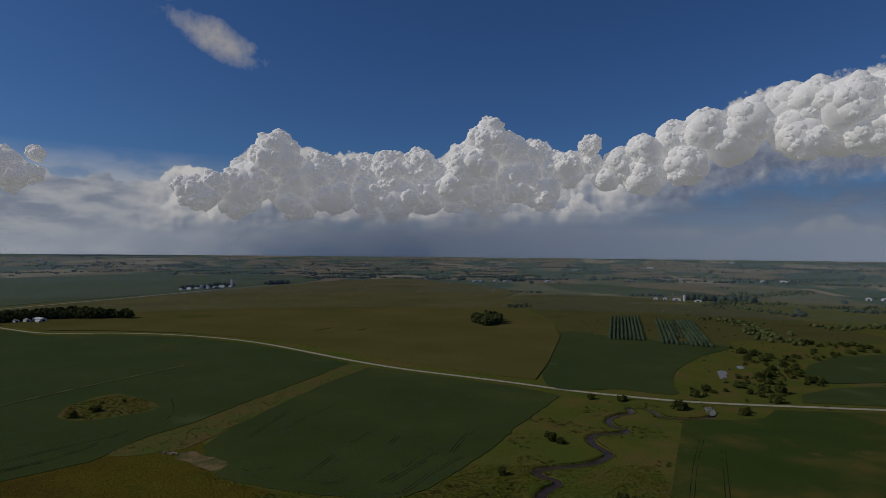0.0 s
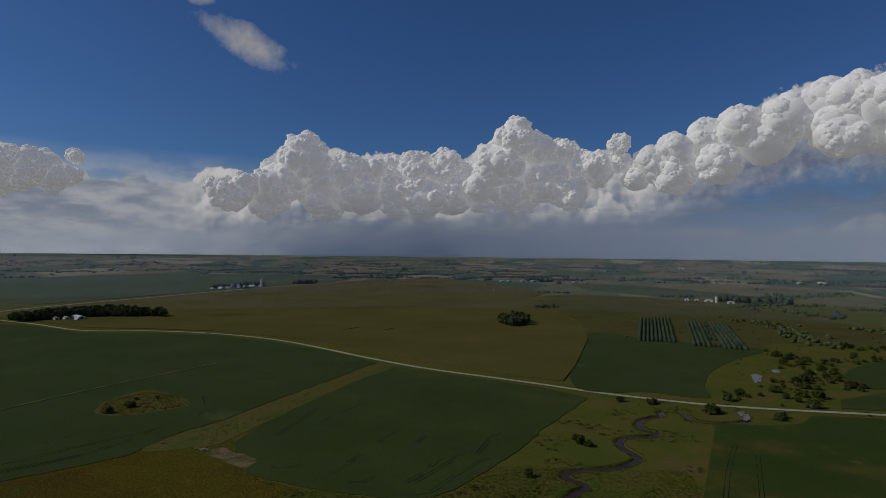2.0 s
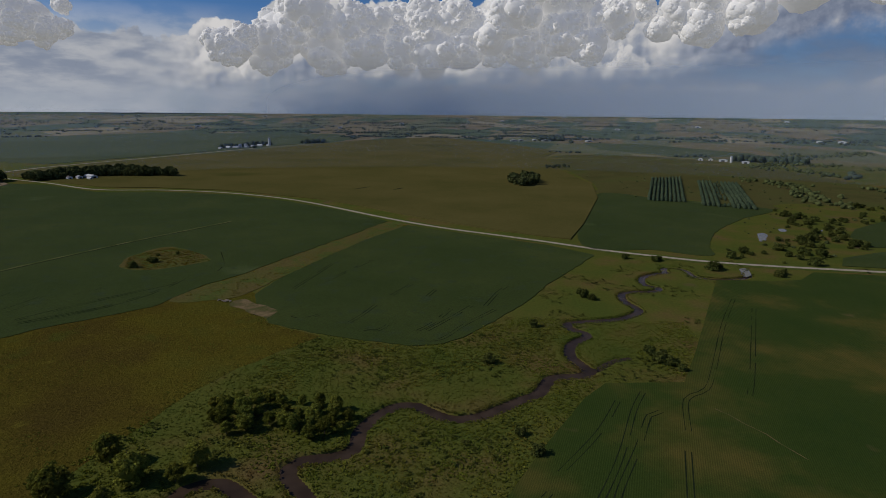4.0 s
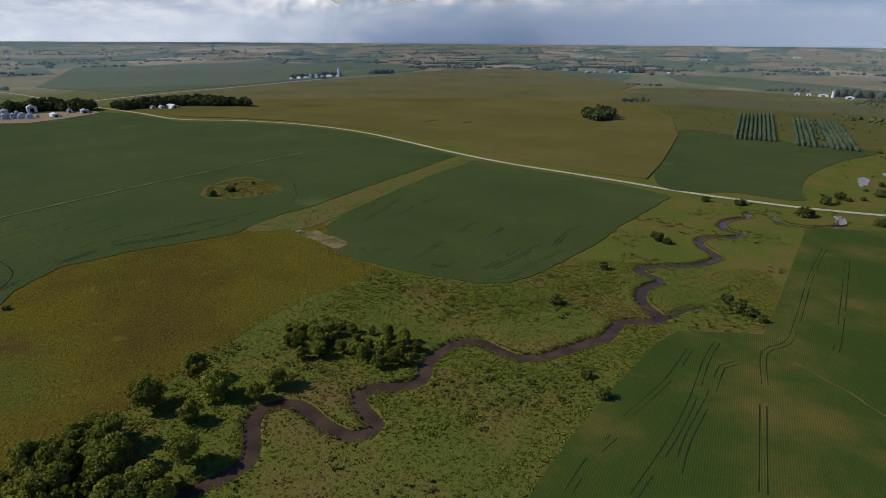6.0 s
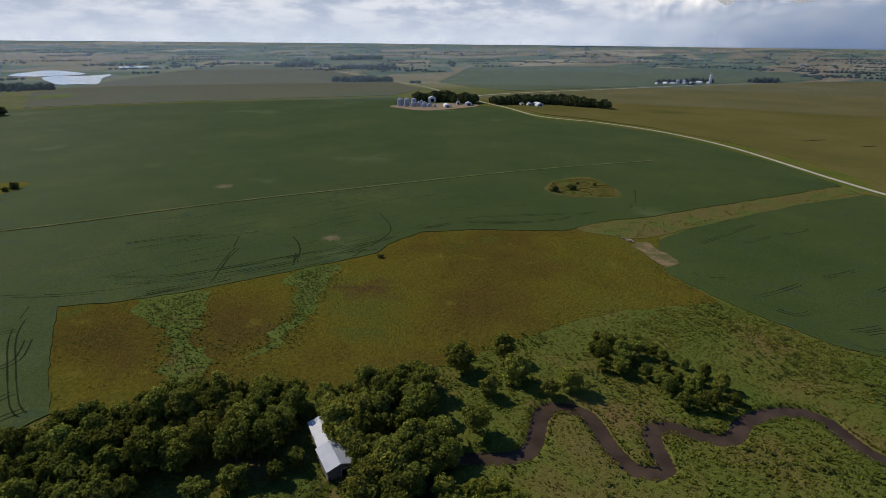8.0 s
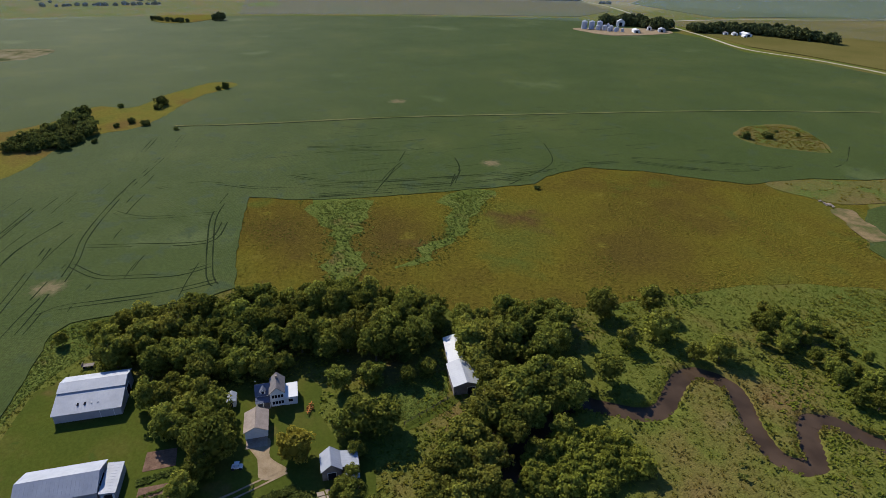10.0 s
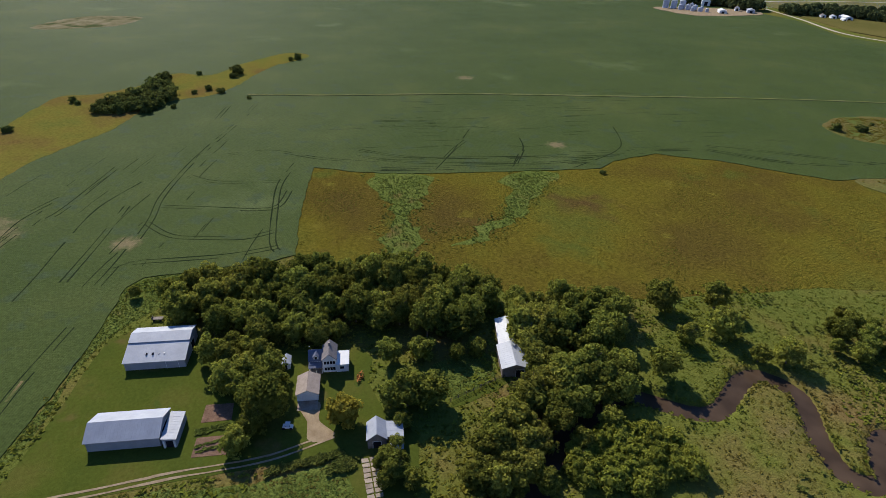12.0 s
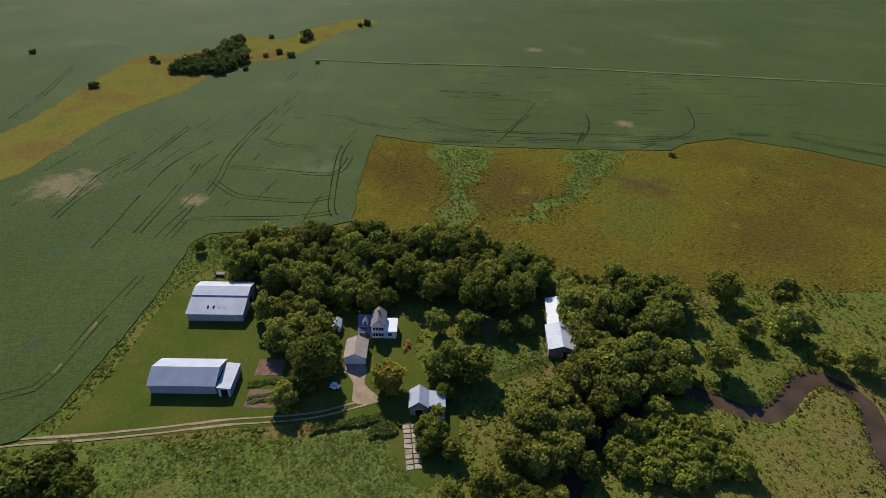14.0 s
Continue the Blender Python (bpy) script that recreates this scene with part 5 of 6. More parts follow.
v, f = tufts(pts, rng.uniform(0.3, 0.85, len(pts)), 34, 3)
merged("bank_reeds", v, f, M["reed"], "green reeds fringing the muddy stream banks", "reeds")
hx, hy = np.random.default_rng(5).uniform(-300, -80, 9000), np.random.default_rng(6).uniform(25, 420, 9000)
ok = inside(HILL, hx, hy)
hx, hy = hx[ok], hy[ok]
v, f = tufts(np.stack([hx, hy, np.full(len(hx), 0.1)], -1), 0.10 + 0.45 * np.random.default_rng(7).random(len(hx)) ** 3, 8, 3)
merged("goldenrod_tufts", v, f, M["gold_tuft"], "yellow brown goldenrod stems on the meadow", "weeds")
cx, cy = np.random.default_rng(41).uniform(-300, -80, 40000), np.random.default_rng(42).uniform(25, 420, 40000)
ok = inside(HILL, cx, cy) & (np.array([noise.noise((a * 0.028, b * 0.028, 2.0)) for a, b in zip(cx, cy)]) > 0.16)
v, f = tufts(np.stack([cx[ok], cy[ok], np.full(ok.sum(), 0.0)], -1), 0.15 + 0.4 * np.random.default_rng(43).random(ok.sum()) ** 2, 44, 3)
merged("meadow_clumps", v, f, M["reed"], "rough greenish grass clumps in the golden meadow", "weeds")
wx, wy = np.random.default_rng(25).uniform(-300, -190, 16000), np.random.default_rng(26).uniform(55, 190, 16000)
jx, jy = np.random.default_rng(27).normal(size=16000) * 4.0, np.random.default_rng(28).normal(size=16000) * 4.0
ok = (inside(GULLY_A, wx + jx, wy + jy) | inside(GULLY_B, wx + jx, wy + jy)) & inside(HILL, wx, wy)
v, f = tufts(np.stack([wx[ok], wy[ok], np.full(ok.sum(), 0.1)], -1), 0.2 + 0.7 * np.random.default_rng(29).random(ok.sum()) ** 2, 30, 3)
merged("gully_weeds", v, f, M["weed"], "rank green weeds along the meadow gullies", "weeds")
BELT = [(-118, -66), (-123.2, -60.7), (-133.5, -53), (-152.7, -44.2), (-178.1, -38.6), (-202.7, -33.6), (-209, -22), (-206, 5), (-198, 0), (-186, -20), (-179.5, -28.8), (-171.1, -36.5), (-157.6, -42), (-138.5, -46.5), (-126.2, -52.8), (-118, -57)]
BELOW = [(-110, -44), (-107, -12), (-103, 12), (-100.5, 24), (-96, 26.6), (-87, 30), (-80, 31), (-70, 10), (-75, -50), (-100, -60)]
patch("weed_belt", BELT, M["lush"], -0.1, 0.05, "rank green weeds between the lawn and the crop", "weeds", 0.8)
patch("weed_patch", BELOW, M["lush"], -0.1, 0.045, "lush green wet meadow below the farm drive", "weeds", 2.5)
BEHIND = [(-129, 60), (-130, 72), (-127, 79.5), (-118, 76.5), (-114, 61), (-119, 56)]
wx, wy = np.random.default_rng(61).uniform(-212, -68, 90000), np.random.default_rng(62).uniform(-68, 82, 90000)
ok = inside(BELT, wx, wy) | inside(BEHIND, wx, wy) | (inside(BELOW, wx, wy) & (np.array([noise.noise((a * 0.09, b * 0.09, 7.0)) for a, b in zip(wx, wy)]) > -0.12))
v, f = tufts(np.stack([wx[ok], wy[ok], np.full(ok.sum(), 0.0)], -1), 0.14 + 0.36 * np.random.default_rng(63).random(ok.sum()) ** 2, 64, 3)
merged("rank_weeds", v, f, M["weed"], "rank green weeds round the farmyard lawn", "weeds")
wx, wy = np.random.default_rng(71).uniform(-300, -75, 70000), np.random.default_rng(72).uniform(320, 620, 70000)
ok = inside(ISLAND, wx, wy) | (inside(STRIP, wx, wy) & (np.random.default_rng(73).random(70000) < 0.15))
v, f = tufts(np.stack([wx[ok], wy[ok], np.full(ok.sum(), 0.25)], -1), 0.25 + 0.8 * np.random.default_rng(74).random(ok.sum()) ** 3, 75, 3)
merged("strip_weeds", v, f, M["gold_tuft"], "dry tawny weeds of the grass strip and island", "weeds")
line = curve_through(LINE_GRASS, 1.2)
pts = [(q.x + random.gauss(0, 0.5), q.y + random.gauss(0, 0.5), 0.25) for q in line[::2]]
v, f = tufts(pts, np.random.default_rng(3).uniform(0.4, 1.0, len(pts)), 3, 3)
merged("field_line_weeds", v, f, M["shrub"], "thin row of weeds across the soybeans", "weeds")
sx, sy = np.random.default_rng(15).uniform(200, 720, 420), np.random.default_rng(16).uniform(470, 1500, 420)
ok = ~inside(FIELD_NORTH, sx, sy) & ~inside(FIELD_E1, sx, sy) & ~inside(FIELD_E2, sx, sy) & ~inside(FIELD_CORN, sx, sy)
v, f = blobs(np.stack([sx[ok], sy[ok], np.full(ok.sum(), 0.6)], -1), 0.6 + 1.6 * np.random.default_rng(17).random(ok.sum()) ** 2, 18, 2)
merged("pasture_bushes", v, f, M["leaf_dark"], "bushes dotted over the rough pasture", "bushes")


# plantation rows
def plantation(a, b, c, d, rows, per_row, seed, gaps):
    rng = np.random.default_rng(seed)
    a, b, c, d = (np.array(q, float) for q in (a, b, c, d))
    pts, size = [], []
    for i in range(rows):
        for j in range(per_row):
            u, w = i / (rows - 1), j / (per_row - 1)
            if gaps and 0.3 < u < 0.55 and rng.random() < 0.75:
                continue
            q = (a * (1 - u) + b * u) * (1 - w) + (d * (1 - u) + c * u) * w + rng.normal(size=2) * 0.5
            for k in range(2):
                pts.append((*q, 1.4 + 2.2 * k))
                size.append((2.3 - 0.9 * k) * rng.uniform(0.85, 1.15))
    v, f = blobs(pts, size, seed, 1, 1.1, 0.25)
    merged("tree_plantation", v, f, M["conifer"], "straight rows of young plantation conifers", "plantation")


plantation((326, 1080), (380, 1094), (285, 795), (242, 809), 9, 60, 3, False)
plantation((398, 1045), (453, 1022), (357, 742), (303, 770), 11, 56, 4, True)


# far woods and hedges out to the rim of the plain
def far_woods():
    rng = random.Random(21)
    pts, sizes = [], []
    for _ in range(1500):
        yaw = radians(rng.uniform(-50, 105))
        r = 1350 + 2850 * rng.random() ** 0.62
        x, y = -math.sin(yaw) * r, math.cos(yaw) * r
        if any(inside(p, np.array([x]), np.array([y]))[0] for p in (FIELD_WEST, FIELD_CORN, FIELD_TAN, FIELD_FAR_GREEN, FIELD_TEAL, POND, PASTURE, [(-2450, 250), (-1600, 250), (-1600, 620), (-2450, 620)])):
            continue
        if r < 2300 and rng.random() < 0.55:
            continue
        n = rng.choice([1, 2, 4, 8, 14, 22])
        along = yaw + radians(rng.choice([0, 0, 90, 20]) + rng.uniform(-6, 6))
        for k in range(n):
            s = (k - n / 2) * 11
            px, py = x + math.cos(along) * s + rng.gauss(0, 5), y + math.sin(along) * s + rng.gauss(0, 5)
            q = rng.uniform(4, 7.5) * (1.0 if r < 2600 else 0.7 if r < 3500 else 0.48)
            pts.append((px, py, lift(px, py) + q * 0.4))
            sizes.append(q)
    v, f = blobs(pts, sizes, 22, 1, 0.75, 0.3)
    merged("far_woods", v, f, M["leaf_hazed"], "dark woods and hedgerows across the far plain", "woods", True)


far_woods()


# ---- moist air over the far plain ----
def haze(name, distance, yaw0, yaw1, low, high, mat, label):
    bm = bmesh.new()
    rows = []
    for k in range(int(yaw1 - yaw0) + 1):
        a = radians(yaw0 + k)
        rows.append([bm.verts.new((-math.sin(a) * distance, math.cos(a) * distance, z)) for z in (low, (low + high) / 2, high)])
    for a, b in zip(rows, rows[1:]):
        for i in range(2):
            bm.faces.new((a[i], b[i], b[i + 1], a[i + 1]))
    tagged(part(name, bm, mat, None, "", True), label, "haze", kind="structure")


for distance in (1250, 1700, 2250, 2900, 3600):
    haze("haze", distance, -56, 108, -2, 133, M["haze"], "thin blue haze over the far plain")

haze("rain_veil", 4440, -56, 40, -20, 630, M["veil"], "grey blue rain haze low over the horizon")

# ---- banks of cumulus beyond the rim of the plain ----
def sphere_shape(sub):
    bm = bmesh.new()
    bmesh.ops.create_icosphere(bm, subdivisions=sub, radius=1.0)
    bm.verts.index_update()
    v, f = np.array([w.co[:] for w in bm.verts]), np.array([[w.index for w in q.verts] for q in bm.faces])
    bm.free()
    return v, f


PUFF = {k: sphere_shape(k) for k in (1, 2, 3)}


def cloud_bank(heaps, distance, label, seed, smooth=0.0):
    """Heaps (bearing, elevation, radius in degrees) grown over with billows in two sizes."""
    rng = np.random.default_rng(seed)
    eye = np.array([0, 0, 120.0])
    balls = {1: [], 2: [], 3: []}

    def ways(n, towards, pull):
        d = rng.normal(size=(n, 3)) + towards * pull
        return d / np.linalg.norm(d, axis=1)[:, None]

    for yaw, up, size in heaps:
        y, e = radians(yaw), radians(up)
        out = np.array([-math.sin(y) * math.cos(e), math.cos(y) * math.cos(e), math.sin(e)])
        r = radians(size) * distance
        c = eye + out * (distance + rng.uniform(-0.4, 0.4) * r)
        balls[3].append((c, r * 0.9))
        near = np.array([0, 0, 0.35]) - out * 0.6
        for d in ways(17, near, 0.9):
            r1 = r * rng.uniform(0.28, 0.58)
            c1 = c + d * (r - r1 * (0.72 + 0.2 * smooth))
            balls[2].append((c1, r1))
            for d2 in ways(9, d + near * 0.4, 0.9):
                if d2 @ out > 0.35:
                    continue
                r2 = r1 * rng.uniform(0.2, 0.46)
                balls[1].append((c1 + d2 * (r1 - r2 * (0.55 + 0.3 * smooth)), r2))
    verts, faces, count = [], [], 0
    for sub, rough in ((3, 0.05), (2, 0.06), (1, 0.07)):
        shape, tri = PUFF[sub]
        n = len(balls[sub])
        c, r = np.array([b[0] for b in balls[sub]]), np.array([b[1] for b in balls[sub]])
        v = shape[None] * (1 + rng.normal(size=(n, len(shape), 1)) * rough) * r[:, None, None] * np.array([1, 1, 0.92]) + c[:, None]
        verts.append(v.reshape(-1, 3))
        faces.append((tri[None] + count + (np.arange(n) * len(shape))[:, None, None]).reshape(-1, 3))
        count += n * len(shape)
    merged("cloud_bank", np.concatenate(verts).tolist(), np.concatenate(faces).tolist(), M["cloud"], label, "cloud", True, "structure")


cloud_bank([(16.6, 8.9, 2.5), (18.7, 6.8, 2.6), (20.2, 5.6, 2.2), (15.0, 6.2, 2.9), (12.5, 7.8, 2.0), (10.3, 7.4, 2.2), (8.0, 8.0, 1.9), (5.5, 8.4, 2.0), (2.6, 8.4, 2.0), (0.3, 7.7, 1.7), (11.1, 5.6, 2.1),
            (7.7, 5.7, 2.1), (4.6, 5.7, 2.3), (1.7, 5.8, 2.2)], 4690, "broad heaped white cumulus bank with a grey foot", 1)
cloud_bank([(24.4, 5.8, 1.5), (22.3, 6.4, 1.4), (23.1, 5.2, 1.5)], 4560, "low dull grey cumulus before the bank", 2)
cloud_bank([(-4.6, 11.4, 2.1), (-3.0, 9.1, 2.4), (-6.7, 10.2, 1.9), (-1.2, 6.8, 2.4), (-4.3, 6.2, 2.6), (-9.0, 9.6, 1.8), (-10.7, 8.7, 1.6), (-7.7, 7.2, 2.4), (-12.4, 8.5, 1.7), (-14.7, 10.7, 1.1), (-14.8, 9.0, 1.0),
            (-10.1, 6.2, 1.8)], 4640, "towering white cumulus with knobbly crowns", 3)
cloud_bank([(-16.2, 7.4, 1.4), (-17.6, 8.8, 1.8), (-19.8, 9.9, 1.8), (-19.5, 7.6, 2.1), (-22.3, 10.8, 1.9), (-23.3, 8.5, 2.2), (-25.1, 11.5, 2.0), (-27.1, 10.3, 2.6), (-28.8, 12.1, 2.1), (-31.4, 12.2, 2.8), (-33.4, 13.1, 2.1),
            (-32.7, 10.4, 2.6), (-35.8, 12.5, 2.7), (-38.2, 12.6, 2.7), (-37.5, 10.4, 2.3), (-41.1, 11.5, 3.5), (-35.1, 10.2, 2.3)], 4600, "wide slanting cloud head with a smooth grey underside", 4, 0.8)
cloud_bank([(38.1, 6.8, 1.6), (39.4, 6.5, 1.8), (36.1, 7.9, 0.7), (36.3, 6.3, 0.9), (37.6, 5.9, 1.2), (41.4, 6.5, 2.2)], 4650, "grey cumulus over the western plain", 5)

# ---- farm buildings ----
def extruded(bm, outline, y0, y1):
    """A prism: an outline in x and z, drawn out along y."""
    a = [bm.verts.new((x, y0, z)) for x, z in outline]
    b = [bm.verts.new((x, y1, z)) for x, z in outline]
    n = len(outline)
    bm.faces.new(a)
    bm.faces.new(list(reversed(b)))
    for i in range(n):
        bm.faces.new((a[i], b[i], b[(i + 1) % n], a[(i + 1) % n]))
    bmesh.ops.recalc_face_normals(bm, faces=bm.faces)


def box(bm, x0, x1, y0, y1, z0, z1):
    extruded(bm, [(x0, z0), (x1, z0), (x1, z1), (x0, z1)], y0, y1)


def box_part(name, dims, mat, parent, label=""):
    bm = bmesh.new()
    box(bm, *dims)
    return part(name, bm, mat, parent, label)


def roof_slab(p, q, y0, y1, mat, parent, ribs=0.9, thick=0.12, label=""):
    """One sloping roof plane from (x, z) p to q: a single sheet, folded into a raised seam every ribs metres."""
    bm = bmesh.new()
    d = Vector((q[0] - p[0], q[1] - p[1])).normalized()
    n = Vector((-d.y, d.x)) if d.x > 0 else Vector((d.y, -d.x))
    edge = [(y0, 0.0), (y0, thick)]
    y = y0 + ribs / 2 if ribs else y1
    while y < y1 - 0.1:
        edge += [(y, thick), (y + 0.02, thick + 0.02), (y + 0.07, thick + 0.02), (y + 0.09, thick)]
        y += ribs
    edge += [(y1, thick), (y1, 0.0)]
    a = [bm.verts.new((p[0] + n.x * h, y, p[1] + n.y * h)) for y, h in edge]
    b = [bm.verts.new((q[0] + n.x * h, y, q[1] + n.y * h)) for y, h in edge]
    for i in range(len(edge)):
        j = (i + 1) % len(edge)
        bm.faces.new((a[i], a[j], b[j], b[i]))
    bm.faces.new(a)
    bm.faces.new(list(reversed(b)))
    bmesh.ops.recalc_face_normals(bm, faces=bm.faces)
    return part("roof_plane", bm, mat, parent, label)


def building(name, x, y, turn, length, profile, roof, wall, label, category, eaves=0.35, ribs=0.9, openings=(), base=0.0):
    """profile: (x, z) of the roof line from one eave to the other; the house is drawn out along its own y by length.
    openings: (name, side, start, end, bottom, top, material) on side 'x0', 'x1', 'y0' or 'y1'."""
    top = new(name)
    top.matrix_basis = Matrix.Translation((x, y, lift(x, y) + base)) @ Matrix.Rotation(radians(turn), 4, "Z")
    tagged(top, label, category)
    bm = bmesh.new()
    extruded(bm, [(profile[0][0], -0.4)] + [(a, b - 0.02) for a, b in profile] + [(profile[-1][0], -0.4)], 0, length)
    part("wall", bm, wall, top)
    for i, (p, q) in enumerate(zip(profile, profile[1:])):
        if abs(q[0] - p[0]) < 0.05:
            continue
        d = Vector((q[0] - p[0], q[1] - p[1])).normalized() * eaves
        a = (p[0] - d.x, p[1] - d.y) if i == 0 else p
        b = (q[0] + d.x, q[1] + d.y) if i == len(profile) - 2 else q
        roof_slab(a, b, -eaves, length + eaves, roof, top, ribs)
    x0, x1 = profile[0][0], profile[-1][0]
    for kind, side, s, e, lo, hi, mat in openings:
        if side[0] == "x":
            at = x0 - 0.05 if side == "x0" else x1
            pane = box_part(kind, (at, at + 0.05, s, e, lo, hi), mat, top)
            rim = (at - 0.03, at + 0.08)
            frame_bm = bmesh.new()
            for dims in ((s - 0.12, s, lo, hi), (e, e + 0.12, lo, hi), (s - 0.12, e + 0.12, hi, hi + 0.12)):
                box(frame_bm, rim[0], rim[1], *dims)
        else:
            at = -0.05 if side == "y0" else length
            pane = box_part(kind, (s, e, at, at + 0.05, lo, hi), mat, top)
            rim = (at - 0.03, at + 0.08)
            frame_bm = bmesh.new()
            for a0, a1, b0, b1 in ((s - 0.12, s, lo, hi), (e, e + 0.12, lo, hi), (s - 0.12, e + 0.12, hi, hi + 0.12)):
                box(frame_bm, a0, a1, rim[0], rim[1], b0, b1)
        part("frame", frame_bm, M["white_wall"], pane)
    return top


U = 77.3  # bearing of the farmyard's buildings
shed = building("machine_shed", -151.6, -11.0, U + 90, 17.2, [(0, 3.0), (6.6, 4.75), (6.6, 5.05), (10.3, 5.9), (14.4, 4.5)], M["metal_roof"], M["metal_dark"],
                "grey steel machine shed with a stepped roof", "shed", openings=[("door", "x0", 2.0, 5.4, 0, 2.5, M["metal_dark"]), ("door", "y0", 7.5, 10.5, 0, 3.0, M["dark"])])
for k, yy in enumerate((9.2, 11.0)):
    bm = bmesh.new()
    box(bm, 2.0, 2.9, yy, yy + 0.45, 3.62 + 0.1, 3.95)
    part("skylight", bm, M["dark"], shed, "dark roof hatch")
for k, yy in enumerate((6.0, 7.6)):
    bm = bmesh.new()
    box(bm, 2.2, 2.7, yy, yy + 0.3, 3.66 + 0.1, 3.9)
    part("roof_vent", bm, M["metal_dark"], shed)
building("pole_barn", -122.1, -16.3, U + 90, 17.6, [(0, 3.4), (4.4, 5.6), (9.6, 3.4)], M["metal_roof"], M["metal_dark"], "long pale steel pole barn on the lawn", "barn",
         openings=[("door", "y0", 2.4, 6.6, 0, 3.0, M["dark"])])
lean = building("lean_to", -121.4, -15.7, U, 9.3, [(0, 3.1), (3.4, 2.7)], M["metal_roof"], M["metal_dark"], "open-fronted steel lean-to against the pole barn", "lean-to", 0.15)
# the wall behind is solid: a near-black panel imitates the shaded inside
box_part("opening", (0.9, 2.6, -0.04, 0.02, 0.0, 2.3), M["dark"], lean, "dark panel standing in for the shaded open front")
for a in (0.3, 2.8):
    box_part("post", (a, a + 0.35, -0.3, -0.04, 0.0, 2.4), M["white_wall"], lean, "white front post")


# farmhouse: a tall gable, a lower wing with a dormer, a porch and a flat-roofed annex
house = building("farmhouse", -136.1, 27.5, U, 6.6, [(0, 4.9), (2.0, 6.9), (4.0, 4.9)], M["shingle"], M["white_wall"], "white two-storey farmhouse with grey roof and flat annex", "house", 0.3, 0,
                 openings=[("window", "y0", a, a + 0.7, lo, lo + 1.15, M["dark"]) for lo in (0.8, 3.1) for a in (0.45, 1.25, 2.15, 2.95)])
bm = bmesh.new()
extruded(bm, [(-4.0, -0.3), (-4.0, 3.5), (-0.02, 3.5), (-0.02, -0.3)], 1.6, 6.4)
part("wing_wall", bm, M["white_wall"], house)
for z0, y0, z1, y1 in ((3.4, 1.3, 5.6, 4.0), (3.4, 6.7, 5.6, 4.0)):
    bm = bmesh.new()
    a = [bm.verts.new(v) for v in ((-4.3, y0, z0), (-0.02, y0, z0), (-0.02, y1, z1), (-4.3, y1, z1))]
    face = bm.faces.new(a)
    up = [w for w in bmesh.ops.extrude_face_region(bm, geom=[face])["geom"] if isinstance(w, bmesh.types.BMVert)]
    bmesh.ops.translate(bm, verts=up, vec=(0, 0, 0.14))
    bmesh.ops.recalc_face_normals(bm, faces=bm.faces)
    part("wing_roof", bm, M["shingle_blue"], house, "slate blue wing roof")
bm = bmesh.new()
extruded(bm, [(-4.0, 3.4), (-4.0, 3.5), (-0.02, 3.5), (-0.02, 3.4)], 1.6, 6.4)
for xx in (-4.0, -0.1):
    v = [bm.verts.new(w) for w in ((xx, 1.6, 3.5), (xx, 6.4, 3.5), (xx, 4.0, 5.5))]
    bm.faces.new(v)
part("wing_gable", bm, M["white_wall"], house)
bm = bmesh.new()
extruded(bm, [(-2.7, 3.7), (-2.7, 4.7), (-2.0, 5.4), (-1.3, 4.7), (-1.3, 3.7)], 1.7, 3.6)
dormer = part("dormer", bm, M["white_wall"], house)
for p, q in (((-2.9, 4.55), (-2.0, 5.45)), ((-2.0, 5.45), (-1.1, 4.55))):
    ob = roof_slab(p, q, 1.5, 3.8, M["shingle_blue"], dormer, 0, 0.1)
box_part("window", (-2.35, -1.65, 1.62, 1.7, 3.95, 4.75), M["dark"], dormer)
bm = bmesh.new()
v = [bm.verts.new(w) for w in ((-4.2, -0.6, 2.35), (-0.1, -0.6, 2.35), (-0.1, 1.6, 2.95), (-4.2, 1.6, 2.95))]
f0 = bm.faces.new(v)
up = [w for w in bmesh.ops.extrude_face_region(bm, geom=[f0])["geom"] if isinstance(w, bmesh.types.BMVert)]
bmesh.ops.translate(bm, verts=up, vec=(0, 0, 0.1))
bmesh.ops.recalc_face_normals(bm, faces=bm.faces)
part("porch_roof", bm, M["shingle_blue"], house)
for a in (-4.0, -2.1, -0.3):
    box_part("porch_post", (a, a + 0.14, -0.5, -0.36, 0, 2.4), M["white_wall"], house)
box_part("porch_floor", (-4.1, -0.1, -0.6, 1.6, 0, 0.35), M["old_wood"], house)
box_part("annex_wall", (4.02, 7.5, -0.2, 5.7, -0.3, 2.9), M["white_wall"], house)
box_part("annex_roof", (3.98, 7.75, -0.5, 5.95, 2.9, 3.08), M["white_roof"], house, "flat white annex roof")
box_part("annex_window", (5.0, 6.2, -0.26, -0.2, 1.2, 2.1), M["dark"], house)
box_part("chimney", (1.7, 2.3, 4.2, 4.8, 6.2, 7.7), M["shingle_brown"], house, "small brick chimney")
box_part("porch_light", (-4.3, -4.1, 6.3, 6.5, 4.9, 5.1), M["white_roof"], house)

garage = building("garage", -126.6, 18.5, U, 7.4, [(0, 2.6), (2.95, 4.1), (5.9, 2.6)], M["shingle_brown"], M["white_wall"], "detached garage with brown shingle roof", "garage", 0.35, 0,
                  openings=[("door", "y0", 1.5, 4.9, 0, 2.2, M["white_roof"]), ("window", "x1", 2, 2.9, 1.1, 1.9, M["dark"])])
building("small_barn", -104.2, 33.4, U, 5.6, [(0, 3.4), (2.4, 5.4), (4.8, 3.4)], M["metal_roof"], M["old_wood"], "old grey barn with steel roof among bushes", "barn", 0.3, 0.8,
         openings=[("door", "y0", 1.4, 3.4, 0, 2.4, M["dark"])])
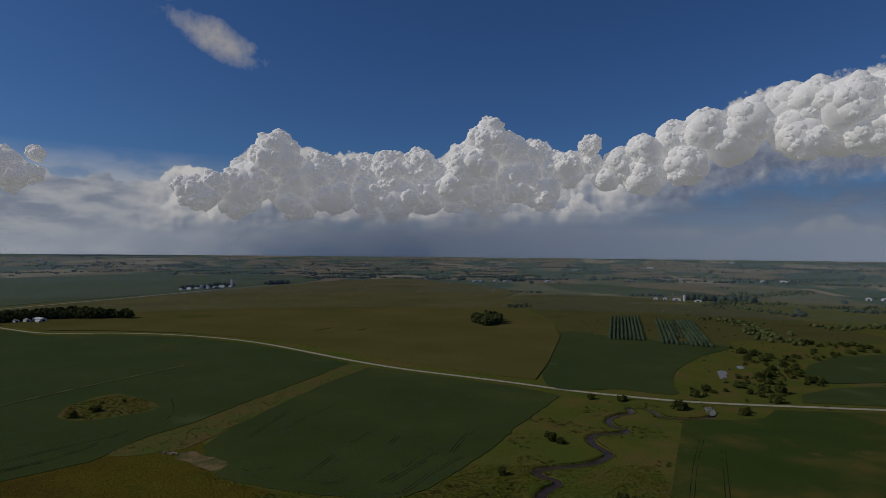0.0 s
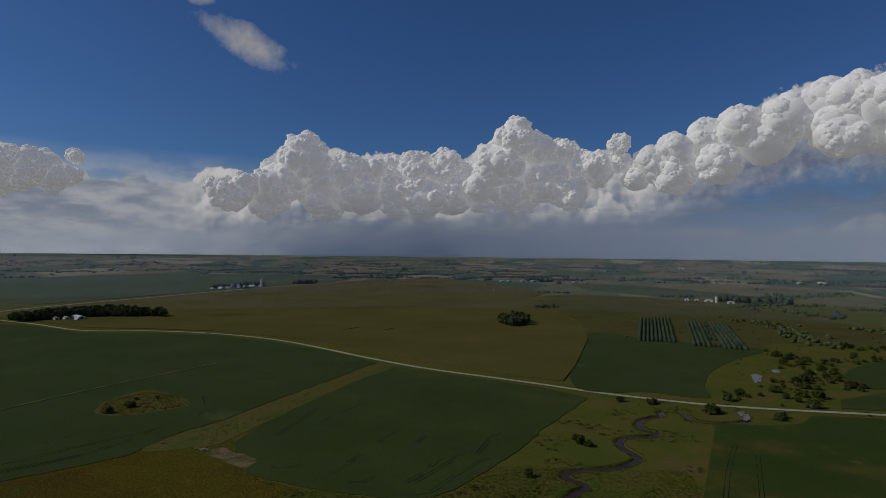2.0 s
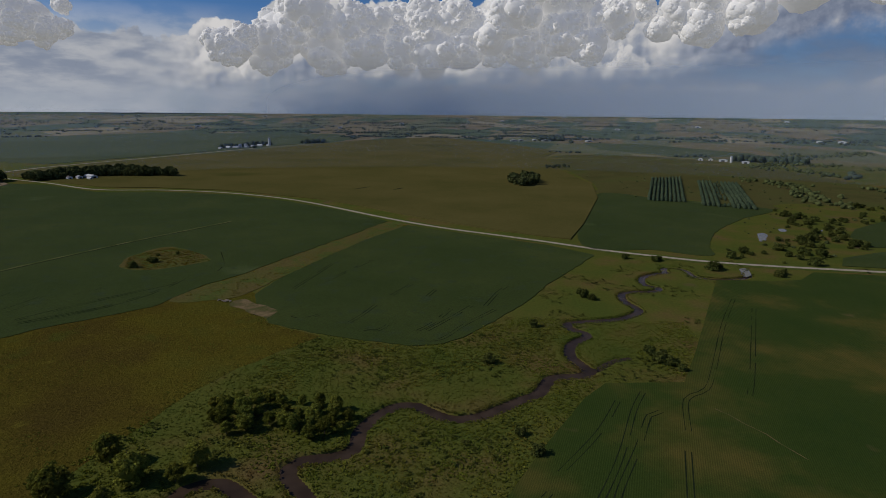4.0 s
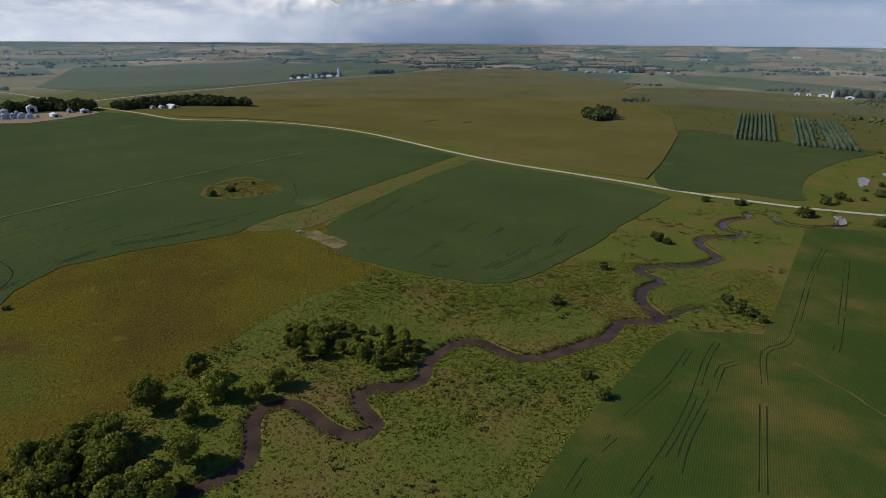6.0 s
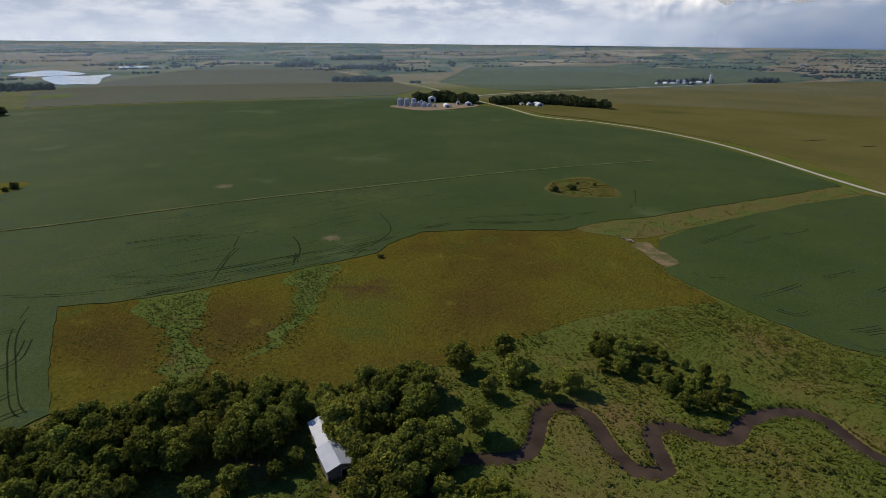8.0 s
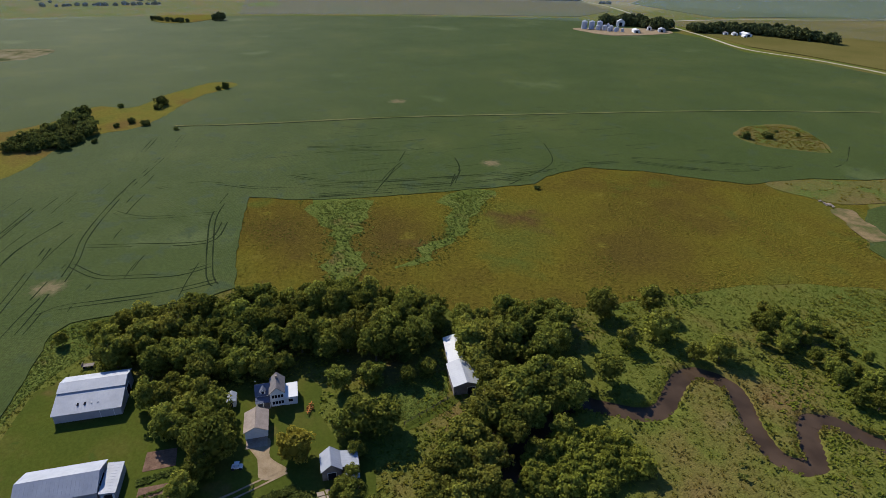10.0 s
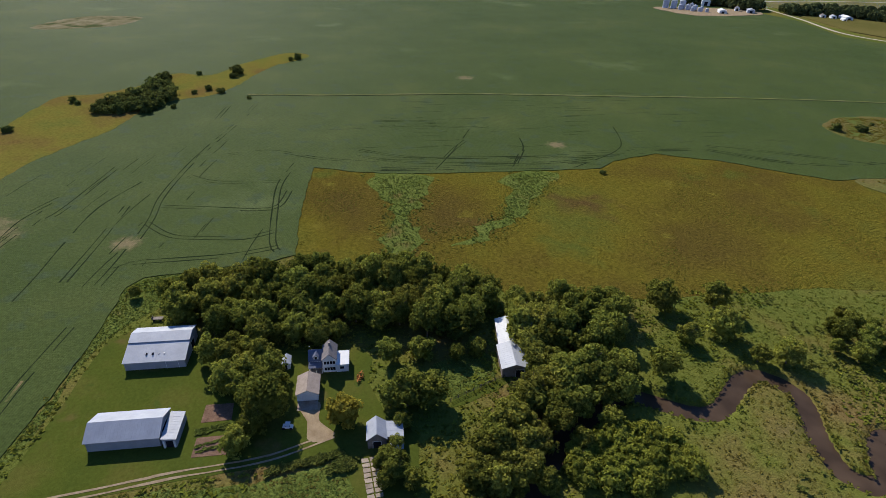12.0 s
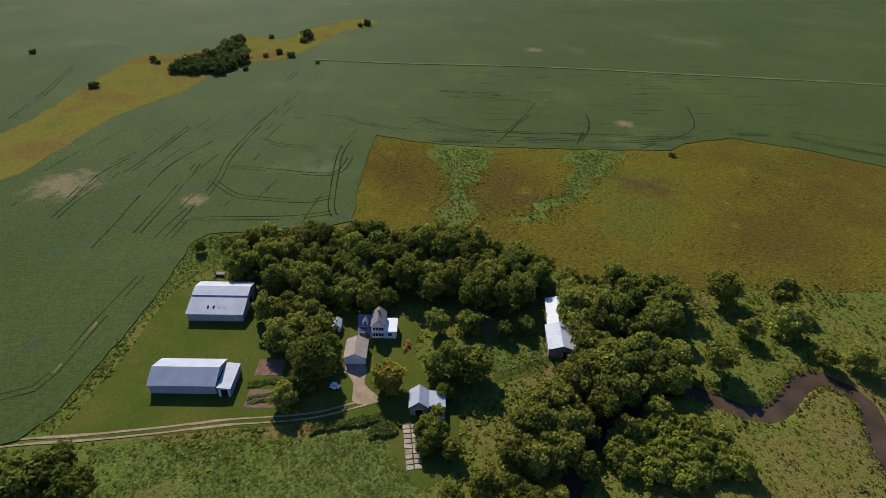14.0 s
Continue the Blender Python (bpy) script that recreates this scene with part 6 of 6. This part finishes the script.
building("barn_annex", -103.8, 38.2, U, 5.0, [(0, 3.3), (4.4, 2.7)], M["metal_roof"], M["old_wood"], "low annex with steel roof beside the old barn", "shed", 0.2, 0.8)
building("barn_annex", -100.4, 38.6, U, 2.6, [(0, 2.4), (3.0, 2.1)], M["metal_roof"], M["old_wood"], "tiny lean-to with steel roof in the bushes", "shed", 0.2, 0.8)
building("long_shed", -117.2, 77.7, 73.7, 10.6, [(0, 3.4), (4.0, 4.8), (8.0, 3.4)], M["metal_roof"], M["old_wood"], "long narrow shed with pale steel roof beneath trees", "shed", 0.3, 0.9,
         openings=[("door", "y0", 4.2, 6.6, 0, 2.6, M["dark"])])
building("long_shed", -127.6, 81.6, 70.8, 13.4, [(0, 3.0), (3.4, 4.2), (6.8, 3.0)], M["white_roof"], M["old_wood"], "white-roofed rear shed half hidden by trees", "shed", 0.3, 0.9)
building("garden_hut", -141.2, 16.0, U, 3.6, [(0, 2.1), (1.2, 3.0), (2.4, 2.1)], M["metal_roof"], M["white_wall"], "small white garden hut with grey roof", "hut", 0.2, 0.6,
         openings=[("door", "y0", 0.8, 1.6, 0, 1.8, M["dark"])])


# yard, drive, garden and slabs
patch("yard", YARD, M["dirt"], -0.1, 0.10, "worn gravel yard before the garage", "yard", 0.4, step=1.5)
bm = bmesh.new()
box(bm, 0.2, 5.8, -3.6, -0.1, -0.1, 0.14)
apron = part("apron", bm, M["concrete"])
apron.matrix_basis = garage.matrix_basis.copy()
tagged(apron, "pale concrete apron before the garage door", "apron", kind="structure")
for off in (-0.85, 0.85):
    bm = bmesh.new()
    line = curve_through(DRIVE, 3)
    side = []
    for i, q in enumerate(line):
        d = (line[min(i + 1, len(line) - 1)] - line[max(i - 1, 0)]).normalized()
        side.append(tuple(q + Vector((-d.y, d.x)) * (off + 0.15 * noise.noise((q.x * 0.2, q.y * 0.2, off)))))
    ribbon(bm, side, 0.7, 0.13, 3, 0.9, False)
    tagged(part("wheel_rut", bm, M["dirt"]), "dusty wheel rut of the farm drive", "drive", kind="structure")


def slab_yard():
    """A broken concrete floor: slabs with open joints and weeds between them."""
    rng = random.Random(4)
    top = new("concrete_yard")
    tagged(top, "cracked pale concrete floor behind the barn", "concrete floor", kind="structure")
    top.matrix_basis = Matrix.Translation((-101.6, 31.2, 0)) @ Matrix.Rotation(radians(-6), 4, "Z")
    for i in range(9):
        for j in range(2):
            bm = bmesh.new()
            x0, y0 = i * 1.52, j * 2.05 - 0.2
            c = [(x0 + rng.uniform(0, 0.2), y0 + rng.uniform(0, 0.15)), (x0 + 1.4 - rng.uniform(0, 0.25), y0 + rng.uniform(0, 0.15)),
                 (x0 + 1.4 - rng.uniform(0, 0.2), y0 + 1.9 - rng.uniform(0, 0.15)), (x0 + rng.uniform(0, 0.2), y0 + 1.9 - rng.uniform(0, 0.2))]
            lo = [bm.verts.new((*q, -0.1)) for q in c]
            hi = [bm.verts.new((*q, 0.14 + rng.uniform(0, 0.06))) for q in c]
            bm.faces.new(hi)
            for k in range(4):
                bm.faces.new((lo[k], lo[(k + 1) % 4], hi[(k + 1) % 4], hi[k]))
            bmesh.ops.recalc_face_normals(bm, faces=bm.faces)
            part("slab", bm, M["concrete"], top)


slab_yard()


def garden_beds():
    for pts, label in (([(-133.2, -5.5), (-131.7, 1.7), (-125.6, 0.9), (-127.0, -6.9)], "dug brown vegetable bed"), ([(-121.9, -7.8), (-120.2, 0.6), (-113.8, 0.2), (-115.8, -9.2)], "dug brown vegetable bed with weeds")):
        patch("garden_bed", pts, M["garden"], -0.1, 0.12, label, "garden bed", 0.2, False)
    rng = np.random.default_rng(5)
    rows = []
    for x in (-123.2, -124.2, -119.0, -117.0):
        yy = np.arange(-8.0, 0.6, 0.3)
        rows += [(x + rng.normal() * 0.15 + (y_ + 4) * -0.18 * 0, y_, 0.1) for y_ in yy]
    v, f = tufts(rows, rng.uniform(0.35, 0.8, len(rows)), 6, 5)
    merged("garden_plants", v, f, M["lush"], "green vegetable rows in the garden", "garden plants")


garden_beds()

# small yard things
def utility_vehicle(x, y, turn):
    top = new("utility_vehicle")
    top.matrix_basis = Matrix.Translation((x, y, 0.06)) @ Matrix.Rotation(radians(turn), 4, "Z")
    tagged(top, "small white utility vehicle parked on grass", "vehicle")
    bm = bmesh.new()
    extruded(bm, [(-1.3, 0.45), (-1.3, 0.95), (-0.5, 1.0), (0.5, 1.0), (1.3, 0.85), (1.4, 0.45)], -0.65, 0.65)
    part("body", bm, M["white_roof"], top)
    box_part("roof", (-0.6, 0.7, -0.6, 0.6, 1.75, 1.85), M["white_roof"], top)
    for a in (-0.55, 0.6):
        for b in (-0.55, 0.5):
            box_part("roof_post", (a, a + 0.06, b, b + 0.06, 1.0, 1.75), M["dark"], top)
    for a in (-0.95, 0.95):
        for b in (-0.75, 0.55):
            bm = bmesh.new()
            bmesh.ops.create_cone(bm, cap_ends=True, segments=12, radius1=0.42, radius2=0.42, depth=0.22, matrix=Matrix.Translation((a, b + 0.1, 0.42)) @ Matrix.Rotation(radians(90), 4, "X"))
            part("wheel", bm, M["dark"], top)


utility_vehicle(-117.7, 14.9, 70)


def rusty_implement(x, y, turn):
    top = new("field_implement")
    top.matrix_basis = Matrix.Translation((x, y, 0.06)) @ Matrix.Rotation(radians(turn), 4, "Z")
    tagged(top, "rusty orange farm implement on the lawn", "implement")
    box_part("beam", (-2.6, 2.4, -0.12, 0.12, 0.55, 0.8), M["rust"], top)
    for k in range(5):
        box_part("cross_bar", (-1.8 + k * 0.8, -1.65 + k * 0.8, -0.75, 0.75, 0.5, 0.68), M["rust"], top)
    for b in (-0.9, 0.75):
        bm = bmesh.new()
        bmesh.ops.create_cone(bm, cap_ends=True, segments=12, radius1=0.5, radius2=0.5, depth=0.18, matrix=Matrix.Translation((0, b, 0.5)) @ Matrix.Rotation(radians(90), 4, "X"))
        part("wheel", bm, M["rust"], top)
    box_part("seat", (0.7, 1.2, -0.25, 0.25, 0.85, 1.3), M["rust"], top)


rusty_implement(-130.4, 37.3, 150)


def hay_wagon(x, y, turn, mat, label):
    top = new("flat_wagon")
    top.matrix_basis = Matrix.Translation((x, y, 0.0)) @ Matrix.Rotation(radians(turn), 4, "Z")
    tagged(top, label, "wagon")
    box_part("deck", (-1.7, 1.7, -0.8, 0.8, 0.75, 0.9), mat, top)
    box_part("headboard", (-1.75, -1.65, -0.8, 0.8, 0.9, 1.5), mat, top)
    for a in (-1.1, 1.1):
        for b in (-0.85, 0.7):
            bm = bmesh.new()
            bmesh.ops.create_cone(bm, cap_ends=True, segments=10, radius1=0.38, radius2=0.38, depth=0.16, matrix=Matrix.Translation((a, b + 0.08, 0.38)) @ Matrix.Rotation(radians(90), 4, "X"))
            part("wheel", bm, M["dark"], top)


hay_wagon(-178.8, -20.3, 75, M["old_wood"], "weathered flat wagon at the wood edge")
hay_wagon(-176.9, -14.2, 80, M["white_wall"], "pale flat trailer at the wood edge")
# low hedge along the drive and tall weeds below
hp = [(-104.8 + random.gauss(0, 0.5), 8 + 19 * random.random(), 0.4) for _ in range(260)] + [(-101 + random.gauss(0, 1.2), 26 + random.gauss(0, 1.6), 0.5) for _ in range(90)]
v, f = tufts(hp, np.random.default_rng(2).uniform(0.4, 0.95, len(hp)), 12, 6)
merged("weed_hedge", v, f, M["shrub"], "overgrown green hedge below the drive", "hedge")


def wire_fence(a, b, posts, label):
    top = new("fence")
    tagged(top, label, "fence")
    a, b = Vector(a), Vector(b)
    top.location = (*a, 0)
    d = b - a
    for k in range(posts):
        q = d * (k / (posts - 1))
        box_part("post", (q.x - 0.07, q.x + 0.07, q.y - 0.07, q.y + 0.07, -0.2, 1.3), M["old_wood"], top)
    n = Vector((-d.y, d.x)).normalized() * 0.03
    for z in (0.4, 0.8, 1.15):
        bm = bmesh.new()
        v = [bm.verts.new((*w, zz)) for w, zz in ((-n, z), (d - n, z), (d + n, z), (n, z), (-n, z + 0.05), (d - n, z + 0.05), (d + n, z + 0.05), (n, z + 0.05))]
        for q in ((0, 1, 2, 3), (4, 5, 6, 7), (0, 1, 5, 4), (3, 2, 6, 7)):
            bm.faces.new([v[i] for i in q])
        # near-black wires draw the dark shadow line along this edge
        part("wire", bm, M["dark"], top)


wire_fence((-117.3, 80.2), (-112.7, 59.5), 9, "wire fence beside the long shed, blackened as a shadow line")

# ---- far farmsteads ----
def grain_bin(x, y, radius, height):
    top = new("grain_bin")
    top.matrix_basis = Matrix.Translation((x, y, lift(x, y) + 0.5))
    tagged(top, "round galvanised grain bin with a conical roof", "grain bin", "grain bins")
    bm = bmesh.new()
    rings = []
    for k in range(int(height / 0.8) + 1):
        r = radius * (1 + 0.012 * (k % 2))
        rings.append([bm.verts.new((math.cos(a) * r, math.sin(a) * r, -0.5 + k * 0.8)) for a in [i * math.pi / 12 for i in range(24)]])
    for s, t in zip(rings, rings[1:]):
        for i in range(24):
            bm.faces.new((s[i], s[(i + 1) % 24], t[(i + 1) % 24], t[i]))
    part("wall", bm, M["steel_bin"], top)
    h = -0.5 + (len(rings) - 1) * 0.8
    bm = bmesh.new()
    bmesh.ops.create_cone(bm, cap_ends=True, segments=24, radius1=radius * 1.05, radius2=0.5, depth=radius * 0.5, matrix=Matrix.Translation((0, 0, h + radius * 0.25)))
    part("roof", bm, M["metal_roof"], top)
    bm = bmesh.new()
    bmesh.ops.create_cone(bm, cap_ends=True, segments=10, radius1=0.55, radius2=0.4, depth=0.7, matrix=Matrix.Translation((0, 0, h + radius * 0.5 + 0.3)))
    part("cap", bm, M["metal_dark"], top)


def tower_silo(x, y, radius, height):
    top = new("silo")
    top.matrix_basis = Matrix.Translation((x, y, lift(x, y) + 0.5))
    tagged(top, "tall pale concrete tower silo with domed top", "silo")
    bm = bmesh.new()
    bmesh.ops.create_cone(bm, cap_ends=True, segments=20, radius1=radius, radius2=radius, depth=height + 1, matrix=Matrix.Translation((0, 0, height / 2 - 0.5)))
    part("shaft", bm, M["silo"], top)
    bm = bmesh.new()
    bmesh.ops.create_uvsphere(bm, u_segments=20, v_segments=8, radius=radius * 1.03, matrix=Matrix.Translation((0, 0, height)) @ Matrix.Diagonal((1, 1, 0.7, 1)))
    part("dome", bm, M["metal_roof"], top)


def farm_shed(x, y, turn, length, width, eave, ridge, roof, wall, label):
    return building("farm_building", x, y, turn, length, [(0, eave), (width / 2, ridge), (width, eave)], roof, wall, label, "farm building", 0.4, 0, base=0.6,
                    openings=[("door", "y0", width * 0.3, width * 0.7, 0, eave * 0.8, M["dark"])])


patch("grain_yard", [(-859, 721), (-821, 707), (-761, 718), (-745, 788), (-751, 853), (-799, 864), (-842, 799)], M["dirt"], -0.2, 0.75, "bare pale yard of the grain farm", "yard", 3, step=8)
for x, y, r, h in ((-848, 734, 5.0, 13), (-841, 745, 5.0, 13), (-834, 757, 5.0, 13), (-824, 745, 3.6, 8), (-818, 755, 3.6, 8), (-811, 764, 3.6, 8), (-804, 753, 3.2, 7), (-797, 762, 3.2, 7), (-805, 773, 2.8, 7), (-825, 769, 2.8, 10), (-788, 769, 2.6, 6)):
    grain_bin(x, y, r, h)
farm_shed(-864, 826, 52, 20, 14, 8, 12, M["white_roof"], M["white_wall"], "big white barn of the grain farm")
farm_shed(-772, 780, 55, 22, 11, 4, 6, M["white_roof"], M["white_wall"], "white machine shed of the grain farm")
farm_shed(-767, 834, 50, 18, 11, 4.5, 6.5, M["metal_roof"], M["steel_bin"], "blue grey steel shed of the grain farm")
farm_shed(-794, 834, 50, 8, 7, 5, 7.5, M["shingle"], M["white_wall"], "white house of the grain farm")
farm_shed(-672, 938, 60, 26, 11, 4.0, 6, M["white_roof"], M["white_wall"], "white barn before the farm trees")
farm_shed(-690, 930, 60, 9, 8, 3.5, 5.5, M["metal_roof"], M["white_wall"], "small pale shed before the farm trees")
farm_shed(-702, 922, 60, 8, 7, 3.5, 5.5, M["shingle"], M["white_wall"], "small house before the farm trees")
farm_shed(-665, 925, 60, 12, 5, 2.5, 3.5, M["white_roof"], M["white_wall"], "low white shed before the farm trees")
for k, (dx, dy) in enumerate(((0, 0), (16, 26), (34, 46), (52, 70), (66, 96), (80, 122), (95, 140))):
    farm_shed(-778 + dx, 1668 + dy, 60 + 10 * (k % 3), 10 + 4 * (k % 3), 9, 3.5, 5.5 + k % 2, M["white_roof" if k % 2 else "metal_roof"], M["white_wall"], "white building of the far dairy farm")
tower_silo(-680, 1812, 4.0, 24)
grain_bin(-730, 1745, 5, 11)
grain_bin(-742, 1728, 5, 11)
for x, y, l in ((120, 2196, 24), (150, 2205, 18), (205, 2222, 16), (240, 2214, 34), (405, 2200, 24)):
    farm_shed(x, y, 10, 12, l, 4, 6, M["white_roof"], M["white_wall"], "long white building of a far farm")
for x, y, l in ((575, 1530, 10), (598, 1522, 9), (618, 1508, 20), (655, 1460, 17)):
    farm_shed(x, y, -25, 10, l, 4, 6, M["white_roof"], M["white_wall"], "white building of the creek farm")
tower_silo(640, 1486, 3, 14)
farm_shed(-1432, 1000, 50, 12, 8, 5, 8, M["white_roof"], M["white_wall"], "white house in the windbreak")
for yaw, r, l in ((-29.5, 2500, 20), (-31, 2520, 26), (-38, 1900, 22), (-37, 1890, 14), (-13, 3000, 24), (-20, 3300, 30), (-2, 3600, 26), (8, 3300, 24), (14, 2900, 20), (27, 3000, 24), (47, 2900, 22), (58, 3200, 24), (66, 2700, 20), (36, 3600, 26), (21, 3900, 24), (-8, 4100, 26), (-27, 3900, 26)):
    farm_shed(-math.sin(radians(yaw)) * r, math.cos(radians(yaw)) * r, yaw, 10, l, 5, 8, M["white_roof"], M["white_wall"], "far white farm building on the plain")


# ---- marks in the crops ----
# tracks and gaps are strips on the canopy; the dark ones have shade coloured in
def marks(name, lines, z, gauge, width, mat, label):
    bm = bmesh.new()
    for pts in lines:
        for off in (-gauge / 2, gauge / 2) if gauge else (0,):
            line = curve_through(pts, 4)
            out = []
            for i, q in enumerate(line):
                d = (line[min(i + 1, len(line) - 1)] - line[max(i - 1, 0)]).normalized()
                out.append(tuple(q + Vector((-d.y, d.x)) * off))
            # the canopy closes over the tracks here and there
            run = []
            for q in out + [None]:
                if q is not None and noise.noise((q[0] * 0.09, q[1] * 0.09, z * 3 + off)) + 0.6 * noise.noise((q[0] * 0.35, q[1] * 0.35, off)) < 0.42:
                    run.append(q)
                else:
                    if len(run) > 1:
                        ribbon(bm, run, width, z, 4, 0.9, False)
                    run = []
    tagged(part(name, bm, mat), label, "wheel tracks", kind="structure")


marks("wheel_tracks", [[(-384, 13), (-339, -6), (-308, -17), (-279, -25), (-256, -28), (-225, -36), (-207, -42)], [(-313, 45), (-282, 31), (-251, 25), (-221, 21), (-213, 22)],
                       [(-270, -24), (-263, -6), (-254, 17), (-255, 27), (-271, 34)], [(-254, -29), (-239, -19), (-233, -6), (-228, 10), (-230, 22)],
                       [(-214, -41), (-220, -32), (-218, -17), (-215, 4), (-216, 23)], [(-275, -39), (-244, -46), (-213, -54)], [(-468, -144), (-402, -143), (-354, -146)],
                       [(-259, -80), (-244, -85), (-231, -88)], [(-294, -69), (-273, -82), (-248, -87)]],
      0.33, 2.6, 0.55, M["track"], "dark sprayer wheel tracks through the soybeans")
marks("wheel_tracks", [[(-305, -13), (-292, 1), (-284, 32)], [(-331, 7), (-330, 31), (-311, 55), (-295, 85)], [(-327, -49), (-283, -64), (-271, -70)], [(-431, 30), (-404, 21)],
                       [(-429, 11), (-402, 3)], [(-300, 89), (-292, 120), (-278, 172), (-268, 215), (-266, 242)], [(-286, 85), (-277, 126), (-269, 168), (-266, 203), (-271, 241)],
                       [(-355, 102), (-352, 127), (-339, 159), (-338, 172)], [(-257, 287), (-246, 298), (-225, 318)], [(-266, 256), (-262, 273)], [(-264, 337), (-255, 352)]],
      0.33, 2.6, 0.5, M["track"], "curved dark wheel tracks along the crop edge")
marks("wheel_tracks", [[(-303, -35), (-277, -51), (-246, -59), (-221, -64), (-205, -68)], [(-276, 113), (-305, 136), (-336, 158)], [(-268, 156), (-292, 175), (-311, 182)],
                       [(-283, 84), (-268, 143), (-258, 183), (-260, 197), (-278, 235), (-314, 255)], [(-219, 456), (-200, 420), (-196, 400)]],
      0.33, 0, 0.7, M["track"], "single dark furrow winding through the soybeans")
marks("wheel_tracks", [[(-159.7, -54.9), (-147.6, -58.3), (-139.0, -60.9)]], 0.34, 0, 0.9, M["spot"], "pale worn wheel track at the field corner")
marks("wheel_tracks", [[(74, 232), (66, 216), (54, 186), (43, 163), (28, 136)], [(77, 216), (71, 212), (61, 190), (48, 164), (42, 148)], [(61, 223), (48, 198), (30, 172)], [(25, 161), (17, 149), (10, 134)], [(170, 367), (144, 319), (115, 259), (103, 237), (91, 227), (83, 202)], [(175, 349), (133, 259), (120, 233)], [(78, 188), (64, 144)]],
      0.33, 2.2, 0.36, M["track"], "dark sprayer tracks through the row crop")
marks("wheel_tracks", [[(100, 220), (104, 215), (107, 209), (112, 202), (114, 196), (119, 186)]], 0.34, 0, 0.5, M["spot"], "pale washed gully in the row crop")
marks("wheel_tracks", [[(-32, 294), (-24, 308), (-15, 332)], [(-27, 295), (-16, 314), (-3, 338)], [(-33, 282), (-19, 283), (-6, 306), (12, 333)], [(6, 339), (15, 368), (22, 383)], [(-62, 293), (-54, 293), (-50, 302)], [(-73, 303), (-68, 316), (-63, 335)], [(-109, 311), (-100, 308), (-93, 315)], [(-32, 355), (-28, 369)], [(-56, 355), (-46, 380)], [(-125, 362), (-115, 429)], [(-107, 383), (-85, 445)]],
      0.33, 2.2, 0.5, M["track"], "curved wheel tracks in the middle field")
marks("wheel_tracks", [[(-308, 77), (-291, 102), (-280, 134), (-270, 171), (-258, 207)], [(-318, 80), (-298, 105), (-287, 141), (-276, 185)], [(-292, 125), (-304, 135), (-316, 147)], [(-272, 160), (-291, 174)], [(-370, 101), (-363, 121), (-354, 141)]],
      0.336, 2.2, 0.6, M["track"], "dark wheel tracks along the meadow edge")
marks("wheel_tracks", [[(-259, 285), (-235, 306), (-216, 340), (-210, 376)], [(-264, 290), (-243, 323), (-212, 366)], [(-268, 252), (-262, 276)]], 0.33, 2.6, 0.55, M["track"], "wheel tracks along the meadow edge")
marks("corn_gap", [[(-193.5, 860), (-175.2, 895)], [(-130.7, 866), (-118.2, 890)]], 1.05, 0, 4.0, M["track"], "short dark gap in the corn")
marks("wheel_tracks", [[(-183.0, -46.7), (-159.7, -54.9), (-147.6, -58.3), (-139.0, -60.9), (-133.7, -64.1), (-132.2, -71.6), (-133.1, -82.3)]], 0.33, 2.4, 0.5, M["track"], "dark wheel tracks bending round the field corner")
# faint gaps between the crop rows, along the contour, drawn as shade-dark strips
rows_rng = random.Random(12)
dashes = []
for _ in range(70):
    x, y = rows_rng.uniform(-410, -272), rows_rng.uniform(60, 330)
    n = rows_rng.uniform(10, 38)
    if inside(FIELD_WEST, np.array([x, x + 0.16 * n]), np.array([y, y + n])).all() and not inside(ISLAND, np.array([x]), np.array([y]))[0]:
        dashes.append([(x, y), (x + 0.10 * n, y + n / 2), (x + 0.16 * n, y + n)])
for _ in range(40):
    x, y = rows_rng.uniform(-420, -225), rows_rng.uniform(-110, 20)
    n = rows_rng.uniform(8, 30)
    if inside(FIELD_WEST, np.array([x, x + n]), np.array([y, y - 0.4 * n])).all() and not inside(WEST_MEADOW, np.array([x]), np.array([y]))[0]:
        dashes.append([(x, y), (x + n / 2, y - 0.22 * n), (x + n, y - 0.4 * n)])
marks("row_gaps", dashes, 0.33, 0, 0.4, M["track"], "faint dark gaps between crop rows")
# pale stones heaped at the crop corner
def stone_heap(x, y):
    rng = random.Random(9)
    top = new("stone_heap")
    top.location = (x, y, 0.3)
    tagged(top, "heap of pale field stones at the meadow corner", "stones")
    for _ in range(16):
        bm = bmesh.new()
        bmesh.ops.create_icosphere(bm, subdivisions=1, radius=rng.uniform(0.4, 1.0))
        for w in bm.verts:
            w.co *= rng.uniform(0.8, 1.2)
            w.co.z *= 0.6
        bmesh.ops.translate(bm, verts=bm.verts, vec=(rng.gauss(0, 2.6), rng.gauss(0, 1.3), rng.uniform(0.1, 0.5)))
        part("stone", bm, M["concrete"], top)


stone_heap(-160.7, 333)
